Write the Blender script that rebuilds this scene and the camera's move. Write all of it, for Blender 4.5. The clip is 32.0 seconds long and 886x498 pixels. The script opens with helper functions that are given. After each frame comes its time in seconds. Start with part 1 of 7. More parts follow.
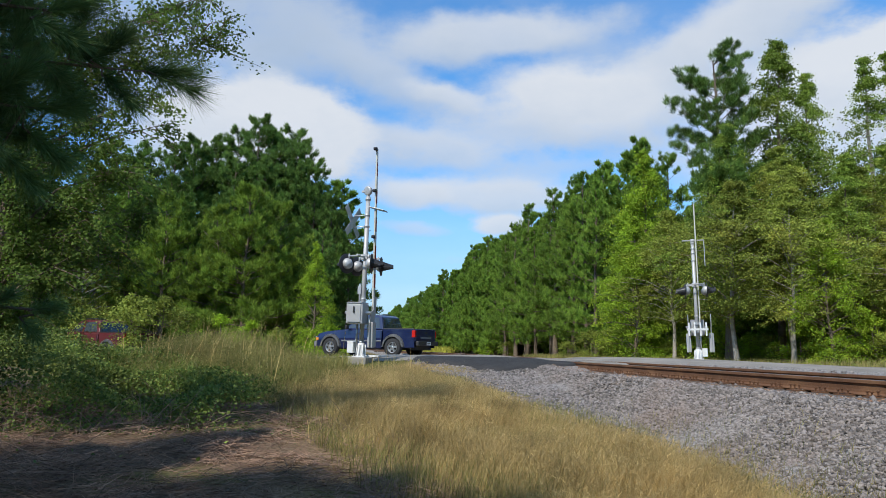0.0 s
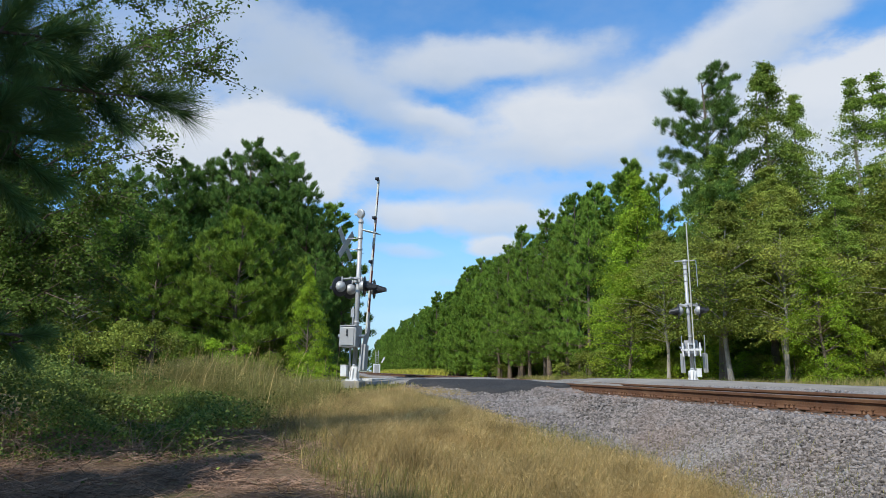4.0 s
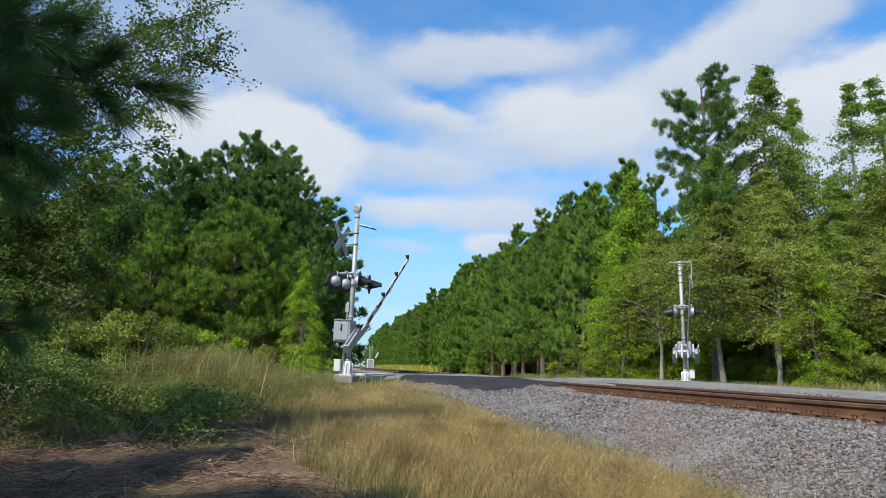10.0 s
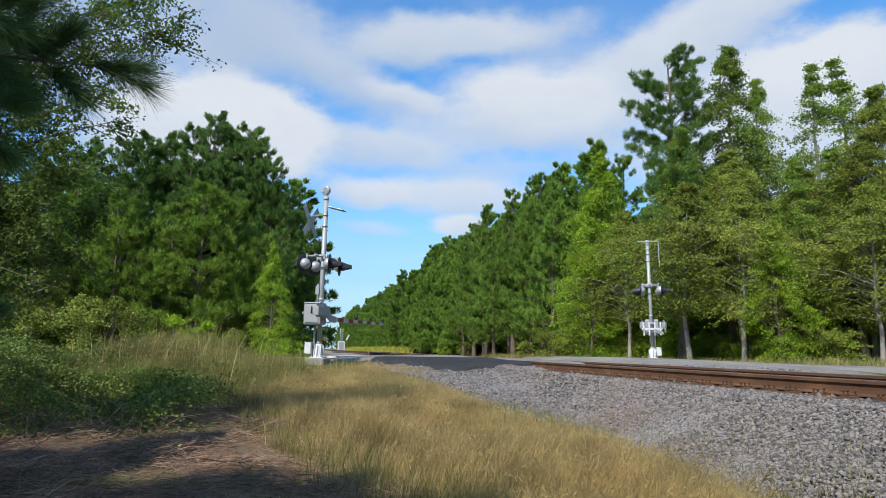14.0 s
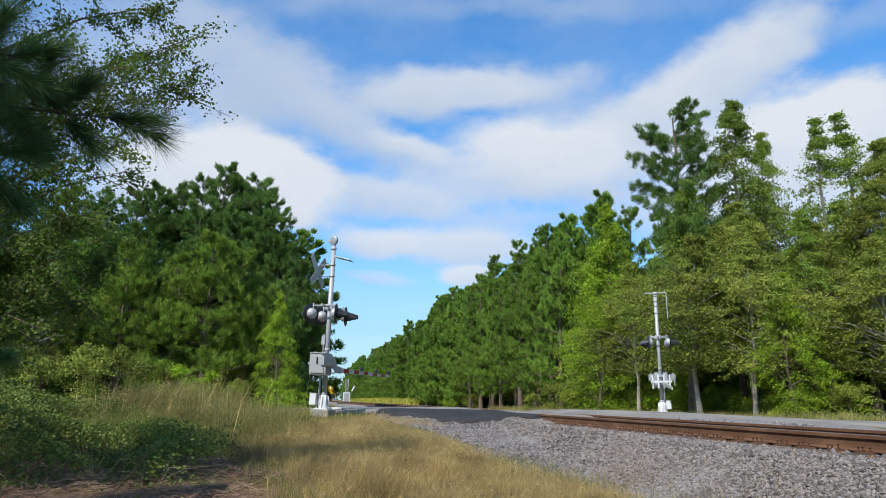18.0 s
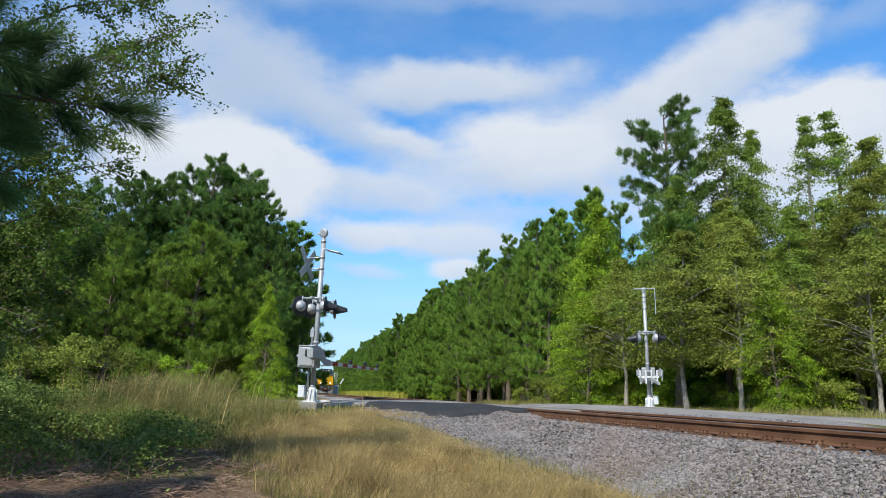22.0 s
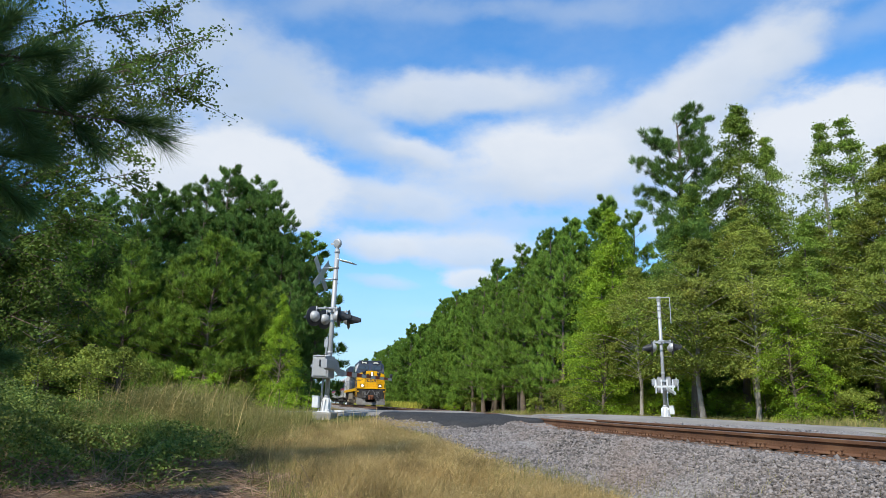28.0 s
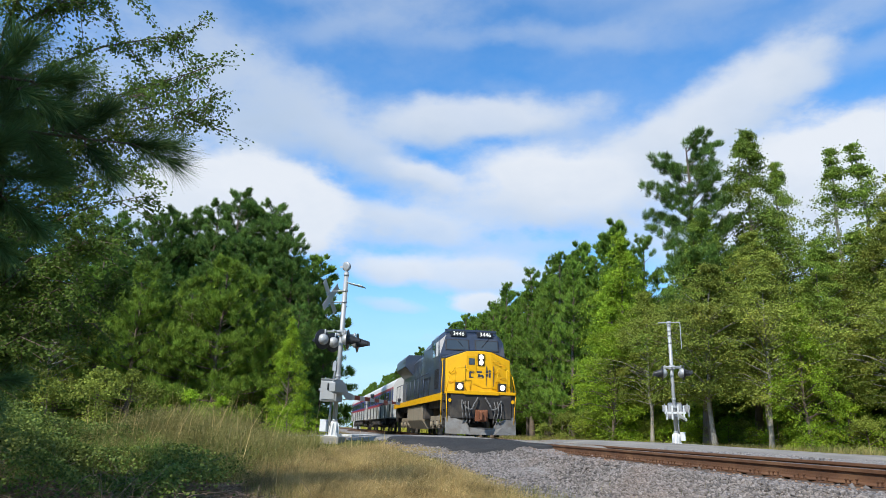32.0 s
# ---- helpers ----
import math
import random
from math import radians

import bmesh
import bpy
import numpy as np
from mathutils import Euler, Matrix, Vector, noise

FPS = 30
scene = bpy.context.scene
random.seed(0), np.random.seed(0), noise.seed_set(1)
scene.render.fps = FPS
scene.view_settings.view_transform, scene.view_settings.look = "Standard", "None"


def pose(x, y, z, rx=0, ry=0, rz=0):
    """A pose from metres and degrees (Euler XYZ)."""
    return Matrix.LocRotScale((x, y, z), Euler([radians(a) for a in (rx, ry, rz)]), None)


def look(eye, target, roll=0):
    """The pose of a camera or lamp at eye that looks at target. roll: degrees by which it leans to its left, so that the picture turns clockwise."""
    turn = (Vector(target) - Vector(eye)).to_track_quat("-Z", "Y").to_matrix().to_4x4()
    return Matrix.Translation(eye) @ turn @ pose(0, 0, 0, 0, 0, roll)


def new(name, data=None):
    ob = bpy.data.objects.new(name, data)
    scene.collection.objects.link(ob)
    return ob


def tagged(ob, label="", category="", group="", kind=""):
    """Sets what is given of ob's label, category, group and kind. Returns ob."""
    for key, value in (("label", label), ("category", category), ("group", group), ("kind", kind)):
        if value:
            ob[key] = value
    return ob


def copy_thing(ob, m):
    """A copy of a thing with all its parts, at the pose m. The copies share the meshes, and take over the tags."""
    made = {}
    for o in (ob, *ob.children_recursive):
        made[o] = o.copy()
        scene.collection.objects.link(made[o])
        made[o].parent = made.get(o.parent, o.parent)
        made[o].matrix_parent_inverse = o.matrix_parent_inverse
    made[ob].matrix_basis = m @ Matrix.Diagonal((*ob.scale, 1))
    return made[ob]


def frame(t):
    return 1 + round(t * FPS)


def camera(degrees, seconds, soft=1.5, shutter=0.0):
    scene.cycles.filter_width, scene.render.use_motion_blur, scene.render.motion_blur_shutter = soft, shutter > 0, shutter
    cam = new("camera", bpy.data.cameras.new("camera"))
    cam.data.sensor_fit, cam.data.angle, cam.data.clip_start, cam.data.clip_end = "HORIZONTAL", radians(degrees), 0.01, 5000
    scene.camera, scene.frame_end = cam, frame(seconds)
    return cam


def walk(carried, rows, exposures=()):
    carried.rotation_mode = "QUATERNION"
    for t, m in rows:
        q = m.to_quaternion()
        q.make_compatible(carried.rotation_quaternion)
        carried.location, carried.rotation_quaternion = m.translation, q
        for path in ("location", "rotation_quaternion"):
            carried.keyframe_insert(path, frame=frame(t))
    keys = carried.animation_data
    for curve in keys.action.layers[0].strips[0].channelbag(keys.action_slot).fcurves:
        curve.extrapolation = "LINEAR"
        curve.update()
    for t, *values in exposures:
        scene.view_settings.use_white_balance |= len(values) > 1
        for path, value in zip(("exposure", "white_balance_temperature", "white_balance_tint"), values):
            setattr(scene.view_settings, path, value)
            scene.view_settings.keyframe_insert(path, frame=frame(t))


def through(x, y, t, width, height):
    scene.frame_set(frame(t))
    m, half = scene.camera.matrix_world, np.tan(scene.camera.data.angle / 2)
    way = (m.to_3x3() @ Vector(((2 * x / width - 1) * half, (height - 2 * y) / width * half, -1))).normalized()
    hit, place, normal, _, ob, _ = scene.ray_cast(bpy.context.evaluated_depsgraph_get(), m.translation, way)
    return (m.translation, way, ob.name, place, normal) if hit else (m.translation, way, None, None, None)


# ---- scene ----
# ---------------------------------------------------------------- camera and its walk
EYE = (0.0, 0.0, 0.31)
cam = camera(62.635, 32.0, soft=0.7)
# seconds, yaw, pitch, roll
PATH = (
    (0.0, -7.759, 7.789, -0.775), (0.5, -7.866, 8.126, -0.54), (1.0, -7.933, 8.462, -0.597), (1.5, -8.195, 7.623, -0.203),
    (2.0, -7.976, 7.195, -0.088), (2.5, -7.888, 7.958, -0.114), (3.0, -7.861, 8.836, -0.23), (3.5, -8.264, 9.125, -0.298),
    (5.5, -8.081, 10.838, -0.129), (6.0, -8.02, 10.738, -0.222), (6.5, -7.157, 10.873, -0.374), (7.0, -7.525, 11.509, -1.256),
    (7.5, -8.472, 9.575, -0.848), (8.0, -7.518, 9.992, -0.826), (8.5, -6.958, 9.866, -1.216), (9.0, -7.47, 9.682, -1.242),
    (9.5, -8.128, 9.268, -1.373), (10.0, -8.743, 9.272, -1.355), (10.5, -8.997, 9.488, -0.944), (11.0, -8.386, 8.815, -0.293),
    (11.5, -7.336, 8.626, 0.012), (12.0, -8.75, 8.111, -1.152), (12.5, -9.196, 7.988, -1.071), (13.0, -10.586, 8.477, -0.727),
    (13.5, -10.857, 8.553, -0.246), (14.0, -10.991, 7.844, -0.5), (14.5, -10.558, 8.402, -0.775), (16.5, -11.923, 9.619, -1.258),
    (17.0, -12.34, 9.901, -0.833), (17.5, -11.694, 11.521, -0.744), (18.0, -10.505, 11.801, -0.861), (18.5, -11.16, 11.82, -0.801),
    (19.0, -11.386, 12.455, -1.228), (19.5, -11.725, 12.23, -1.03), (20.0, -12.537, 10.971, -1.567), (20.5, -12.212, 11.866, -1.593),
    (21.0, -11.815, 11.908, -1.451), (21.5, -11.799, 11.829, -1.245), (22.0, -11.393, 11.331, -1.288), (22.5, -12.416, 11.526, -1.782),
    (23.0, -12.471, 11.672, -1.478), (23.5, -11.808, 11.56, -1.346), (24.0, -11.621, 11.402, -1.343), (24.5, -11.535, 11.525, -1.29),
    (25.0, -11.241, 11.822, -1.404), (25.5, -10.945, 12.032, -1.248), (27.5, -10.376, 11.873, -1.209), (28.0, -10.308, 12.071, -1.215),
    (28.5, -9.592, 12.616, -1.199), (29.0, -9.443, 12.135, -1.305), (29.5, -10.126, 12.964, -1.448), (30.0, -10.238, 13.322, -1.424),
    (30.5, -9.583, 13.283, -1.766), (31.0, -9.561, 13.658, -1.812), (31.5, -9.515, 13.921, -1.599), (32.0, -9.666, 13.908, -1.616),
)
EXPOSURES = ((0.0, -0.08), (10.0, -0.05), (20.0, 0.0), (26.0, 0.04), (32.0, 0.08))
walk(cam, [(t, pose(*EYE, 90 + p, r, y)) for t, y, p, r in PATH], EXPOSURES)

# ---------------------------------------------------------------- world and sun
SUN_EL, SUN_AZ = 46.0, 226.0        # degrees; azimuth clockwise from the track's far end
SUN_POWER, SKY_POWER = 5.0, 0.11


def sky_world():
    w = bpy.data.worlds.new("sky")
    scene.world = w
    w.use_nodes = True
    nt = w.node_tree
    nt.nodes.clear()
    N, Lk = nt.nodes.new, nt.links.new
    out, bg = N("ShaderNodeOutputWorld"), N("ShaderNodeBackground")
    sky = N("ShaderNodeTexSky")
    sky.sky_type, sky.sun_disc = "NISHITA", False
    sky.sun_elevation, sky.sun_rotation = radians(SUN_EL), radians(SUN_AZ)
    sky.air_density, sky.dust_density, sky.ozone_density = 1.0, 0.6, 2.5
    geo = N("ShaderNodeTexCoord")

    def math_(op, a, b=None, c=None, clamp=False):
        n = N("ShaderNodeMath")
        n.operation, n.use_clamp = op, clamp
        for i, v in enumerate((a, b, c)):
            if v is None:
                continue
            if isinstance(v, (int, float)):
                n.inputs[i].default_value = v
            else:
                Lk(v, n.inputs[i])
        return n.outputs[0]

    def ramp(v, a, b):
        n = N("ShaderNodeMapRange")
        n.interpolation_type = "SMOOTHSTEP"
        n.inputs[1].default_value, n.inputs[2].default_value = a, b
        Lk(v, n.inputs[0])
        return n.outputs[0]

    sep = N("ShaderNodeSeparateXYZ")
    Lk(geo.outputs["Generated"], sep.inputs[0])
    x, y, z = sep.outputs
    az = math_("ARCTAN2", x, y)
    el = math_("ARCSINE", z)

    def noise_(vec, scale, detail, rough):
        n = N("ShaderNodeTexNoise")
        n.inputs["Scale"].default_value, n.inputs["Detail"].default_value, n.inputs["Roughness"].default_value = scale, detail, rough
        Lk(vec, n.inputs["Vector"])
        return n

    def centred(v, amount):
        return math_("MULTIPLY", math_("SUBTRACT", v, 0.5), amount)

    # the outlines are stirred by a broad noise and frayed by a fine one
    flat = N("ShaderNodeCombineXYZ")
    Lk(az, flat.inputs[0])
    Lk(math_("MULTIPLY", el, 1.7), flat.inputs[1])
    warp = N("ShaderNodeSeparateColor")
    Lk(noise_(flat.outputs[0], 7.0, 5.0, 0.55).outputs["Color"], warp.inputs[0])
    az2 = math_("ADD", az, centred(warp.outputs[0], 0.10))
    el2 = math_("ADD", el, centred(warp.outputs[1], 0.05))
    fray = centred(noise_(flat.outputs[0], 11.0, 8.0, 0.6).outputs["Fac"], 1.0)
    clear, light = 1.0, 0.5
    for caz, cel, ra, re, tilt, soft, amount, bright in CLOUDS:
        ca, sa, k = math.cos(radians(tilt)), math.sin(radians(tilt)), math.cos(radians(cel))
        da = math_("SUBTRACT", az2, radians(caz))
        de = math_("SUBTRACT", el2, radians(cel))
        u = math_("MULTIPLY_ADD", de, sa / radians(ra), math_("MULTIPLY", da, ca * k / radians(ra)))
        v = math_("MULTIPLY_ADD", de, ca / radians(re), math_("MULTIPLY", da, -sa * k / radians(re)))
        r = math_("SQRT", math_("MULTIPLY_ADD", u, u, math_("MULTIPLY", v, v)))
        r = math_("MULTIPLY_ADD", fray, 0.55 + 1.1 * soft, r)
        b = math_("MULTIPLY", ramp(r, 1.05 + soft * 0.9, 0.95 - soft), amount)
        clear = math_("MULTIPLY", math_("SUBTRACT", 1.0, b), clear)
        # the crown of each cloud is bright, its foot greyer
        top = math_("MULTIPLY_ADD", v, 0.22, bright - 0.08, clamp=True)
        light = math_("MULTIPLY_ADD", b, math_("SUBTRACT", top, light), light)
    light = math_("ADD", light, math_("MULTIPLY", fray, 0.45), clamp=True)
    # other clouds all round, stretched flat
    mp = N("ShaderNodeMapping")
    mp.inputs["Scale"].default_value = (1.0, 1.0, 2.6)
    mp.inputs["Location"].default_value = (3.1, 0.4, 0.0)
    Lk(geo.outputs["Generated"], mp.inputs[0])
    wide = noise_(mp.outputs[0], 2.4, 6.0, 0.55)
    rest = math_("MULTIPLY", ramp(wide.outputs["Fac"], 0.46, 0.64), ramp(y, 0.55, 0.2))
    veil = ramp(noise_(flat.outputs[0], 3.2, 6.0, 0.6).outputs["Fac"], 0.35, 0.7)
    clear = math_("MULTIPLY", math_("MULTIPLY_ADD", veil, -0.2, 1.0), clear)
    cover = math_("MAXIMUM", math_("SUBTRACT", 1.0, clear), rest)
    cover = math_("MULTIPLY", cover, 0.95)
    # thin haze towards the horizon
    cover = math_("MAXIMUM", cover, math_("MULTIPLY", ramp(el, 0.3, 0.02), 0.62))
    mix = N("ShaderNodeMix")
    mix.data_type = "RGBA"
    Lk(cover, mix.inputs["Factor"])
    # the clear sky, a little deeper than the model gives
    tint = N("ShaderNodeMix")
    tint.data_type, tint.blend_type = "RGBA", "MULTIPLY"
    tint.inputs["Factor"].default_value = 1.0
    Lk(sky.outputs[0], tint.inputs["A"])
    tint.inputs["B"].default_value = (*SKY_TINT, 1)
    Lk(tint.outputs["Result"], mix.inputs["A"])
    # cloud body: bright tops, greyer flat bottoms
    tone = N("ShaderNodeMix")
    tone.data_type = "RGBA"
    Lk(light, tone.inputs["Factor"])
    tone.inputs["A"].default_value = (*CLOUD_LOW, 1)
    tone.inputs["B"].default_value = (*CLOUD_HIGH, 1)
    Lk(tone.outputs["Result"], mix.inputs["B"])
    Lk(mix.outputs["Result"], bg.inputs["Color"])
    bg.inputs["Strength"].default_value = SKY_POWER
    Lk(bg.outputs[0], out.inputs["Surface"])


SKY_TINT = (0.72, 1.52, 2.05)
CLOUD_LOW, CLOUD_HIGH = (3.5, 4.65, 6.3), (7.15, 7.5, 8.0)
# azimuth and elevation of the centre, half width and half height in degrees, tilt, softness, density, brightness
CLOUDS = (
    (-9.5, 26.3, 5.7, 2.9, -24, 0.90, 0.62, 0.45),
    (3.5, 6.3, 2.6, 1.3, 1, 0.90, 0.40, 0.50),
    (42.7, 25.8, 3.5, 0.9, 15, 0.90, 0.35, 0.40),
    (21.9, 29.9, 6.9, 0.8, -7, 0.90, 0.38, 0.30),
    (10.3, 30.1, 5.1, 0.6, 7, 0.90, 0.25, 0.30),
    (0.2, 30.2, 4.9, 1.0, 11, 0.90, 0.42, 0.40),
    (33.3, 31.5, 7.2, 1.1, 7, 0.90, 0.35, 0.40),
    (19.6, 34.1, 8.8, 1.3, -5, 0.90, 0.30, 0.40),
    (44.2, 29.6, 6.0, 1.4, 11, 0.90, 0.45, 0.50),
    (-2.6, 34.3, 9.4, 2.2, -11, 0.90, 0.50, 0.50),
    (-6.0, 21.6, 4.4, 2.1, -9, 0.80, 0.70, 0.35),
    (18.6, 23.5, 5.1, 1.8, -17, 0.80, 0.60, 0.50),
    (8.3, 6.8, 3.1, 0.5, -2, 0.80, 0.50, 0.60),
    (5.3, 3.7, 3.1, 0.7, 1, 0.80, 0.60, 0.70),
    (-15.0, 20.6, 7.2, 5.5, 1, 0.80, 0.70, 0.60),
    (-3.0, 23.6, 6.6, 2.6, -23, 0.70, 0.74, 0.45),
    (5.8, 23.7, 4.8, 1.3, -7, 0.70, 0.70, 0.50),
    (4.3, 16.3, 2.6, 0.8, -4, 0.70, 0.60, 0.60),
    (15.4, 13.9, 5.3, 1.0, 5, 0.70, 0.60, 0.60),
    (5.5, 9.4, 3.3, 0.6, -3, 0.70, 0.65, 0.75),
    (29.6, 18.9, 7.9, 3.8, 1, 0.70, 0.90, 0.80),
    (2.7, 20.9, 5.4, 2.1, -27, 0.60, 0.76, 0.50),
    (14.0, 17.2, 6.6, 1.5, -3, 0.60, 0.80, 0.70),
    (21.7, 17.2, 4.7, 1.7, 9, 0.60, 0.75, 0.60),
    (8.0, 15.7, 6.6, 1.5, -5, 0.60, 0.85, 0.75),
    (26.7, 21.4, 6.1, 2.2, 31, 0.60, 0.85, 0.65),
    (36.2, 14.2, 10.9, 3.6, 1, 0.60, 0.90, 0.90),
    (8.1, 19.6, 3.7, 1.0, -11, 0.55, 0.90, 0.85),
    (-11.6, 15.0, 5.7, 2.9, 1, 0.50, 0.80, 0.70),
    (-0.2, 16.0, 4.7, 2.0, -11, 0.40, 0.50, 0.60),
    (10.8, 12.3, 8.4, 1.5, -1, 0.50, 0.90, 0.85),
    (5.4, 12.3, 3.1, 1.1, -4, 0.50, 0.80, 0.90),
    (36.6, 25.1, 3.2, 1.8, 21, 0.50, 0.85, 0.75),
    (12.4, 24.1, 8.2, 1.5, 3, 0.45, 0.90, 0.75),
    (32.4, 24.1, 7.2, 2.3, 27, 0.45, 0.92, 0.80),
    (12.2, 9.9, 2.5, 0.8, 4, 0.40, 0.95, 0.95),
    (18.3, 19.5, 7.1, 2.7, -3, 0.38, 1.00, 0.95),
    (44.9, 16.9, 4.6, 2.8, -9, 0.20, 1.00, 0.95),
    (-6.2, 16.6, 7.9, 3.9, -7, 0.16, 1.00, 1.00),
    (39.5, 18.6, 6.8, 3.9, -3, 0.16, 1.00, 1.00),
)
sky_world()

sun = new("sun", bpy.data.lights.new("sun", "SUN"))
sun.data.energy, sun.data.angle, sun.data.color = SUN_POWER, radians(0.6), (1.0, 0.95, 0.86)
_a, _e = radians(SUN_AZ), radians(SUN_EL)
SUN_FROM = Vector((math.sin(_a) * math.cos(_e), math.cos(_a) * math.cos(_e), math.sin(_e)))
sun.matrix_world = look(SUN_FROM * 50, (0, 0, 0))


# ---------------------------------------------------------------- materials
def surface(name, base, rough=0.7, metal=0.0, vary=0.18, scale=6.0, fine=40.0, bump=0.25, dirt=None, dirt_amount=0.35,
            dirt_scale=1.5, island=0.0, obj=0.0, coords="Object", depth=0.02, spec=0.5, coat=0.0):
    """Grain at a fine scale, stains at a broad one, relief from both."""
    m = bpy.data.materials.new(name)
    m.use_nodes = True
    nt = m.node_tree
    N, Lk = nt.nodes.new, nt.links.new
    p = nt.nodes["Principled BSDF"]
    p.inputs["Roughness"].default_value, p.inputs["Metallic"].default_value = rough, metal
    p.inputs["Specular IOR Level"].default_value = spec
    p.inputs["Coat Weight"].default_value = coat
    tc = N("ShaderNodeTexCoord")
    vec = tc.outputs[coords]
    n1, n2, n3 = (N("ShaderNodeTexNoise") for _ in range(3))
    for n, s, d in ((n1, fine, 4.0), (n2, scale, 4.0), (n3, dirt_scale, 6.0)):
        n.inputs["Scale"].default_value, n.inputs["Detail"].default_value = s, d
        Lk(vec, n.inputs["Vector"])

    def mul(a, b, op="MULTIPLY"):
        n = N("ShaderNodeMath")
        n.operation = op
        for i, v in enumerate((a, b)):
            if isinstance(v, (int, float)):
                n.inputs[i].default_value = v
            else:
                Lk(v, n.inputs[i])
        return n.outputs[0]

    f = mul(mul(n1.outputs["Fac"], n2.outputs["Fac"], "ADD"), -1.0, "ADD")
    value = mul(mul(f, vary * 2.4), 1.0, "ADD")
    if island:
        g = N("ShaderNodeNewGeometry")
        value = mul(value, mul(mul(mul(g.outputs["Random Per Island"], -0.5, "ADD"), island * 2), 1.0, "ADD"))
    if obj:
        oi = N("ShaderNodeObjectInfo")
        value = mul(value, mul(mul(mul(oi.outputs["Random"], -0.5, "ADD"), obj * 2), 1.0, "ADD"))
    hsv = N("ShaderNodeHueSaturation")
    hsv.inputs["Color"].default_value = (*base, 1)
    Lk(value, hsv.inputs["Value"])
    col = hsv.outputs[0]
    if dirt:
        mr = N("ShaderNodeMapRange")
        mr.interpolation_type = "SMOOTHSTEP"
        mr.inputs[1].default_value, mr.inputs[2].default_value = 0.45, 0.7
        mr.inputs[4].default_value = dirt_amount
        Lk(n3.outputs["Fac"], mr.inputs[0])
        mx = N("ShaderNodeMix")
        mx.data_type = "RGBA"
        Lk(mr.outputs[0], mx.inputs["Factor"])
        Lk(col, mx.inputs["A"])
        mx.inputs["B"].default_value = (*dirt, 1)
        col = mx.outputs["Result"]
    Lk(col, p.inputs["Base Color"])
    if bump:
        b = N("ShaderNodeBump")
        b.inputs["Strength"].default_value, b.inputs["Distance"].default_value = bump, depth
        Lk(mul(n1.outputs["Fac"], n2.outputs["Fac"], "ADD"), b.inputs["Height"])
        Lk(b.outputs[0], p.inputs["Normal"])
    return m


def foliage(name, a, b, warm=(0.16, 0.12, 0.02), warm_amount=0.05, through=0.35, rough=0.55, spread=0.3):
    """Leaves from colour a to colour b, each its own shade, some turned, lit through from behind."""
    m = bpy.data.materials.new(name)
    m.use_nodes = True
    nt = m.node_tree
    N, Lk = nt.nodes.new, nt.links.new
    p, out = nt.nodes["Principled BSDF"], nt.nodes["Material Output"]
    g, oi = N("ShaderNodeNewGeometry"), N("ShaderNodeObjectInfo")
    mix = N("ShaderNodeMix")
    mix.data_type = "RGBA"
    near = N("ShaderNodeMapRange")
    near.inputs[3].default_value, near.inputs[4].default_value = 0.5 - spread, 0.5 + spread
    Lk(g.outputs["Random Per Island"], near.inputs[0])
    Lk(near.outputs[0], mix.inputs["Factor"])
    mix.inputs["A"].default_value, mix.inputs["B"].default_value = (*a, 1), (*b, 1)
    tc, n = N("ShaderNodeTexCoord"), N("ShaderNodeTexNoise")
    n.inputs["Scale"].default_value, n.inputs["Detail"].default_value = 0.55, 3.0
    Lk(tc.outputs["Object"], n.inputs["Vector"])
    mr = N("ShaderNodeMapRange")
    mr.inputs[1].default_value, mr.inputs[2].default_value = 0.54, 0.74
    mr.inputs[4].default_value = min(1.0, warm_amount * 6)
    Lk(n.outputs["Fac"], mr.inputs[0])
    mw = N("ShaderNodeMix")
    mw.data_type = "RGBA"
    Lk(mr.outputs[0], mw.inputs["Factor"])
    Lk(mix.outputs["Result"], mw.inputs["A"])
    mw.inputs["B"].default_value = (*warm, 1)
    hsv = N("ShaderNodeHueSaturation")
    Lk(mw.outputs["Result"], hsv.inputs["Color"])
    v = N("ShaderNodeMapRange")
    v.inputs[3].default_value, v.inputs[4].default_value = 0.82, 1.18
    Lk(oi.outputs["Random"], v.inputs[0])
    # whole sprays are lighter or darker, as their leaves are younger or older
    spray, age, both = N("ShaderNodeTexNoise"), N("ShaderNodeMapRange"), N("ShaderNodeMath")
    spray.inputs["Scale"].default_value, spray.inputs["Detail"].default_value = 1.7, 3.0
    Lk(tc.outputs["Object"], spray.inputs["Vector"])
    age.inputs[1].default_value, age.inputs[2].default_value = 0.34, 0.66
    age.inputs[3].default_value, age.inputs[4].default_value = 0.62, 1.38
    Lk(spray.outputs["Fac"], age.inputs[0])
    both.operation = "MULTIPLY"
    Lk(v.outputs[0], both.inputs[0])
    Lk(age.outputs[0], both.inputs[1])
    Lk(both.outputs[0], hsv.inputs["Value"])
    Lk(hsv.outputs[0], p.inputs["Base Color"])
    p.inputs["Roughness"].default_value = rough
    p.inputs["Specular IOR Level"].default_value = 0.12
    tr, add = N("ShaderNodeBsdfTranslucent"), N("ShaderNodeMixShader")
    Lk(hsv.outputs[0], tr.inputs["Color"])
    add.inputs[0].default_value = through
    Lk(p.outputs[0], add.inputs[1])
    Lk(tr.outputs[0], add.inputs[2])
    Lk(add.outputs[0], out.inputs["Surface"])
    return m


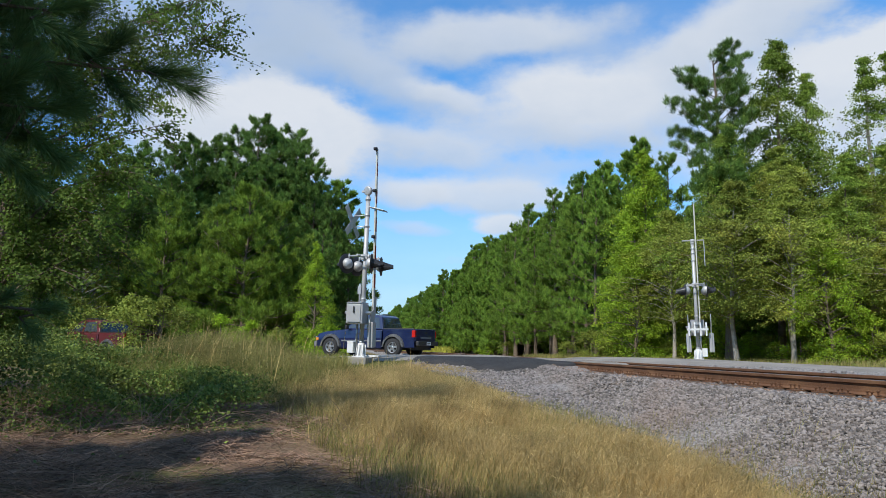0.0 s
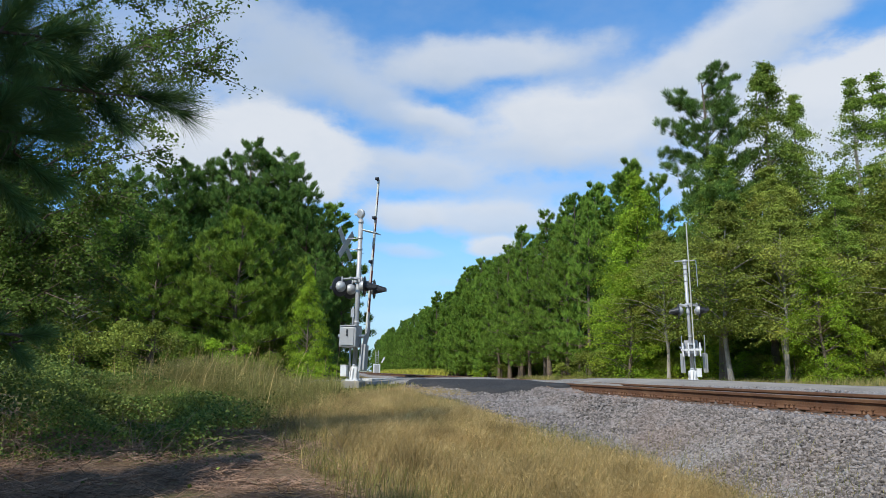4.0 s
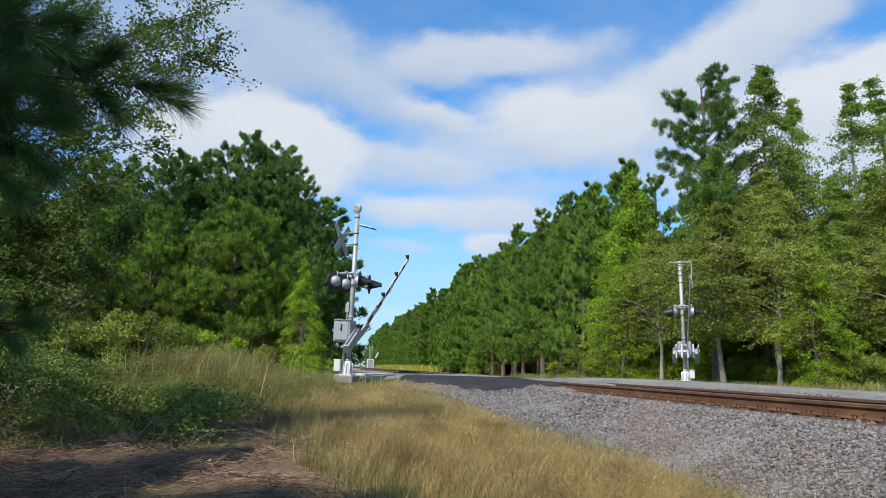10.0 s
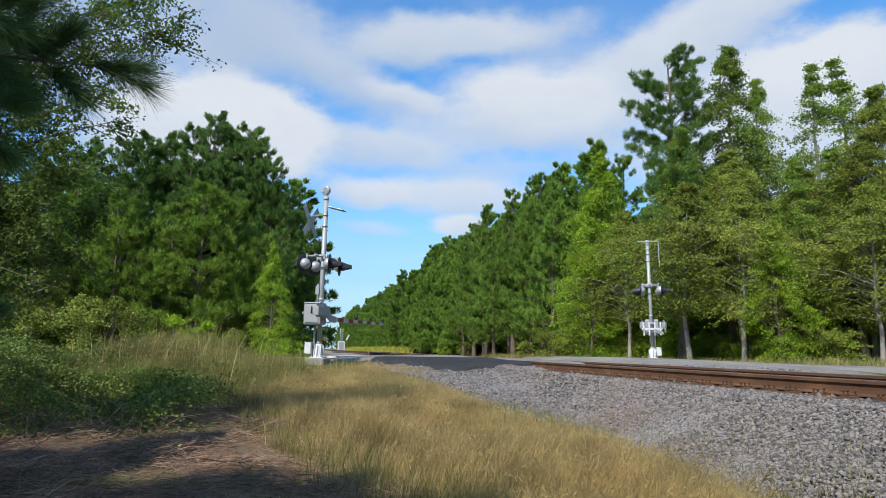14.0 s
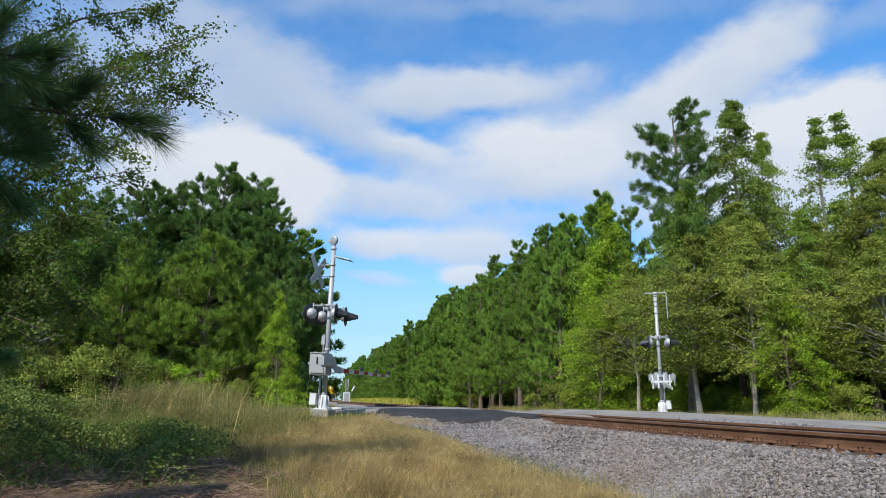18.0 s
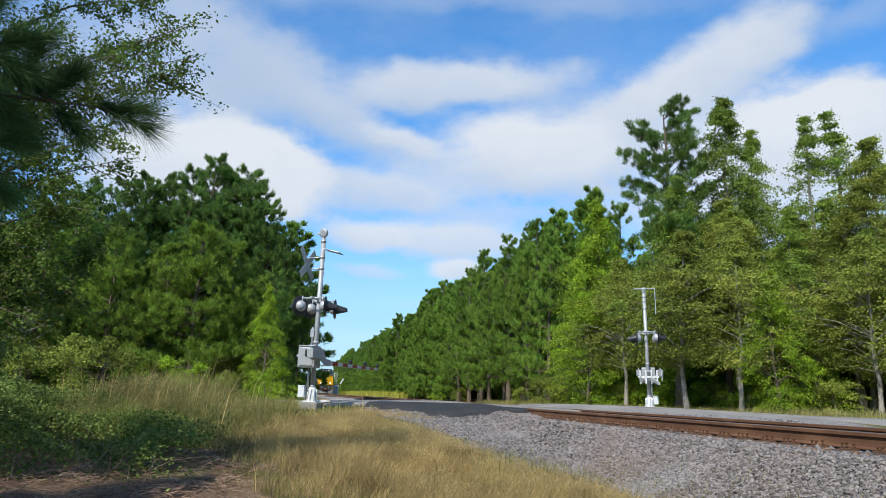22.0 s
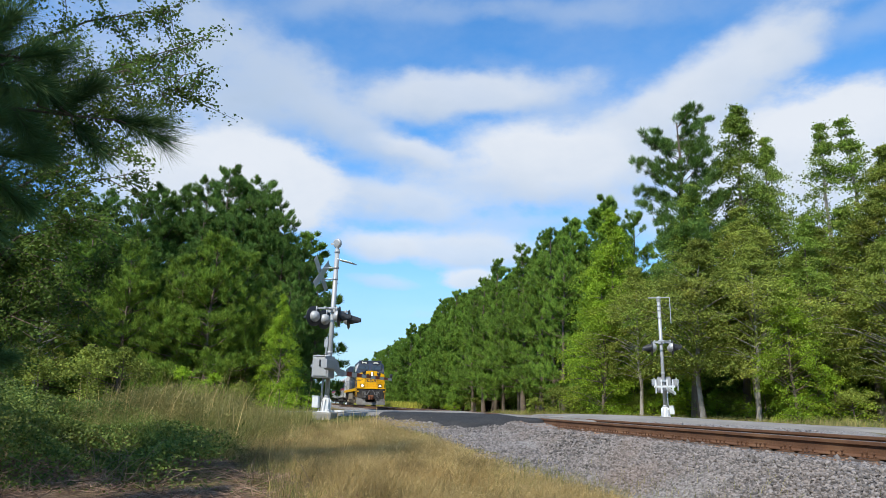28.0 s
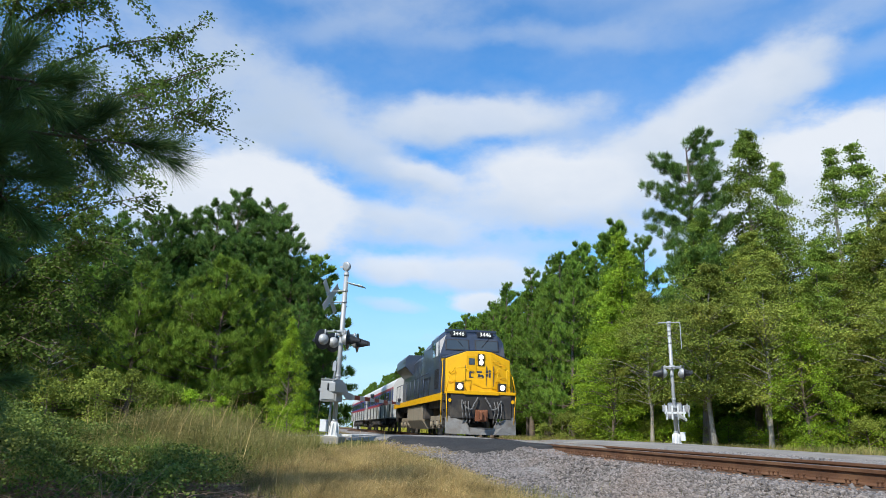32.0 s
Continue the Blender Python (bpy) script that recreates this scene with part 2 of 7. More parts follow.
def glow(name, color, power):
    m = bpy.data.materials.new(name)
    m.use_nodes = True
    p = m.node_tree.nodes["Principled BSDF"]
    p.inputs["Base Color"].default_value = (*color, 1)
    p.inputs["Emission Color"].default_value = (*color, 1)
    p.inputs["Emission Strength"].default_value = power
    return m


def glass(name, tint, rough=0.05):
    m = bpy.data.materials.new(name)
    m.use_nodes = True
    p = m.node_tree.nodes["Principled BSDF"]
    p.inputs["Base Color"].default_value = (*tint, 1)
    p.inputs["Roughness"].default_value = rough
    p.inputs["Specular IOR Level"].default_value = 0.45
    p.inputs["Coat Weight"].default_value = 0.7
    return m


M = {
    "galv": surface("galvanised_steel", (0.47, 0.48, 0.49), 0.42, 0.55, 0.12, 3, 30, 0.08, (0.3, 0.29, 0.27), 0.3),
    "silver": surface("silver_paint", (0.4, 0.41, 0.415), 0.5, 0.25, 0.1, 3, 30, 0.08, (0.36, 0.33, 0.29), 0.3, 2.2),
    "whitepaint": surface("white_paint", (0.66, 0.67, 0.67), 0.5, 0.0, 0.08, 3, 30, 0.05, (0.45, 0.42, 0.37), 0.35, 3.0),
    "boxgrey": surface("grey_cabinet_paint", (0.35, 0.36, 0.365), 0.45, 0.1, 0.1, 3, 30, 0.05, (0.33, 0.31, 0.28), 0.3, 3.0),
    "black": surface("black_paint", (0.018, 0.018, 0.02), 0.45, 0.0, 0.2, 5, 40, 0.05),
    "redstripe": surface("red_reflective_sheet", (0.26, 0.03, 0.025), 0.35, 0.0, 0.12, 8, 60, 0.03),
    "whitestripe": surface("white_reflective_sheet", (0.52, 0.52, 0.51), 0.35, 0.0, 0.1, 8, 60, 0.03, (0.4, 0.36, 0.3), 0.3, 4),
    "boomback": surface("weathered_boom", (0.5, 0.5, 0.44), 0.55, 0.0, 0.12, 5, 40, 0.05, (0.3, 0.28, 0.22), 0.35, 3),
    "visor": surface("dull_visor_paint", (0.055, 0.058, 0.065), 0.4, 0.0, 0.15, 5, 40, 0.05, (0.1, 0.1, 0.1), 0.3, 3),
    "lens": surface("red_lens", (0.2, 0.01, 0.01), 0.15, 0, 0.05, 8, 60, 0),
    "concrete": surface("concrete", (0.25, 0.235, 0.2), 0.9, 0, 0.2, 4, 50, 0.4, (0.2, 0.18, 0.15), 0.5, 2.0),
    "asphalt": surface("asphalt", (0.22, 0.205, 0.185), 0.9, 0, 0.28, 0.8, 90, 0.5, (0.33, 0.3, 0.255), 0.75, 0.45, depth=0.01, spec=0.15),
    "patch": surface("fresh_asphalt_patch", (0.04, 0.041, 0.043), 0.92, 0, 0.3, 2, 70, 0.8, (0.075, 0.07, 0.068), 0.4, 1.2, depth=0.02, spec=0.12),
    "roadpaint": surface("worn_road_paint", (0.6, 0.6, 0.57), 0.75, 0, 0.2, 6, 60, 0.2, (0.16, 0.16, 0.15), 0.7, 5.0),
    "rust": surface("rusted_rail_steel", (0.12, 0.055, 0.026), 0.85, 0.1, 0.3, 3, 40, 0.35, (0.22, 0.115, 0.055), 0.55, 1.4),
    "railtop": surface("polished_rail_head", (0.42, 0.38, 0.35), 0.28, 0.85, 0.2, 1.5, 60, 0.05, (0.2, 0.1, 0.06), 0.4, 0.8),
    "tie": surface("weathered_tie_wood", (0.075, 0.055, 0.042), 0.92, 0, 0.35, 4, 50, 0.6, (0.16, 0.12, 0.09), 0.4, 2.0, obj=0.25),
    "ruststone": surface("rust_dusted_stone", (0.21, 0.125, 0.08), 0.95, 0, 0.22, 18, 90, 0.35, (0.15, 0.075, 0.04), 0.5, 0.6, island=0.7),
    "stone": surface("crushed_granite", (0.19, 0.17, 0.16), 0.92, 0, 0.22, 18, 90, 0.35, (0.25, 0.17, 0.13), 0.35, 0.4, island=0.58),
    "bark": surface("grey_brown_bark", (0.15, 0.115, 0.085), 0.95, 0, 0.35, 5, 30, 0.8, (0.08, 0.06, 0.045), 0.5, 2.0, depth=0.04),
    "palebark": surface("pale_grey_bark", (0.3, 0.27, 0.23), 0.95, 0, 0.3, 5, 30, 0.6, (0.14, 0.12, 0.1), 0.5, 2.0, depth=0.03),
    "twig": surface("dry_twig", (0.2, 0.15, 0.105), 0.95, 0, 0.3, 5, 30, 0.3, island=0.3),
    "rubber": surface("tyre_rubber", (0.02, 0.02, 0.021), 0.85, 0, 0.2, 8, 60, 0.2),
    "alloy": surface("alloy_wheel", (0.55, 0.55, 0.56), 0.3, 0.9, 0.08, 5, 40, 0.03),
    "chrome": surface("chrome", (0.75, 0.76, 0.77), 0.1, 1.0, 0.03, 5, 40, 0.0),
    "bluecar": surface("dark_blue_car_paint", (0.005, 0.012, 0.06), 0.35, 0.2, 0.08, 1.0, 60, 0.0, coat=0.7, spec=0.5),
    "redcar": surface("maroon_car_paint", (0.11, 0.02, 0.025), 0.35, 0.15, 0.08, 1.0, 60, 0.0, coat=0.6),
    "plastic": surface("black_plastic", (0.02, 0.02, 0.022), 0.55, 0, 0.15, 5, 40, 0.05),
    "greyplastic": surface("grey_plastic", (0.16, 0.165, 0.17), 0.55, 0, 0.12, 5, 40, 0.05),
    "taillamp": surface("red_tail_lamp", (0.45, 0.015, 0.012), 0.2, 0, 0.05, 5, 40, 0.0),
    "carglass": glass("car_glass", (0.045, 0.058, 0.068)),
    "amber": surface("amber_lamp", (0.7, 0.25, 0.04), 0.2, 0, 0.05, 5, 40, 0.0),
    "yellow": surface("locomotive_yellow", (0.74, 0.39, 0.003), 0.5, 0.0, 0.07, 1.2, 40, 0.03, (0.45, 0.25, 0.03), 0.25, 1.6, coat=0.0, spec=0.25),
    "navy": surface("locomotive_dark_blue", (0.03, 0.042, 0.07), 0.42, 0.0, 0.12, 1.2, 40, 0.03, (0.1, 0.085, 0.065), 0.42, 1.1, coat=0.2),
    "underframe": surface("dusty_black_underframe", (0.028, 0.026, 0.025), 0.85, 0, 0.3, 2, 30, 0.3, (0.14, 0.115, 0.085), 0.5, 1.5),
    "tank": surface("dusty_fuel_tank", (0.24, 0.2, 0.14), 0.85, 0, 0.2, 1.5, 30, 0.2, (0.12, 0.1, 0.075), 0.5, 1.5),
    "plough": surface("grey_plough_steel", (0.19, 0.185, 0.175), 0.7, 0.2, 0.25, 3, 30, 0.2, (0.1, 0.075, 0.05), 0.5, 2.5),
    "rustypart": surface("rusty_casting", (0.2, 0.075, 0.035), 0.85, 0.1, 0.3, 5, 40, 0.4),
    "hose": surface("dusty_rubber_hose", (0.13, 0.125, 0.12), 0.8, 0, 0.2, 8, 40, 0.2),
    "headlamp": glow("lit_headlamp", (1.0, 0.9, 0.7), 5.0),
    "ditchlamp": glow("lit_ditch_lamp", (1.0, 0.9, 0.76), 3.0),
    "numbers": glow("lit_numerals", (0.85, 0.85, 0.75), 0.6),
    "coachwhite": surface("coach_white", (0.62, 0.62, 0.6), 0.4, 0.0, 0.1, 1.5, 30, 0.03, (0.38, 0.36, 0.33), 0.35, 1.2),
    "coachsteel": surface("fluted_stainless_steel", (0.5, 0.5, 0.5), 0.35, 0.7, 0.12, 1.5, 30, 0.05, (0.3, 0.28, 0.25), 0.4, 1.5),
    "coachblue": surface("coach_blue", (0.03, 0.06, 0.24), 0.4, 0, 0.1, 1.5, 30, 0.02),
    "coachred": surface("coach_red", (0.4, 0.03, 0.045), 0.4, 0, 0.1, 1.5, 30, 0.02),
    "pine": foliage("pine_needles", (0.06, 0.135, 0.022), (0.235, 0.36, 0.05), (0.27, 0.33, 0.045), 0.05, 0.14),
    "darkpine": foliage("old_pine_needles", (0.054, 0.12, 0.03), (0.185, 0.3, 0.058), (0.18, 0.24, 0.045), 0.05, 0.12),
    "nearpine": foliage("long_shaded_needles", (0.06, 0.125, 0.045), (0.18, 0.285, 0.095), (0.17, 0.19, 0.05), 0.04, 0.2),
    "youngpine": foliage("young_pine_needles", (0.085, 0.16, 0.024), (0.25, 0.35, 0.045), (0.26, 0.31, 0.035), 0.05, 0.14),
    "leaf": foliage("green_leaves", (0.085, 0.145, 0.026), (0.27, 0.37, 0.055), (0.33, 0.31, 0.05), 0.08, 0.24),
    "brightleaf": foliage("bright_green_leaves", (0.15, 0.28, 0.02), (0.36, 0.49, 0.04), (0.42, 0.39, 0.03), 0.08, 0.28),
    "turnleaf": foliage("turning_leaves", (0.115, 0.155, 0.028), (0.3, 0.35, 0.06), (0.37, 0.3, 0.05), 0.09, 0.24),
    "vine": foliage("vine_leaves", (0.05, 0.1, 0.026), (0.2, 0.25, 0.055), (0.22, 0.17, 0.05), 0.08, 0.28, spread=0.42),
    "oak": foliage("small_oak_leaves", (0.07, 0.125, 0.03), (0.17, 0.25, 0.05), (0.24, 0.26, 0.04), 0.06, 0.45),
    "drygrass": foliage("dry_tan_grass", (0.34, 0.25, 0.1), (0.62, 0.47, 0.22), (0.4, 0.25, 0.09), 0.1, 0.35, 0.7, spread=0.5),
    "greengrass": foliage("green_grass", (0.11, 0.14, 0.035), (0.4, 0.34, 0.13), (0.44, 0.34, 0.14), 0.09, 0.35, 0.7, spread=0.5),
    "tussock": foliage("tussock_grass", (0.085, 0.14, 0.028), (0.27, 0.33, 0.08), (0.34, 0.3, 0.1), 0.06, 0.35, 0.65, spread=0.5),
    "yellowgrass": foliage("sunlit_yellow_grass", (0.3, 0.32, 0.05), (0.6, 0.56, 0.1), (0.5, 0.4, 0.1), 0.06, 0.35, 0.65, spread=0.5),
    "straw": foliage("dead_straw", (0.17, 0.105, 0.075), (0.34, 0.225, 0.155), (0.15, 0.08, 0.05), 0.1, 0.15, 0.85, spread=0.5),
}


# ---------------------------------------------------------------- tools
def bm_box(bm, x0, x1, y0, y1, z0, z1, m=None):
    vs = [bm.verts.new((x, y, z)) for z in (z0, z1) for y in (y0, y1) for x in (x0, x1)]
    if m is not None:
        for v in vs:
            v.co = m @ v.co
    for f in ((0, 2, 3, 1), (4, 5, 7, 6), (0, 1, 5, 4), (2, 6, 7, 3), (0, 4, 6, 2), (1, 3, 7, 5)):
        bm.faces.new([vs[i] for i in f])
    return vs


def bm_tube(bm, p0, p1, r0, r1=None, n=12, caps=True):
    p0, p1 = Vector(p0), Vector(p1)
    r1 = r0 if r1 is None else r1
    w = (p1 - p0).normalized()
    u = w.orthogonal().normalized()
    v = w.cross(u)
    a, b = [], []
    for i in range(n):
        c, s = math.cos(2 * math.pi * i / n), math.sin(2 * math.pi * i / n)
        a.append(bm.verts.new(p0 + (u * c + v * s) * r0))
        b.append(bm.verts.new(p1 + (u * c + v * s) * r1))
    for i in range(n):
        f = bm.faces.new((a[i], a[(i + 1) % n], b[(i + 1) % n], b[i]))
        f.smooth = True
    if caps:
        bm.faces.new(a[::-1])
        bm.faces.new(b)


def bm_path(bm, pts, r, n=8):
    for p, q in zip(pts, pts[1:]):
        bm_tube(bm, p, q, r, r, n)


def bm_prism(bm, pts, x0, x1, axis="x"):
    """A polygon in two axes, drawn out along the third. axis x: pts are (y, z); y: (x, z); z: (x, y)."""
    def at(p, d):
        return {"x": (d, p[0], p[1]), "y": (p[0], d, p[1]), "z": (p[0], p[1], d)}[axis]
    a = [bm.verts.new(at(p, x0)) for p in pts]
    b = [bm.verts.new(at(p, x1)) for p in pts]
    k = len(pts)
    for i in range(k):
        bm.faces.new((a[i], a[(i + 1) % k], b[(i + 1) % k], b[i]))
    bm.faces.new(a[::-1])
    bm.faces.new(b)


def bm_disc_turn(bm, profile, centre, axis, n=20):
    """A profile of (distance along the axis, radius), turned round the axis."""
    centre, w = Vector(centre), Vector(axis).normalized()
    u = w.orthogonal().normalized()
    v = w.cross(u)
    rings = []
    for d, r in profile:
        rings.append([bm.verts.new(centre + w * d + (u * math.cos(2 * math.pi * i / n) + v * math.sin(2 * math.pi * i / n)) * max(r, 1e-4)) for i in range(n)])
    for a, b in zip(rings, rings[1:]):
        for i in range(n):
            f = bm.faces.new((a[i], a[(i + 1) % n], b[(i + 1) % n], b[i]))
            f.smooth = True


def part(name, bm, material, parent=None, label="", bevel=0.0):
    bmesh.ops.recalc_face_normals(bm, faces=bm.faces)
    if bevel:
        bmesh.ops.bevel(bm, geom=[e for e in bm.edges if len(e.link_faces) == 2 and e.calc_face_angle() > 0.6], offset=bevel, segments=2,
                        affect="EDGES", profile=0.5, clamp_overlap=True)
    me = bpy.data.meshes.new(name)
    bm.to_mesh(me)
    bm.free()
    me.materials.append(material)
    ob = new(name, me)
    ob.parent = parent
    if label:
        tagged(ob, label)
    return ob


def thing(name, m, label, category, group="", kind=""):
    ob = new(name)
    ob.empty_display_size = 0.2
    ob.matrix_basis = m
    return tagged(ob, label, category, group, kind)


def mesh_np(name, verts, tris, material):
    me = bpy.data.meshes.new(name)
    verts, tris = np.asarray(verts, np.float32), np.asarray(tris, np.int32)
    me.vertices.add(len(verts))
    me.vertices.foreach_set("co", verts.ravel())
    me.loops.add(tris.size)
    me.loops.foreach_set("vertex_index", tris.ravel())
    me.polygons.add(len(tris))
    me.polygons.foreach_set("loop_start", np.arange(0, tris.size, tris.shape[1], dtype=np.int32))
    me.update(calc_edges=True)
    me.materials.append(material)
    return me


def unit(a):
    return a / np.maximum(np.linalg.norm(a, axis=-1, keepdims=True), 1e-9)


def new_bm():
    return bmesh.new()


def letters(name, text, size, m, material, parent, depth=0.006, align="CENTER"):
    c = bpy.data.curves.new(name, "FONT")
    c.body, c.size, c.extrude, c.align_x, c.align_y = text, size, depth, align, "CENTER"
    tmp = bpy.data.objects.new(name, c)
    scene.collection.objects.link(tmp)
    me = bpy.data.meshes.new_from_object(tmp.evaluated_get(bpy.context.evaluated_depsgraph_get()))
    bpy.data.objects.remove(tmp)
    me.transform(m)
    me.materials.clear()
    me.materials.append(material)
    ob = new(name, me)
    ob.parent = parent
    return ob


# ---------------------------------------------------------------- the ground, the road and the track
TRACK_X, RAIL_X = 7.15, (6.40, 7.90)
ROAD_AT, ROAD_DIR, ROAD_HALF = Vector((7.15, 24.1)), Vector((-0.894, 0.448)), 3.35
ROAD_SIDE = Vector((0.448, 0.894))


def smooth(a, b, v):
    k = np.clip((v - a) / (b - a), 0, 1)
    return k * k * (3 - 2 * k)


def bend(y):
    """The line swings a little aside in the distance."""
    return -0.85 * smooth(36.0, 135.0, y)


def road_level(w, off=0.0):
    """Height of the road w metres along it from the track and off metres beside its middle: a low hump on both sides of the rails."""
    u = np.abs(-0.894 * w + 0.448 * off)
    return -0.012 + 0.085 * smooth(0.95, 1.9, u) * (1 - smooth(4.0, 8.0, u)) - 0.014 * np.maximum(np.abs(w) - 3.0, 0)


def ground_level(x, y):
    """Height of the soil: a ditch before the crossing, the raised track bed, level verges."""
    x, y = np.asarray(x, float), np.asarray(y, float)
    near = np.clip(-1.0 + (y - 6.0) * 0.048, -1.12, -0.32)
    near = near - 0.1 * smooth(26, 36, y)
    near = near + 0.25 * smooth(-4, -14, x) * smooth(24, 10, y)
    far = -0.36 - 0.25 * smooth(12, 20, x - TRACK_X) + 0.0 * y
    base = np.where(x < TRACK_X, near, far)
    u = np.abs(x - TRACK_X)
    bed = -0.215 - np.maximum(u - 1.8, 0) * 0.52
    z = np.maximum(base, bed)
    wx, wy = x - ROAD_AT.x, y - ROAD_AT.y
    along, off = wx * ROAD_DIR.x + wy * ROAD_DIR.y, np.abs(wx * ROAD_SIDE.x + wy * ROAD_SIDE.y)
    k = 1 - smooth(ROAD_HALF + 0.2, ROAD_HALF + 3.0, off)
    side = wx * ROAD_SIDE.x + wy * ROAD_SIDE.y
    z = z * (1 - k) + (road_level(along, side) - 0.075) * k
    return z


def level_at(x, y):
    return float(ground_level(x, y))


def ground_material():
    m = bpy.data.materials.new("soil")
    m.use_nodes = True
    nt = m.node_tree
    N, Lk = nt.nodes.new, nt.links.new
    p = nt.nodes["Principled BSDF"]
    p.inputs["Roughness"].default_value = 0.95
    p.inputs["Specular IOR Level"].default_value = 0.1
    tc = N("ShaderNodeTexCoord")

    def noise_(s, d=6.0):
        n = N("ShaderNodeTexNoise")
        n.inputs["Scale"].default_value, n.inputs["Detail"].default_value = s, d
        Lk(tc.outputs["Object"], n.inputs["Vector"])
        return n.outputs["Fac"]

    def ramp(v, a, b):
        n = N("ShaderNodeMapRange")
        n.interpolation_type = "SMOOTHSTEP"
        n.inputs[1].default_value, n.inputs[2].default_value = a, b
        Lk(v, n.inputs[0])
        return n.outputs[0]

    def mix(f, a, b):
        n = N("ShaderNodeMix")
        n.data_type = "RGBA"
        Lk(f, n.inputs["Factor"])
        for k, v in (("A", a), ("B", b)):
            if isinstance(v, tuple):
                n.inputs[k].default_value = (*v, 1)
            else:
                Lk(v, n.inputs[k])
        return n.outputs["Result"]

    sep = N("ShaderNodeSeparateXYZ")
    Lk(tc.outputs["Object"], sep.inputs[0])
    add = N("ShaderNodeMath")
    add.operation = "MULTIPLY_ADD"
    Lk(noise_(1.1), add.inputs[0])
    add.inputs[1].default_value = 1.6
    Lk(sep.outputs[0], add.inputs[2])
    litter = mix(ramp(noise_(22), 0.35, 0.68), (0.085, 0.055, 0.038), (0.21, 0.145, 0.1))
    straw = mix(ramp(noise_(30), 0.35, 0.68), (0.16, 0.11, 0.05), (0.33, 0.25, 0.12))
    soil = mix(ramp(add.outputs[0], -0.6, 1.6), litter, straw)
    green = mix(ramp(noise_(9), 0.3, 0.7), (0.06, 0.075, 0.02), (0.17, 0.15, 0.05))
    soil = mix(ramp(noise_(0.35), 0.45, 0.6), soil, green)
    gravel = mix(ramp(noise_(28, 3), 0.3, 0.7), (0.1, 0.09, 0.085), (0.36, 0.335, 0.315))
    off = N("ShaderNodeMath")
    off.operation = "SUBTRACT"
    Lk(sep.outputs[0], off.inputs[0])
    off.inputs[1].default_value = TRACK_X + 1.6
    ab = N("ShaderNodeMath")
    ab.operation = "ABSOLUTE"
    Lk(off.outputs[0], ab.inputs[0])
    wob = N("ShaderNodeMath")
    wob.operation = "MULTIPLY_ADD"
    Lk(noise_(0.9), wob.inputs[0])
    wob.inputs[1].default_value = 0.9
    Lk(ab.outputs[0], wob.inputs[2])
    col = mix(ramp(wob.outputs[0], 5.7, 5.2), soil, gravel)
    Lk(col, p.inputs["Base Color"])
    b = N("ShaderNodeBump")
    b.inputs["Strength"].default_value, b.inputs["Distance"].default_value = 0.8, 0.05
    Lk(noise_(25), b.inputs["Height"])
    Lk(b.outputs[0], p.inputs["Normal"])
    return m


def make_ground():
    xs = np.unique(np.concatenate([np.linspace(-900, -60, 22), np.linspace(-60, -12, 25), np.linspace(-12, 22, 120), np.linspace(22, 70, 25), np.linspace(70, 900, 22)]))
    ys = np.unique(np.concatenate([np.linspace(-300, -20, 12), np.linspace(-20, 3, 14), np.linspace(3, 34, 110), np.linspace(34, 120, 44), np.linspace(120, 1800, 40)]))
    X, Y = np.meshgrid(xs, ys)
    Z = ground_level(X, Y)
    near = (np.abs(X - 2) < 30) & (Y < 60)
    Z = Z + np.where(near & (np.abs(X - TRACK_X) > 2.0), 0.03 * np.sin(X * 2.1 + 1.7 * np.sin(Y * 0.9)) * np.sin(Y * 1.7 + X * 0.6), 0)
    V = np.stack([X, Y, Z], -1).reshape(-1, 3)
    n, k = len(xs), len(ys)
    i = (np.arange(k - 1)[:, None] * n + np.arange(n - 1)[None]).ravel()
    F = np.stack([i, i + 1, i + n + 1, i + n], -1)
    me = mesh_np("ground", V, F, ground_material())
    for p in me.polygons:
        p.use_smooth = True
    tagged(new("ground", me), "dry verge with straw litter, grass and gravel shoulders", "ground", kind="structure")


make_ground()


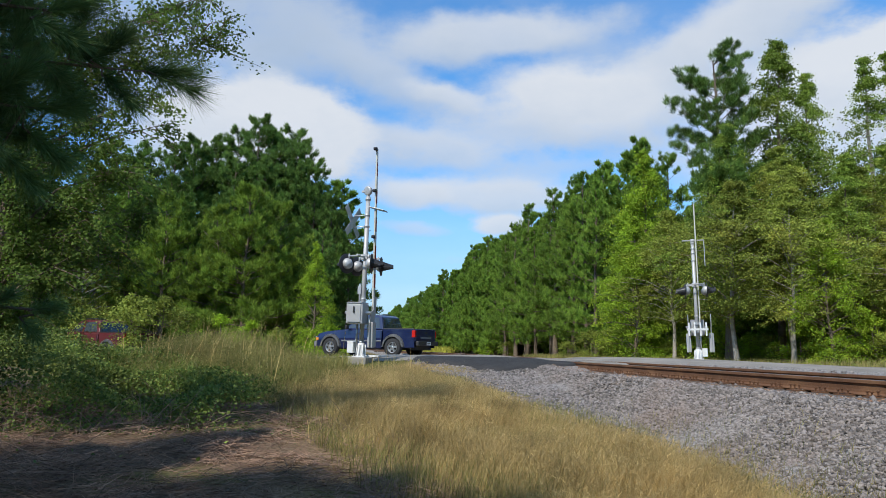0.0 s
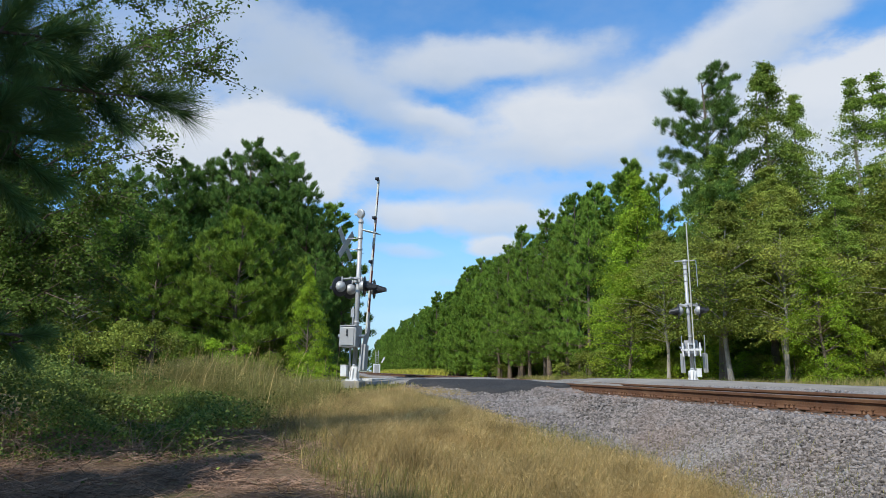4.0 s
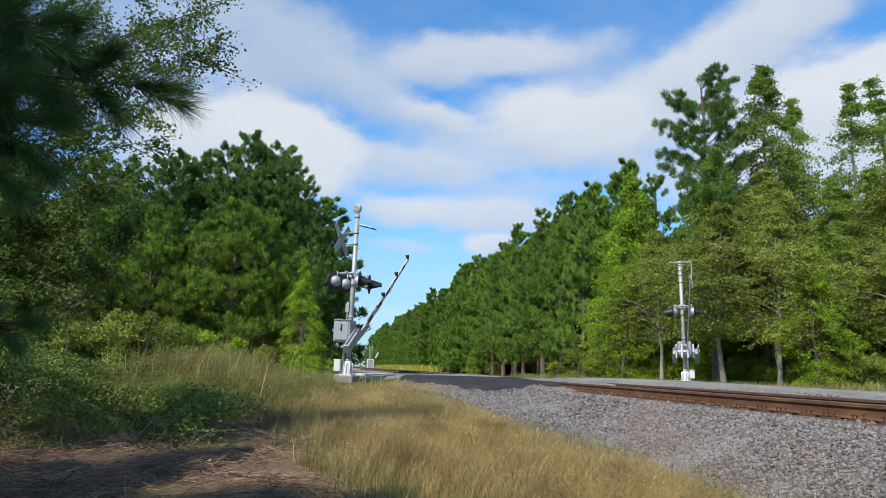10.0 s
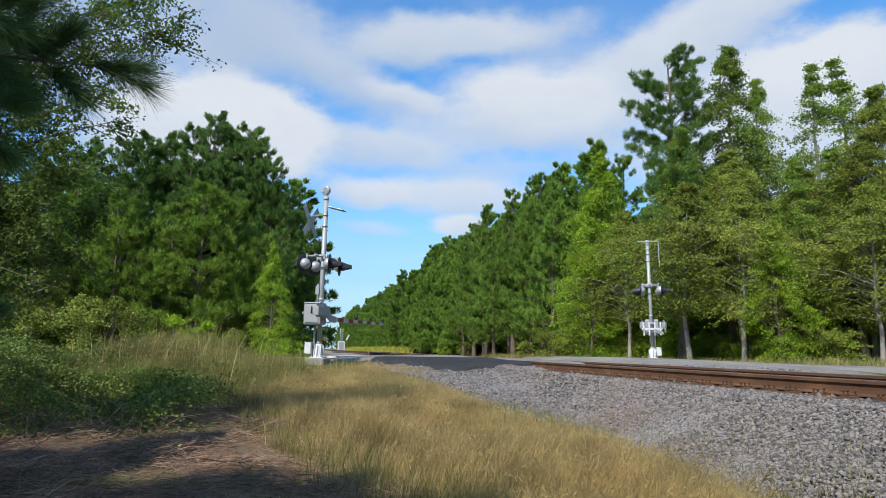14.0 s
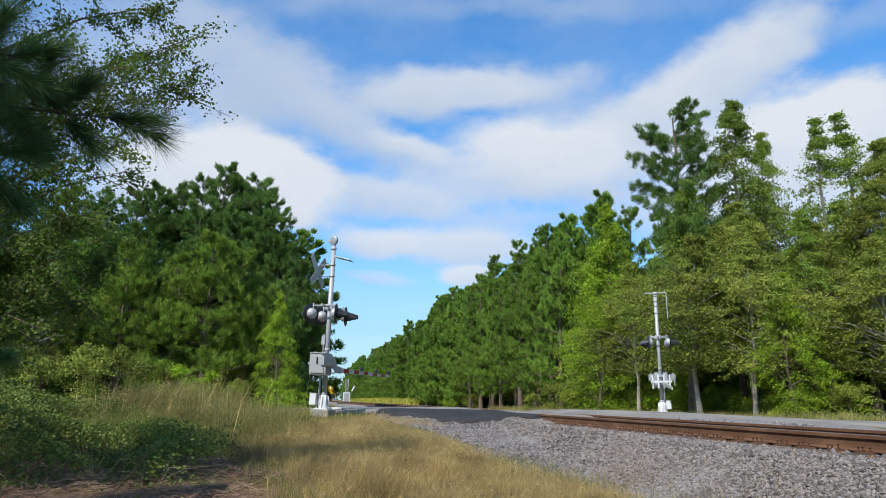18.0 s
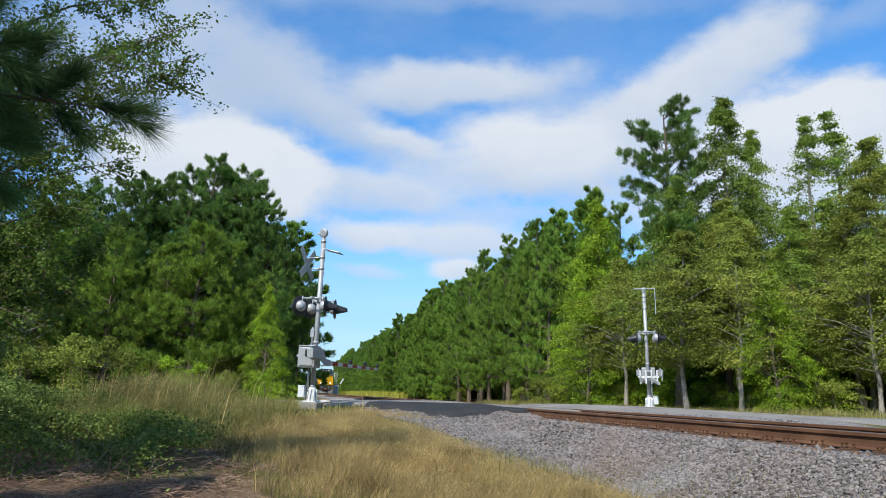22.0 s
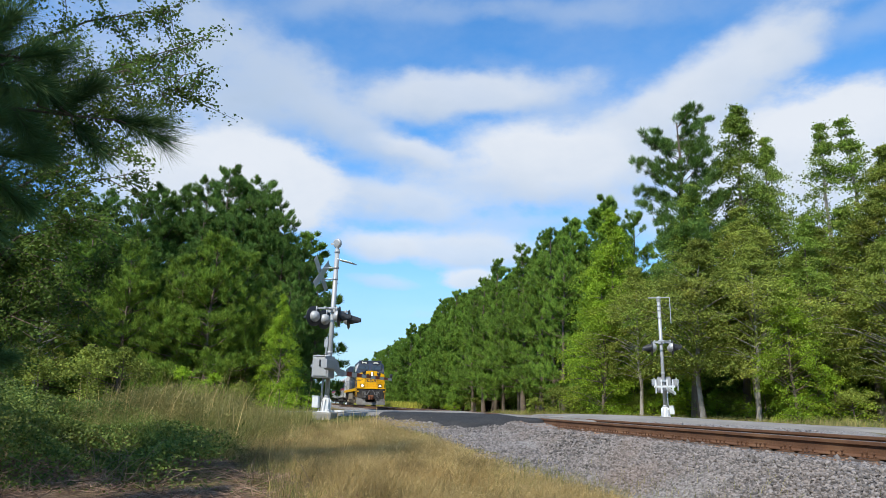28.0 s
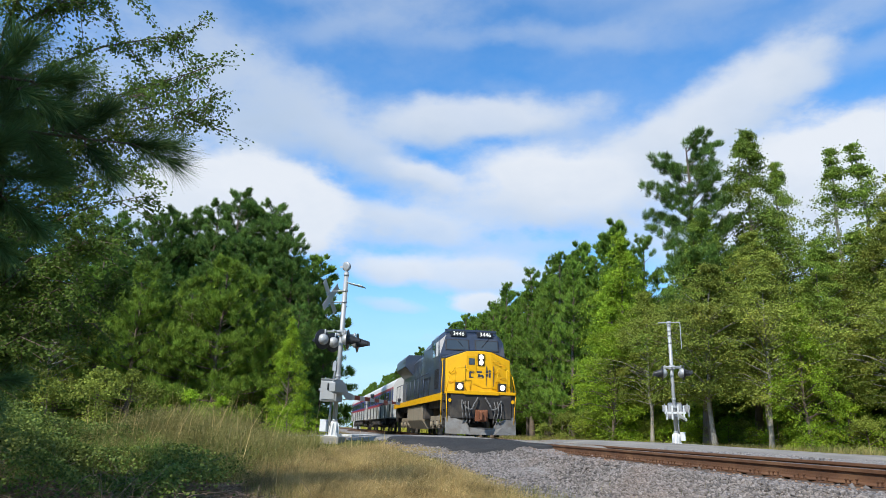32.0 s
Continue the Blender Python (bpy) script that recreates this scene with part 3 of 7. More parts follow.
def make_road():
    # asphalt strip with a thick broken edge
    ws = np.concatenate([np.linspace(-70, -6, 20), np.linspace(-5.7, 5.7, 58), np.linspace(6, 60, 30)])
    vs, fs = [], []
    rng = np.random.default_rng(3)
    for w in ws:
        e0, e1 = rng.uniform(-0.09, 0.09, 2)
        h = ROAD_HALF + 0.5 * math.exp(-(w / 4) ** 2)
        wide = 1.7 * float(smooth(4.0, 14.0, w))
        for off, dz in ((-h - 0.4 + e0, -0.16), (-h + e0, -0.02), (-h * 0.5, 0.02), (0, 0.035), (h * 0.5, 0.02), (h + wide + e1, -0.02), (h + wide + 0.35 + e1, -0.2)):
            p = ROAD_AT + ROAD_DIR * float(w) + ROAD_SIDE * off
            crown = dz if dz < 0 else dz * float(smooth(0.9, 2.2, abs(p.x - TRACK_X)))
            vs.append((p.x, p.y, float(road_level(w, off)) + crown))
    for i in range(len(ws) - 1):
        for j in range(6):
            a = i * 7 + j
            fs.append((a, a + 1, a + 8, a + 7))
    me = mesh_np("road", vs, fs, M["asphalt"])
    road = tagged(new("road", me), "grey worn asphalt road over the level crossing", "road", kind="structure")
    # dark patch that ramps down to the ballast before the track
    vs, fs = [], []
    n = 30
    for i in range(n + 1):
        w = -1.35 + 4.9 * i / n
        p = ROAD_AT + ROAD_DIR * w
        reach = (0.62 + 0.1 * math.sin(i * 1.3) + 0.75 * math.exp(-((w - 0.7) / 1.1) ** 2)) * min(1.0, (w + 1.45) / 0.5) * min(1.0, (3.7 - w) / 0.8)
        for off, rise in ((-ROAD_HALF - 0.1, None), (-ROAD_HALF - 0.5, None), (-ROAD_HALF - 0.62 - reach * 0.4, 0.09), (-ROAD_HALF - 0.7 - reach * 0.75, 0.075), (-ROAD_HALF - 0.75 - reach, 0.06), (-ROAD_HALF - 0.85 - reach, -0.08)):
            q = p + ROAD_SIDE * off
            z = float(road_level(w, off)) + 0.012 if rise is None else min(level_at(q.x, q.y) + rise, float(road_level(w, off)))
            vs.append((q.x, q.y, z))
    for i in range(n):
        for j in range(5):
            a = i * 6 + j
            fs.append((a, a + 1, a + 7, a + 6))
    ob = new("asphalt_patch", mesh_np("asphalt_patch", vs, fs, M["patch"]))
    ob.parent = road
    # stop lines before the track
    for w0, w1, lane in ((5.2, 5.75, -1), (7.0, 7.5, -1)):
        bm = new_bm()
        c = [ROAD_AT + ROAD_DIR * w + ROAD_SIDE * o for w, o in ((w0, -ROAD_HALF + 0.3), (w1, -ROAD_HALF + 0.3), (w1, -0.1), (w0, -0.1))]
        lo = [bm.verts.new((p.x, p.y, float(road_level(w0)) - 0.03)) for p in c]
        hi = [bm.verts.new((p.x, p.y, float(road_level(w0)) + 0.032)) for p in c]
        bm.faces.new(hi)
        for i in range(4):
            bm.faces.new((lo[i], lo[(i + 1) % 4], hi[(i + 1) % 4], hi[i]))
        part("stop_line", bm, M["roadpaint"], road, "worn white stop line")
    return road


make_road()

RAIL_PROFILE = ((-0.07, -0.186), (0.07, -0.186), (0.07, -0.176), (0.016, -0.155), (0.010, -0.12), (0.010, -0.06), (0.036, -0.042), (0.036, -0.008),
                (0.028, 0.0), (-0.028, 0.0), (-0.036, -0.008), (-0.036, -0.042), (-0.010, -0.06), (-0.010, -0.12), (-0.016, -0.155), (-0.07, -0.176))
Y0, Y1 = -14.0, 420.0


def along_track(bm, section):
    """A section of (x, z) drawn out along the bent line."""
    ys = [Y0] + [30.0 + 5.0 * i for i in range(23)] + [Y1]
    rings = [[bm.verts.new((x + float(bend(y)), y, z)) for x, z in section] for y in ys]
    k = len(section)
    for a, b in zip(rings, rings[1:]):
        for i in range(k):
            bm.faces.new((a[i], a[(i + 1) % k], b[(i + 1) % k], b[i]))
    bm.faces.new(rings[0][::-1])
    bm.faces.new(rings[-1])


def make_track():
    track = thing("railway_track", pose(0, 0, 0), "single rusted railway track on grey crushed-stone ballast", "track", kind="structure")
    for x in RAIL_X:
        bm = new_bm()
        along_track(bm, [(x + a, b) for a, b in RAIL_PROFILE])
        rail = part("rail", bm, M["rust"], track, "rusted steel rail")
        bm = new_bm()
        along_track(bm, [(x - 0.03, -0.004), (x + 0.03, -0.004), (x + 0.026, 0.003), (x - 0.026, 0.003)])
        part("rail_head", bm, M["railtop"], rail, "polished running surface")
    # ties, plates and spikes
    rng = random.Random(4)
    bm = new_bm()
    bm_box(bm, -1.3, 1.3, -0.112, 0.112, -0.18, 0.0)
    bmesh.ops.bevel(bm, geom=list(bm.edges), offset=0.012, segments=1, affect="EDGES")
    tie = part("tie", bm, M["tie"], track)
    tie_me = tie.data
    bpy.data.objects.remove(tie)
    bm = new_bm()
    bm_box(bm, -0.19, 0.19, -0.095, 0.095, 0.0, 0.012)
    plate_me = part("tie_plate", bm, M["rust"], track)
    bm = new_bm()
    bm_box(bm, -0.008, 0.008, -0.008, 0.008, 0.0, 0.045)
    bm_box(bm, -0.014, 0.022, -0.014, 0.014, 0.045, 0.06)
    spike_me = part("spike", bm, M["rust"], track)
    pm, sm = plate_me.data, spike_me.data
    bpy.data.objects.remove(plate_me)
    bpy.data.objects.remove(spike_me)
    y, i = Y0 + 0.3, 0
    while y < 120 and i < 270:
        if not (19.6 < y < 28.8):
            t = new("tie", tie_me)
            t.parent = track
            t.matrix_basis = pose(TRACK_X + float(bend(y)) + rng.uniform(-0.04, 0.04), y, -0.2, 0, 0, rng.uniform(-0.8, 0.8))
            if 3 < y < 30:
                for x in RAIL_X:
                    pl = new("tie_plate", pm)
                    pl.parent = t
                    pl.matrix_basis = pose(x - TRACK_X, 0, 0.001)
                    for dx, dy, turn in ((-0.085, -0.05, 0), (0.085, 0.05, 180), (-0.085, 0.06, 0), (-0.15, 0.05, 0)):
                        s = new("spike", sm)
                        s.parent = t
                        s.matrix_basis = pose(x - TRACK_X + dx, dy, 0.006 + rng.uniform(0, 0.02), 0, 0, turn)
        y += 0.5 + rng.uniform(-0.03, 0.03)
        i += 1
    # timber and asphalt panel between the rails at the crossing
    bm = new_bm()
    bm_box(bm, RAIL_X[0] + 0.11, RAIL_X[1] - 0.11, 20.3, 28.4, -0.15, -0.004)
    part("crossing_panel", bm, M["asphalt"], track, "asphalt infill between the rails", 0.01)
    for x0, x1 in ((RAIL_X[0] - 0.65, RAIL_X[0] - 0.045), (RAIL_X[1] + 0.045, RAIL_X[1] + 0.65)):
        bm = new_bm()
        bm_box(bm, x0, x1, 20.1, 28.4, -0.2, -0.006)
        part("crossing_panel", bm, M["asphalt"], track, "asphalt strip beside the rail", 0.01)
    return track


make_track()


# ---------------------------------------------------------------- trees
def tufts(rng, pos, out, per, length, width, spread):
    """Needle tufts: thin triangles that fan out from each place along out."""
    n = len(pos)
    d = unit(np.repeat(out, per, 0) + rng.normal(0, spread, (n * per, 3)))
    side = unit(np.cross(d, rng.normal(0, 1, (n * per, 3))))
    L = length * rng.uniform(0.7, 1.15, (n * per, 1))
    p = np.repeat(pos, per, 0) + d * 0.02
    a, b, c = p - side * width / 2, p + side * width / 2, p + d * L
    # one island for each tuft is too coarse a grain to matter: every needle is its own
    V = np.stack([a, b, c], 1).reshape(-1, 3)
    F = np.arange(n * per * 3).reshape(-1, 3)
    return V, F


def puffs(rng, centres, radii, axes, many, needle, width):
    """Rounded brushes of needles: they start all over a small ball and point out of it, most of them up its axis."""
    n = len(centres) * many
    out = unit(rng.normal(0, 1, (n, 3)))
    ax = np.repeat(axes, many, 0)
    p = np.repeat(centres, many, 0) + out * np.repeat(radii, many)[:, None] * rng.uniform(0.3, 1.0, (n, 1)) * (0.9, 0.9, 1.2)
    d = unit(out * 0.6 + ax * 0.85 + rng.normal(0, 0.25, (n, 3)))
    side = unit(np.cross(d, rng.normal(0, 1, (n, 3))))
    tip = p + d * needle * rng.uniform(0.55, 1.1, (n, 1))
    V = np.stack([p - side * width / 2, p + side * width / 2, tip], 1).reshape(-1, 3)
    return V, np.arange(n * 3).reshape(-1, 3)


def leaves(rng, pos, size, droop=0.3, up=0.5, slim=1.0, face=0.0):
    """Leaf blades: two triangles folded along the midrib."""
    n = len(pos)
    d = unit(rng.normal(0, 1, (n, 3)) * (1, 1, 0.6) - np.array((0, 0, droop)))
    nrm = unit(rng.normal(0, 1, (n, 3)) * 0.7 + np.array((0, 0, up)) + face)
    s = unit(np.cross(d, nrm))
    nn = np.cross(s, d)
    L = size * rng.uniform(0.65, 1.25, (n, 1))
    w = L * rng.uniform(0.32, 0.45, (n, 1)) * slim
    a, c = pos, pos + d * L
    m = pos + d * L * 0.45
    b, e = m + s * w + nn * L * 0.12, m - s * w + nn * L * 0.12
    V = np.stack([a, b, c, e], 1).reshape(-1, 3)
    i = np.arange(n) * 4
    F = np.stack([np.stack([i, i + 1, i + 2], -1), np.stack([i, i + 2, i + 3], -1)], 1).reshape(-1, 3)
    return V, F


def limbs_mesh(name, segs, material, n=6):
    """segs: (p0, p1, r0, r1)."""
    V, F = [], []
    for p0, p1, r0, r1 in segs:
        p0, p1 = np.array(p0, float), np.array(p1, float)
        w = unit(p1 - p0)
        u = unit(np.cross(w, (0.3, 0.9, 0.2)))
        v = np.cross(w, u)
        k = len(V)
        for p, r in ((p0, r0), (p1, r1)):
            for j in range(n):
                c, s = math.cos(2 * math.pi * j / n), math.sin(2 * math.pi * j / n)
                V.append(p + (u * c + v * s) * r)
        for j in range(n):
            a, b = k + j, k + (j + 1) % n
            F.append((a, b, b + n, a + n))
    me = mesh_np(name, V, F, material)
    for p in me.polygons:
        p.use_smooth = True
    return me


def trunk_segs(rng, height, r, lean=0.02, top=0.12, steps=8):
    p = np.array((0.0, 0.0, -0.15))
    segs, pts = [], [p]
    for i in range(steps):
        q = np.array((rng.normal(0, lean) * height / steps * 2, rng.normal(0, lean) * height / steps * 2, 0)) + p + np.array((0, 0, (height + 0.15) / steps))
        r0, r1 = r * (1 - (1 - top) * i / steps), r * (1 - (1 - top) * (i + 1) / steps)
        if i == 0:
            r0 *= 1.35
        segs.append((p, q, r0, r1))
        p = q
        pts.append(p)
    return segs, np.array(pts)


def on_trunk(pts, h):
    return np.array([np.interp(h, pts[:, 2], pts[:, i]) for i in range(3)])


def pine_tree(seed, height, radius, low, material, label, dense=1.0, name="pine_tree", needle=0.24, width=0.036, flat=0.0, shape=0.72, many=66):
    """Whorls of limbs with rounded puffs of needles along them. low: the share of the trunk below the first limbs."""
    rng = np.random.default_rng(seed)
    tree = thing(name, pose(0, 0, 0), label, "tree")
    segs, pts = trunk_segs(rng, height * 0.97, 0.012 * height + 0.03)
    ob = new("trunk", limbs_mesh("trunk", segs, M["bark"], 8))
    ob.parent = tree
    bsegs, P, R, D = [], [], [], []
    h = low * height
    while h < height * 0.98:
        k = (h / height - low) / (1 - low)
        reach = radius * (min(1.0, (k + 0.12) / 0.25) ** 0.6) * max(0.035, (1 - k) ** shape)
        for j in range(int(rng.integers(3, 6))):
            a = rng.uniform(0, 2 * math.pi)
            L = reach * rng.uniform(0.6, 1.12) + 0.15
            rise = (0.15 + 0.75 * k) * L * rng.uniform(0.6, 1.2) - flat * L
            p0 = on_trunk(pts, h + rng.uniform(-0.2, 0.2))
            d = np.array((math.cos(a), math.sin(a), 0)) * L + np.array((0, 0, rise))
            mid = p0 + d * 0.55 + np.array((0, 0, -0.06 * L))
            end = p0 + d
            rb = 0.012 + 0.012 * L
            bsegs += [(p0, mid, rb, rb * 0.6), (mid, end, rb * 0.6, rb * 0.2)]
            side = unit(np.cross(d, (0, 0, 1)))
            for q in range(max(3, int(4.2 * L * dense + 1.5))):
                f = 1.0 if q == 0 else rng.uniform(0.3, 1.0)
                sp = 0.0 if q == 0 else rng.normal(0, 1) * 0.24 * L * (1.2 - 0.75 * f)
                P.append(p0 + d * f + side * sp + np.array((0, 0, rng.normal(0.04, 0.05) * L)))
                R.append((0.125 + 0.028 * L) * rng.uniform(0.65, 1.35))
                D.append(unit(unit(d) * 0.45 + np.array((0, 0, 0.9))))
        h += height * rng.uniform(0.026, 0.046)
    P.append(pts[-1] + (0, 0, 0.1))
    R.append(0.2)
    D.append(np.array((0, 0, 1.0)))
    V, F = puffs(rng, np.array(P), np.array(R), np.array(D), many, needle, width)
    ob = new("branchwork", limbs_mesh("branchwork", bsegs, M["bark"], 3))
    ob.parent = tree
    ob["kind"] = "stuff"
    ob = new("crown", mesh_np("crown", V, F, material))
    ob.parent = tree
    ob["kind"] = "stuff"
    return tree


def leafy_tree(seed, height, radius, low, material, label, n_clumps=150, per=46, leaf=0.13, clump=0.5, bark="bark", name="broadleaf_tree", peak=0.3, top=0.08, lean=0.03, cone=1.15):
    """Limbs that rise from the trunk, twigs off them, and clumps of leaves along the twigs. peak: where the crown is widest."""
    rng = np.random.default_rng(seed)
    tree = thing(name, pose(0, 0, 0), label, "tree")
    segs, pts = trunk_segs(rng, height * 0.96, 0.011 * height + 0.03, lean)
    ob = new("trunk", limbs_mesh("trunk", segs, M[bark], 8))
    ob.parent = tree
    bsegs, C, size = [], [], []
    for i in range(n_clumps // 4):
        k = rng.uniform(0, 1) ** 0.95
        h = height * (low + (0.97 - low) * k)
        reach = radius * (0.45 + 0.55 * k / peak if k < peak else max(top, (1 - ((k - peak) / (1 - peak)) ** cone)))
        a = rng.uniform(0, 2 * math.pi)
        L = reach * rng.uniform(0.55, 1.15)
        p0 = on_trunk(pts, max(0.5, h - 0.35 * L))
        end = on_trunk(pts, h) + np.array((math.cos(a) * L, math.sin(a) * L, rng.normal(0, 0.12) * L))
        mid = p0 * 0.45 + end * 0.55 + np.array((0, 0, 0.08 * L))
        rb = 0.01 + 0.014 * L
        bsegs += [(p0, mid, rb, rb * 0.6), (mid, end, rb * 0.6, rb * 0.15)]
        for f in (rng.uniform(0.45, 0.7), rng.uniform(0.7, 0.95), 1.0, rng.uniform(0.75, 1.05)):
            C.append(p0 + (end - p0) * f + rng.normal(0, 0.16, 3) * max(L, 0.35))
            size.append(1.0 if k < 0.5 else 1.3 - 0.6 * k - 0.25 * (k > 0.85))
    C = np.array(C)
    s = np.repeat(clump * rng.uniform(0.6, 1.35, (len(C), 1)) * np.array(size)[:, None], per, 0)
    away = np.repeat(unit((C - pts.mean(0)) * (1, 1, 0.0) + 1e-4), per, 0)
    g = rng.normal(0, 0.5, (len(C) * per, 3)) * s * (1.15, 1.15, 0.36)
    g[:, 2] -= 0.35 * (g * away).sum(1)
    V, F = leaves(rng, np.repeat(C, per, 0) + g, leaf, 0.3, 0.55, 1.0, away * 0.45)
    ob = new("branchwork", limbs_mesh("branchwork", bsegs, M[bark], 3))
    ob.parent = tree
    ob["kind"] = "stuff"
    ob = new("crown", mesh_np("crown", V, F, material))
    ob.parent = tree
    ob["kind"] = "stuff"
    return tree


def plant(proto, x, y, height, proto_height, turn, wide=1.0, label="", lean=0.0):
    s = height / proto_height
    m = pose(x, y, level_at(x, y), lean, 0, turn) @ Matrix.Diagonal((s * wide, s * wide, s, 1))
    ob = copy_thing(proto, m)
    if label:
        ob["label"] = label
    return ob


PINE_A = pine_tree(11, 15, 3.3, 0.1, M["pine"], "tall green loblolly pine clothed to the ground at the wood's edge")
PINE_B = pine_tree(12, 15, 3.0, 0.14, M["pine"], "green loblolly pine with bare lower trunk in the dense row", 0.9)
PINE_C = pine_tree(13, 15, 3.9, 0.06, M["darkpine"], "broad dark green pine beside the road", 1.35, shape=0.56)
PINE_F = pine_tree(16, 15, 3.4, 0.03, M["pine"], "green pine far along the railway line", 0.75, needle=0.36, width=0.075, many=52)
PINE_Y = pine_tree(14, 10, 3.6, 0.1, M["youngpine"], "younger light green pine before the darker trees", 1.0)
PINE_T = pine_tree(15, 17, 2.9, 0.32, M["darkpine"], "tall open-crowned pine standing above the broadleaf trees", 1.5, flat=-0.15, shape=0.42)
LEAF_A = leafy_tree(21, 14, 3.1, 0.22, M["leaf"], "tall green sweetgum at the edge of the wood", 400, 92, 0.098, 0.55, cone=0.9)
LEAF_O = leafy_tree(27, 13, 3.2, 0.33, M["turnleaf"], "tall olive broadleaf tree with thinning autumn leaves", 360, 92, 0.096, 0.55, bark="palebark", cone=1.15)
LEAF_B = leafy_tree(22, 9, 3.3, 0.3, M["turnleaf"], "olive green broadleaf tree with yellowing leaves", 320, 92, 0.092, 0.55, bark="palebark")
LEAF_C = leafy_tree(23, 9, 2.8, 0.03, M["brightleaf"], "bright green young broadleaf tree at the wood's edge", 330, 84, 0.098, 0.5)
LEAF_S = leafy_tree(24, 15, 1.9, 0.25, M["leaf"], "thin-leaved tall tree with sky through its crown", 270, 60, 0.098, bark="palebark", cone=0.85)
BUSH = leafy_tree(25, 2.6, 1.6, 0.03, M["turnleaf"], "rough leafy shrub at the foot of the trees", 90, 60, 0.085, 0.42, name="shrub", peak=0.5)
BUSH_G = leafy_tree(26, 2.4, 1.5, 0.03, M["brightleaf"], "bright green shrub at the foot of the trees", 90, 60, 0.085, 0.42, name="shrub", peak=0.5)
PROTOS = [(PINE_A, 15), (PINE_B, 15), (PINE_C, 15), (PINE_F, 15), (PINE_Y, 10), (PINE_T, 17), (LEAF_A, 14), (LEAF_O, 13), (LEAF_B, 9), (LEAF_C, 9), (LEAF_S, 15), (BUSH, 2.6), (BUSH_G, 2.4)]
TALL = {p.name: h for p, h in PROTOS}


def wood(rows, group):
    for proto, x, y, h, turn, wide in rows:
        ob = plant(proto, x, y, h, TALL[proto.name], turn, wide)
        ob["group"] = group


def right_wood():
    rng = random.Random(8)
    rows = []
    # the long row of pines beside the track
    y = 50.0
    while y < 330:
        step = 2.6 if y < 110 else 4.5
        kinds = (PINE_A, PINE_A, PINE_B) if y < 82 else (PINE_F,)
        rows.append((rng.choice(kinds), 18.0 + rng.uniform(-0.9, 0.9), y, rng.uniform(12.2, 15.0), rng.uniform(0, 360), rng.uniform(0.85, 1.1)))
        if y < 150:
            rows.append((PINE_F, 22.5 + rng.uniform(-1, 1), y + 1.3, rng.uniform(15, 17), rng.uniform(0, 360), 1.0))
        if y < 90 and rng.random() < 0.45:
            rows.append((rng.choice((BUSH, BUSH_G)), 16.0 + rng.uniform(-0.7, 0.7), y + rng.uniform(0, 2), rng.uniform(0.9, 1.9), rng.uniform(0, 360), 1.1))
        y += step * rng.uniform(0.8, 1.2)
    wood(rows, "pine row beside the track")
    rows = []
    for i in range(34):
        k = i / 33
        rows.append((PINE_F, 23.5 + 17 * k + rng.uniform(-1.5, 1.5), 58 - 44 * k + rng.uniform(-2, 2), rng.uniform(9.5, 12.0), rng.uniform(0, 360), 1.15))
    wood(rows, "inner trees of the wood across the track")
    rows = [
        (LEAF_C, 18.3, 43.0, 13.9, 40, 0.72), (PINE_A, 23.1, 50.0, 15.6, 10, 0.9), (LEAF_C, 16.9, 40.8, 9.0, 100, 0.95), (LEAF_B, 18.2, 38.6, 8.8, 200, 0.95), (PINE_A, 19.6, 47.5, 13.0, 60, 0.9),
        (PINE_T, 20.2, 36.2, 17.3, 30, 1.15), (LEAF_A, 19.6, 34.6, 13.0, 80, 1.05), (LEAF_A, 22.4, 35.0, 18.2, 150, 0.9), (LEAF_A, 24.0, 34.0, 16.2, 20, 0.68), (LEAF_O, 21.2, 32.4, 11.2, 220, 0.95),
        (LEAF_B, 18.2, 32.0, 9.0, 300, 1.0), (LEAF_B, 19.8, 30.2, 8.4, 30, 1.0), (LEAF_A, 23.4, 30.6, 10.6, 10, 1.0), (LEAF_C, 20.6, 28.6, 6.8, 210, 0.8), (LEAF_O, 24.6, 32.0, 10.4, 70, 1.0),
        (LEAF_S, 27.0, 34.0, 17.4, 70, 1.0), (LEAF_S, 28.6, 33.0, 17.4, 170, 1.05), (LEAF_O, 29.6, 32.0, 15.4, 260, 0.9), (LEAF_O, 27.4, 31.0, 12.4, 20, 0.95), (LEAF_A, 26.4, 29.6, 9.6, 200, 1.0),
        (LEAF_B, 24.4, 27.2, 8.4, 190, 1.0), (LEAF_B, 26.8, 25.6, 9.2, 60, 1.0), (LEAF_O, 30.2, 28.0, 14.4, 300, 1.0), (LEAF_A, 29.0, 25.4, 11.6, 300, 1.0), (LEAF_O, 32.6, 29.6, 16.6, 120, 1.0),
        (LEAF_A, 31.6, 22.5, 13.0, 30, 1.0), (LEAF_B, 28.0, 20.5, 8.6, 130, 1.0), (LEAF_O, 34.0, 18.0, 14.0, 200, 1.0), (LEAF_B, 30.0, 15.0, 9.0, 20, 1.0), (LEAF_O, 35.5, 25.0, 16.0, 40, 1.0),
        (PINE_B, 22.0, 42.0, 13.0, 50, 1.0), (PINE_F, 25.5, 40.0, 12.5, 90, 1.0), (PINE_F, 25.0, 37.0, 11.5, 90, 1.0), (PINE_F, 30.0, 36.0, 12.5, 20, 1.1), (PINE_F, 35.0, 33.0, 14.0, 120, 1.1),
    ]
    wood(rows, "trees of the wood across the track")
    rows = []
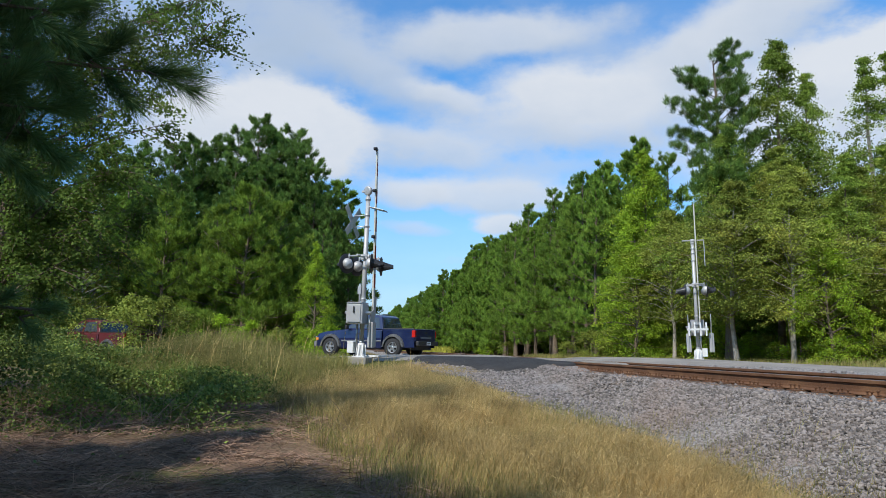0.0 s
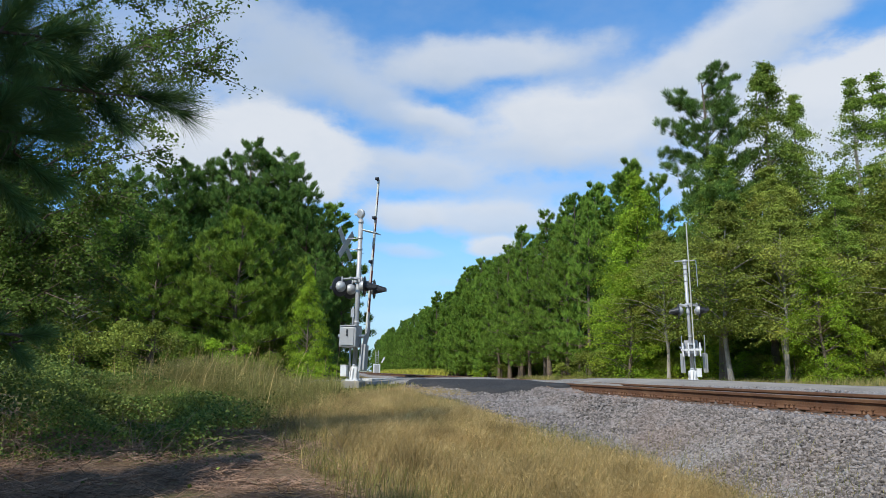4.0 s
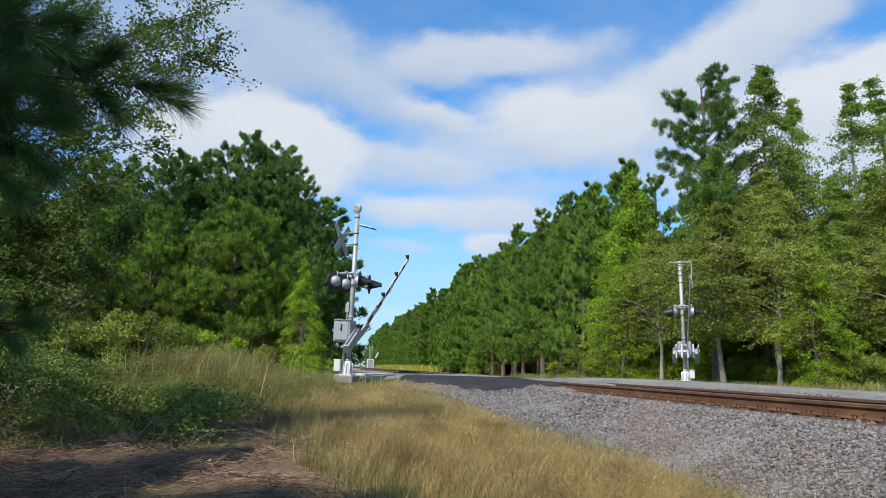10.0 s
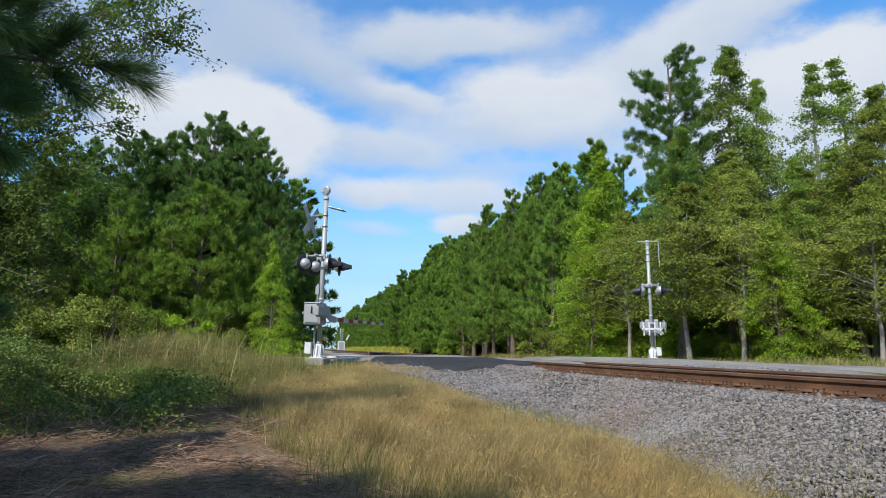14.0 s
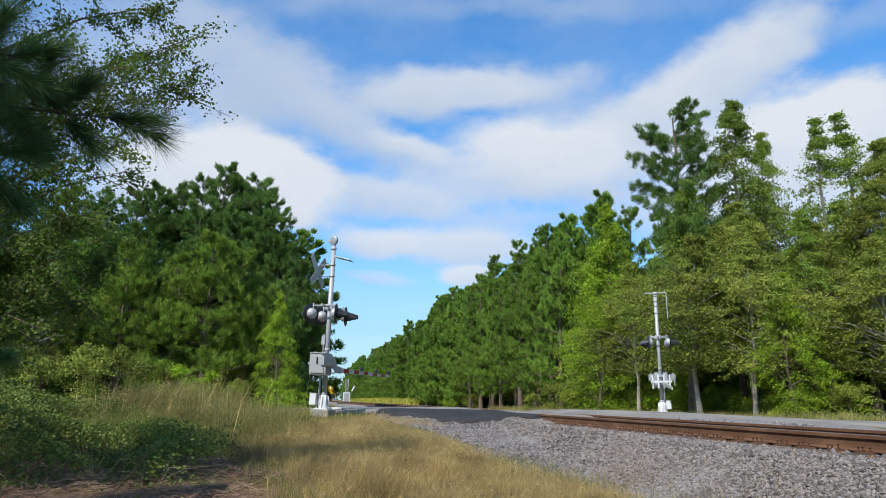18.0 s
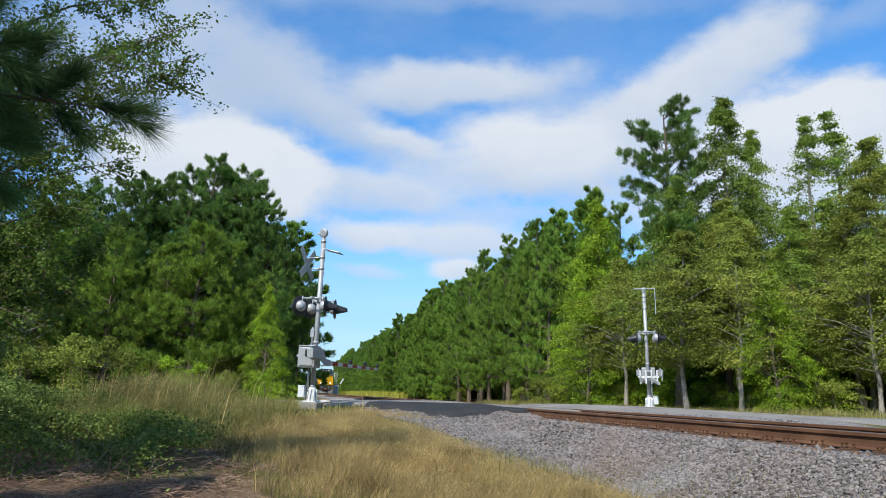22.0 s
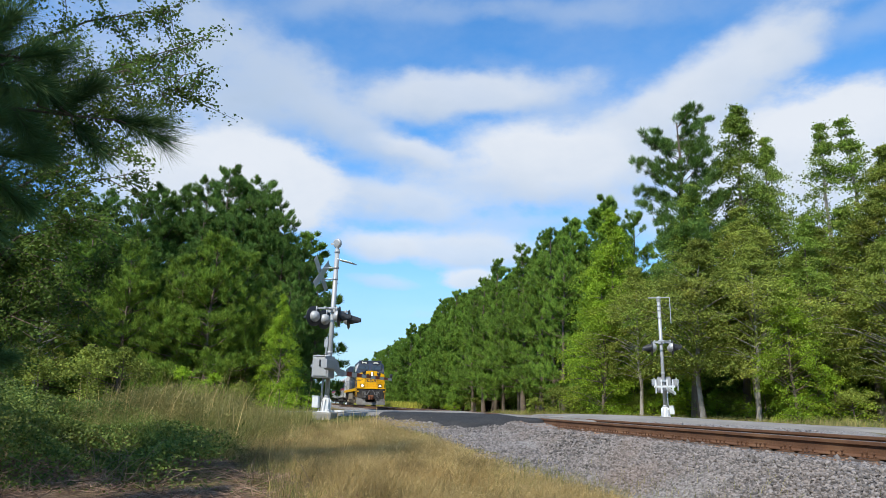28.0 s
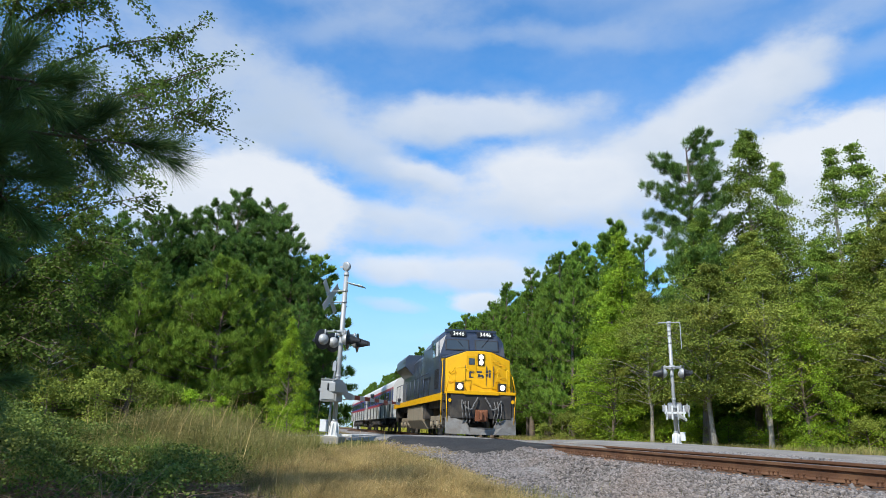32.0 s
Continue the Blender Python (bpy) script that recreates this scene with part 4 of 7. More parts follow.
    for i in range(19):
        k = i / 25
        rows.append((rng.choice((BUSH, BUSH, BUSH, BUSH_G)), 16.4 + 9.5 * k ** 1.1 + rng.uniform(-0.6, 0.8), 46 - 24 * k + rng.uniform(-1, 1), rng.uniform(1.2, 2.6), rng.uniform(0, 360), 1.1))
    wood(rows, "shrubs along the wood")


def left_wood():
    rng = random.Random(9)
    rows = [
        (PINE_C, -6.9, 52.0, 16.7, 0, 1.0), (PINE_C, -4.4, 52.0, 16.2, 70, 0.98), (PINE_C, -9.5, 54.0, 15.8, 140, 0.95), (PINE_C, -2.9, 51.0, 15.0, 200, 0.92), (PINE_C, -1.9, 50.0, 13.4, 210, 0.92),
        (PINE_C, -5.6, 54.0, 16.4, 300, 1.0), (PINE_C, -8.2, 53.0, 16.2, 90, 1.0), (PINE_C, -0.9, 49.0, 11.2, 260, 0.85), (PINE_C, 0.0, 48.2, 8.8, 20, 0.85), (PINE_C, -11.0, 53.0, 15.2, 300, 1.0), (PINE_C, -12.6, 52.0, 14.6, 30, 1.1), (PINE_C, -14.4, 53.0, 14.8, 130, 1.1), (PINE_A, 0.2, 53.0, 6.6, 20, 0.9), (PINE_C, -5.6, 49.6, 13.2, 110, 0.9),
        (PINE_C, -8.0, 50.0, 13.0, 45, 0.95), (PINE_Y, -5.8, 43.0, 9.8, 30, 1.1), (PINE_Y, -7.6, 44.0, 8.8, 120, 0.9), (PINE_Y, -3.8, 44.0, 9.2, 190, 0.9), (LEAF_C, -1.7, 40.5, 6.8, 60, 0.6), (PINE_C, -1.6, 45.5, 8.0, 60, 0.9),
        (PINE_A, -16.2, 50.0, 14.4, 10, 1.1), (PINE_Y, -10.6, 44.0, 9.4, 80, 0.9), (PINE_A, -13.0, 46.0, 11.6, 230, 1.1), (LEAF_A, -16.5, 42.0, 12.0, 300, 1.1), (PINE_B, -19.5, 46.0, 13.5, 170, 1.2),
        (LEAF_A, -20.5, 40.0, 12.5, 20, 1.1), (LEAF_B, -18.5, 37.0, 8.6, 120, 1.0), (LEAF_A, -24.5, 38.0, 13.5, 220, 1.1), (PINE_B, -26.0, 44.0, 15.0, 80, 1.2), (LEAF_B, -14.0, 41.0, 8.0, 150, 0.9),
        (LEAF_A, -27.0, 36.0, 12.5, 10, 1.1), (LEAF_A, -31.0, 38.0, 14.0, 110, 1.1), (LEAF_B, -23.0, 37.0, 9.0, 250, 1.0), (PINE_C, -30.0, 46.0, 16.0, 10, 1.1),
    ]
    y = 56.0
    while y < 300:
        rows.append((PINE_F if y > 75 else rng.choice((PINE_A, PINE_C)), -2.6 + rng.uniform(-1.2, 0.6), y, rng.uniform(7.5, 10.5), rng.uniform(0, 360), 1.0))
        y += 4.0 if y < 120 else 9
    for i in range(26):
        rows.append((PINE_F, -44 + 1.7 * i + rng.uniform(-1, 1), 60 - 0.25 * abs(i - 13) + rng.uniform(-3, 3), rng.uniform(11.0, 14.0), rng.uniform(0, 360), 1.2))
    wood(rows, "trees of the wood across the road")
    rows = []
    for x, y, h, g in ((-9.6, 35.0, 3.0, 0), (-8.4, 35.5, 3.0, 0), (-12.5, 37.5, 2.6, 0), (-4.6, 38.0, 2.0, 1), (-3.2, 37.0, 1.7, 0), (-1.4, 37.0, 1.6, 1), (-0.6, 40, 1.9, 1), (-6.0, 37.0, 2.2, 1), (-15.0, 38.0, 2.4, 0), (-18.0, 38.5, 2.2, 1)):
        rows.append(((BUSH, BUSH_G)[g], x, y, h, rng.uniform(0, 360), 1.0))
    wood(rows, "shrubs beyond the road")


right_wood()
left_wood()
wood([(LEAF_A, -6.5, 4.4, 8.6, 300, 0.95), (LEAF_A, -5.3, 2.8, 7.8, 100, 1.0), (LEAF_A, -4.5, 1.1, 7.4, 200, 1.0), (LEAF_A, -8.8, 1.2, 9.5, 40, 0.95), (LEAF_A, -10.5, 6.0, 10.5, 160, 0.95), (LEAF_O, -6.6, -2.8, 8.5, 250, 0.9), (PINE_B, -13.5, 2.5, 13.0, 10, 1.0), (LEAF_B, -12.5, 10.5, 8.5, 90, 0.9),
      (LEAF_A, -3.9, -1.6, 7.6, 20, 1.1), (LEAF_A, -6.2, -0.6, 9.0, 140, 1.15), (LEAF_A, -4.6, -5.0, 10.5, 260, 1.1), (LEAF_A, -8.0, -4.0, 12.0, 60, 1.1), (LEAF_A, -7.4, 2.6, 9.0, 320, 1.1), (LEAF_B, -4.5, 2.3, 7.6, 30, 0.85), (LEAF_B, -4.1, 0.1, 8.4, 150, 0.9), (LEAF_B, -3.3, -2.9, 9.6, 250, 1.0)], "trees beside the path")


def far_woods():
    """The closed wood behind the first rows, out to the horizon: needle clumps in a long irregular bank."""
    rng = np.random.default_rng(31)
    P = []
    for x0, y0, x1, y1, n, h in ((26, 60, 26, 420, 2600, 15), (-6, 110, -8, 420, 1800, 13), (-120, 75, -8, 70, 2600, 13), (30, 48, 75, -10, 2000, 13), (-10, 430, 30, 430, 500, 13), (-45, 40, -60, -30, 1500, 13), (-60, -35, 75, -35, 2000, 13), (24.5, 56, 46, 4, 2600, 4), (25, 56, 25, 200, 2200, 4), (-50, 66, -4, 66, 2000, 4)):
        k = rng.uniform(0, 1, n)
        bump = h * (0.8 + 0.2 * np.sin(k * 57 + x0) * np.sin(k * 131))
        P.append(np.stack([x0 + (x1 - x0) * k + rng.normal(0, 1.6, n), y0 + (y1 - y0) * k + rng.normal(0, 1.6, n), -0.5 + bump * rng.uniform(0, 1, n) ** 0.8], -1))
    P = np.concatenate(P)
    D = unit(rng.normal(0, 0.6, P.shape) + (0, 0, 0.8))
    V, F = tufts(rng, P, D, 10, 1.5, 0.55, 0.8)
    tagged(new("far_wood", mesh_np("far_wood", V, F, M["pine"])), "dense pine wood that closes the distance", "wood", kind="stuff")


far_woods()
for p, h in PROTOS:
    for o in list(p.children_recursive):
        bpy.data.objects.remove(o)
    bpy.data.objects.remove(p)


# ---------------------------------------------------------------- crossing signals
def lamp_unit(at, face, parent, hood):
    """A flashing lamp: black round background, silver housing behind, red lens and a visor."""
    at, face = Vector(at), Vector(face).normalized()
    bm = new_bm()
    bm_disc_turn(bm, ((0.012, 0.0), (0.012, 0.29), (0.0, 0.305), (-0.012, 0.29), (-0.012, 0.0)), at, face, 28)
    disc = part("lamp_background", bm, M["black"], parent, "round black lamp background")
    bm = new_bm()
    bm_disc_turn(bm, ((-0.012, 0.165), (-0.06, 0.165), (-0.11, 0.15), (-0.16, 0.1), (-0.185, 0.05), (-0.19, 0.0)), at, face, 22)
    bm_tube(bm, at - face * 0.1 + Vector((0, 0, 0.1)), at - face * 0.1 + Vector((0, 0, 0.3)), 0.022, n=8)
    part("lamp_housing", bm, M["silver"], disc, "silver lamp housing")
    bm = new_bm()
    bm_disc_turn(bm, ((0.012, 0.152), (0.03, 0.148), (0.05, 0.1), (0.06, 0.0)), at, face, 22)
    part("lens", bm, M["lens"], disc, "unlit red lens")
    # visor: the upper part of a drawn-out, drooping tube
    w = face
    s = Vector((0, 0, 1)).cross(w).normalized()
    bm = new_bm()
    rows = []
    for k in range(5):
        d, r = 0.012 + hood * k / 4, 0.16 - 0.012 * k
        span = 150 - 16 * k
        rows.append([bm.verts.new(at + w * d + s * math.sin(radians(a)) * r + Vector((0, 0, 1)) * math.cos(radians(a)) * r - Vector((0, 0, 1)) * 0.015 * k)
                     for a in np.linspace(-span, span, 15)])
    for a, b in zip(rows, rows[1:]):
        for i in range(14):
            bm.faces.new((a[i], a[i + 1], b[i + 1], b[i]))
    bmesh.ops.solidify(bm, geom=list(bm.faces), thickness=0.006)
    part("visor", bm, M["visor"], disc, "dark grey lamp visor")
    return disc


def crossing_signal(m, label, arm_len, front=True, pole_top=4.85, arm_x=-0.3):
    """x: the way its front faces, away from the track; -y: the way the lowered gate arm points."""
    sig = thing("crossing_signal", m, label, "crossing signal", "crossing signals")
    bm = new_bm()
    bm_box(bm, -0.3, 0.3, -0.3, 0.3, -0.75, 0.0)
    part("foundation", bm, M["concrete"], sig, "weathered concrete foundation", 0.04)
    bm = new_bm()
    bm_box(bm, -0.2, 0.2, -0.2, 0.2, 0.0, 0.035)
    bm_disc_turn(bm, ((0.035, 0.15), (0.1, 0.13), (0.36, 0.105), (0.42, 0.105), (0.42, 0.0)), (0, 0, 0), (0, 0, 1), 16)
    for a in range(0, 360, 45):
        c, s = math.cos(radians(a)), math.sin(radians(a))
        bm_tube(bm, (c * 0.155, s * 0.155, 0.0), (c * 0.135, s * 0.135, 0.38), 0.018, n=6)
    base = part("mast_base", bm, M["whitepaint"], sig, "white cast mast base with ribs")
    for c in ((-0.16, -0.16), (0.16, -0.16), (0.16, 0.16), (-0.16, 0.16)):
        bm = new_bm()
        bm_tube(bm, (*c, 0.03), (*c, 0.09), 0.022, n=6)
        part("anchor_bolt", bm, M["galv"], base)
    bm = new_bm()
    bm_box(bm, 0.16, 0.36, 0.02, 0.24, 0.12, 0.44)
    bm_box(bm, 0.15, 0.37, 0.01, 0.25, 0.44, 0.465)
    part("junction_box", bm, M["whitepaint"], sig, "small white junction box", 0.012)
    bm = new_bm()
    bm_tube(bm, (0.12, 0.1, 0.3), (0.12, 0.1, 1.1), 0.035, n=8)
    part("conduit", bm, M["galv"], sig)
    bm = new_bm()
    bm_tube(bm, (0, 0, 0.03), (0, 0, pole_top), 0.072, 0.07, 18)
    for z in (0.42, 1.72, 2.95, pole_top - 0.12):
        bm_tube(bm, (0, 0, z), (0, 0, z + 0.07), 0.084, n=16)
    part("mast", bm, M["silver"], sig, "silver painted steel mast")
    # gate mechanism
    bm = new_bm()
    bm_box(bm, -0.24, 0.3, 0.1, 0.56, 0.98, 1.6)
    mech = part("gate_mechanism", bm, M["boxgrey"], sig, "grey gate mechanism cabinet", 0.035)
    bm = new_bm()
    bm_box(bm, -0.18, 0.24, 0.555, 0.585, 1.03, 1.56)
    door = part("cabinet_door", bm, M["boxgrey"], mech, "cabinet door", 0.012)
    bm = new_bm()
    bm_tube(bm, (0.03, 0.59, 1.33), (0.03, 0.61, 1.33), 0.03, n=10)
    bm_box(bm, 0.015, 0.045, 0.6, 0.62, 1.33, 1.5)
    part("latch", bm, M["black"], door, "dark cabinet latch")
    bm = new_bm()
    bm_box(bm, -0.22, 0.28, 0.09, 0.595, 1.6, 1.625)
    part("cabinet_rim", bm, M["boxgrey"], mech, "", 0.01)
    bm = new_bm()
    bm_box(bm, -0.14, 0.14, -0.12, 0.14, 1.06, 1.14)
    bm_box(bm, -0.14, 0.14, -0.12, 0.14, 1.42, 1.5)
    for sx in (-0.12, 0.12):
        for z in (1.1, 1.46):
            bm_tube(bm, (sx, -0.16, z), (sx, 0.16, z), 0.014, n=6)
    part("clamp", bm, M["galv"], sig, "galvanised mast clamps")
    bm = new_bm()
    bm_tube(bm, (-0.42, 0.3, 1.32), (0.44, 0.3, 1.32), 0.045, n=12)
    part("shaft", bm, M["galv"], mech, "gate shaft")
    # the moving arm; built lying along -y from the shaft
    arm = new("gate_arm")
    arm.parent = sig
    arm.matrix_basis = pose(arm_x, 0.1, 1.36)
    tagged(arm, "tapered gate arm with red and white stripes" if front else "tapered gate arm, pale unpainted back")
    for x in ((-0.05,) if front else (-0.34 - arm_x, 0.54 - arm_x)):
        bm = new_bm()
        pts = ((0.95, -0.2), (0.95, 0.26), (0.3, 0.26), (0.05, 0.14), (-0.12, -0.1), (-0.62, -0.14), (-0.62, -0.36), (-0.4, -0.38), (0.0, -0.34), (0.2, -0.22))
        bm_prism(bm, [(a * 0.75 if a < 0 else a * 1.08, b * 0.8) for a, b in pts], x - 0.012, x + 0.012, "x")
        sup = part("arm_support", bm, M["boxgrey"], arm, "grey steel arm support plate", 0.004)
        bm = new_bm()
        bm_box(bm, x - 0.09, x + 0.09, 0.3, 1.06, -0.12, 0.14)
        part("counterweight", bm, M["boxgrey"], sup, "grey counterweight", 0.01)
    # striped boom, set below the shaft's line
    DROP = -0.2
    def taper(bm, y0, y1, half):
        h0, h1 = (0.075 + 0.035 * (y + 0.3) / arm_len for y in (y0, y1))
        a = [bm.verts.new(v) for v in ((-half, y0, DROP - h0), (half, y0, DROP - h0), (half, y0, DROP + h0), (-half, y0, DROP + h0))]
        b = [bm.verts.new(v) for v in ((-half, y1, DROP - h1), (half, y1, DROP - h1), (half, y1, DROP + h1), (-half, y1, DROP + h1))]
        for j in range(4):
            bm.faces.new((a[j], a[(j + 1) % 4], b[(j + 1) % 4], b[j]))
        bm.faces.new(a)
        bm.faces.new(b)

    bm = new_bm()
    taper(bm, -0.3, -0.3 - arm_len, 0.021)
    for z in (-0.11, 0.11):
        bm_tube(bm, (0, 0.1, DROP + z), (0, -0.5, DROP + z * 0.4), 0.02, n=6)
    beam = part("boom", bm, M["boomback"], arm, "pale weathered boom")
    n = int(arm_len / 0.4)
    step = arm_len / n
    for i in range(n if front else 0):
        y0, y1 = -0.3 - i * step - 0.004, -0.3 - (i + 1) * step + 0.004
        bm = new_bm()
        for x in (-0.021, 0.021):
            h0, h1 = (0.072 + 0.035 * (y + 0.3) / arm_len for y in (y0, y1))
            lo, hi = sorted((x, x * 1.15))
            va = [bm.verts.new(v) for v in ((lo, y0, DROP - h0), (hi, y0, DROP - h0), (hi, y0, DROP + h0), (lo, y0, DROP + h0))]
            vb = [bm.verts.new(v) for v in ((lo, y1, DROP - h1), (hi, y1, DROP - h1), (hi, y1, DROP + h1), (lo, y1, DROP + h1))]
            for j in range(4):
                bm.faces.new((va[j], va[(j + 1) % 4], vb[(j + 1) % 4], vb[j]))
            bm.faces.new(va)
            bm.faces.new(vb)
        part("stripe", bm, M["whitestripe" if i % 2 == 0 else "redstripe"], beam, "white reflective stripe" if i % 2 == 0 else "dark red reflective stripe")
    for f in ((0.42, 0.72, 0.995) if front else ()):
        y = -0.3 - arm_len * f
        bm = new_bm()
        bm_box(bm, -0.03, 0.03, y - 0.05, y + 0.05, DROP + 0.04, DROP + 0.1)
        bm_disc_turn(bm, ((-0.05, 0.0), (-0.05, 0.05), (0.05, 0.05), (0.05, 0.0)), (0, y, DROP + 0.14), (1, 0, 0), 12)
        part("arm_lamp", bm, M["black"], arm, "small dark arm lamp")
    bm = new_bm()
    pts = []
    for k in range(13):
        f = 0.2 + 0.5 * k / 12
        pts.append((0.03, -0.3 - arm_len * f, DROP - 0.05 - 0.12 * math.sin(math.pi * (k % 6) / 6)))
    bm_path(bm, pts, 0.008, 5)
    part("arm_cable", bm, M["black"], arm, "slack black lamp cable")
    # lamps on their cross arm
    bm = new_bm()
    bm_tube(bm, (0, -0.62, 3.04), (0, 0.62, 3.04), 0.032, n=10)
    bm_box(bm, -0.11, 0.11, -0.11, 0.11, 2.96, 3.12)
    for y in (-0.38, 0.38):
        bm_tube(bm, (-0.34, y, 3.04), (0.34, y, 3.04), 0.026, n=8)
    part("lamp_crossarm", bm, M["silver"], sig, "silver lamp cross arm")
    for y in (-0.38, 0.38):
        lamp_unit((0.44, y, 2.8), (0.906, -0.42, 0) if front else (1, 0, 0), sig, 0.32)
        lamp_unit((-0.38, y, 2.8), (-0.972, -0.233, 0) if front else (-1, 0, 0), sig, 0.36)
    return sig, arm


def signal_top(sig, kind):
    if kind == "bell":
        bm = new_bm()
        bm_disc_turn(bm, ((0.05, 0.0), (0.055, 0.1), (0.045, 0.145), (0.0, 0.155), (-0.05, 0.13), (-0.07, 0.07), (-0.07, 0.0)), (0, 0.02, 5.12), (0.35, 0.9, -0.15), 28)
        bm_tube(bm, (0, 0, 4.89), (0, 0, 5.03), 0.05, n=12)
        bm_box(bm, 0.1, 0.22, -0.03, 0.03, 5.08, 5.14)
        part("bell", bm, M["silver"], sig, "round silver warning bell")
        # crossbuck: two crossed blades on struts
        for turn, off in ((47, 0.0), (-47, 0.03)):
            bm = new_bm()
            mm = pose(0, 0, 4.17, 0, 0, -2) @ pose(0.47 + off, 0, 0, turn, 0, 0)
            bm_box(bm, -0.006, 0.006, -0.115, 0.115, -0.62, 0.62, mm)
            part("crossbuck_blade", bm, M["galv"], sig, "bare metal back of a crossbuck blade", 0.003)
        for z in (4.0, 4.35):
            bm = new_bm()
            bm_tube(bm, (-0.02, 0, z), (0.46, -0.02, z), 0.018, n=8)
            bm_tube(bm, (0, 0, z - 0.03), (0, 0, z + 0.03), 0.085, n=14)
            part("sign_bracket", bm, M["galv"], sig)
        bm = new_bm()
        bm_box(bm, -0.62, -0.1, -0.2, 0.2, -0.012, 0.012, pose(0, 0, 4.62, 0, -14, 0))
        bm_tube(bm, (0, 0, 4.62), (-0.3, 0, 4.56), 0.018, n=6)
        part("sign_plate", bm, M["galv"], sig, "small metal plate on a bracket", 0.003)
        bm = new_bm()
        bm_tube(bm, (0.1, 0.06, 1.6), (0.1, 0.06, 2.2), 0.03, n=8)
        bm_box(bm, 0.05, 0.16, 0.02, 0.1, 1.9, 2.15)
        part("conduit", bm, M["galv"], sig)
    else:
        bm = new_bm()
        bm_box(bm, -0.42, 0.46, -0.03, 0.03, 4.87, 4.91)
        bm_tube(bm, (0, 0, 4.81), (0, 0, 4.93), 0.09, n=14)
        part("top_bracket", bm, M["silver"], sig, "silver bracket across the mast top")
        bm = new_bm()
        bm_box(bm, 0.43, 0.46, -0.012, 0.012, 3.8, 4.89)
        part("hanging_rod", bm, M["galv"], sig, "thin rod that hangs from the bracket")
        for z in (4.05, 4.35, 4.55):
            bm = new_bm()
            bm_tube(bm, (0, 0, z - 0.03), (0, 0, z + 0.03), 0.084, n=14)
            part("sign_bracket", bm, M["galv"], sig)
        bm = new_bm()
        for x in (-0.32, -0.1, 0.12, 0.34):
            bm_box(bm, x - 0.03, x + 0.03, -0.3, -0.24, 0.95, 1.5)
        bm_box(bm, -0.4, 0.42, -0.3, -0.24, 1.18, 1.26)
        part("mechanism_guard", bm, M["whitepaint"], sig, "white bars round the gate mechanism", 0.006)


SIGNAL_NEAR, ARM_NEAR = crossing_signal(pose(0.54, 22.35, 0.02, 0, 1.1, 0) @ pose(0, 0, 0, 0, 0, 155.0),
                                        "silver crossing signal mast with bell, crossbuck and striped gate arm", 4.75, True, 4.94)
signal_top(SIGNAL_NEAR, "bell")
SIGNAL_FAR, ARM_FAR = crossing_signal(pose(14.32, 28.2, 0.0, 0, -1.3, 0) @ pose(0, 0, 0, 0, 0, -24.0),
                                      "white and silver crossing signal mast beyond the track", 4.75, False, 4.85, 0.12)
signal_top(SIGNAL_FAR, "bracket")


def relay_cabinet():
    x, y = 9.35, 172.0
    z = level_at(x, y)
    c = thing("relay_cabinet", pose(x, y, z), "white trackside relay cabinet with a ladder mast far down the line", "cabinet")
    bm = new_bm()
    bm_box(bm, -0.85, 0.75, -0.6, 0.6, 0.15, 2.3)
    body = part("body", bm, M["whitepaint"], c, "", 0.04)
    bm = new_bm()
    bm_box(bm, -0.6, 0.5, -0.64, -0.6, 0.3, 2.1)
    part("door", bm, M["boxgrey"], body, "", 0.01)
    bm = new_bm()
    bm_box(bm, -0.95, 0.85, -0.7, 0.7, -0.3, 0.15)
    part("plinth", bm, M["concrete"], c)
    bm = new_bm()
    for xx in (-0.3, 0.3):
        bm_tube(bm, (xx, 0.1, 2.2), (xx, 0.1, 5.4), 0.06, n=8)
    for i in range(7):
        bm_tube(bm, (-0.3, 0.1, 2.6 + 0.4 * i), (0.3, 0.1, 2.6 + 0.4 * i), 0.05, n=6)
    part("ladder_mast", bm, M["silver"], c, "silver ladder mast")
    bm = new_bm()
    bm_box(bm, 1.0, 1.3, 0.0, 0.08, 2.2, 3.6, pose(0, 0, 0, 0, 28, 0) @ pose(-1.4, 0, 0.6))
    part("sign_blade", bm, M["whitepaint"], c, "white slanting blade")


relay_cabinet()


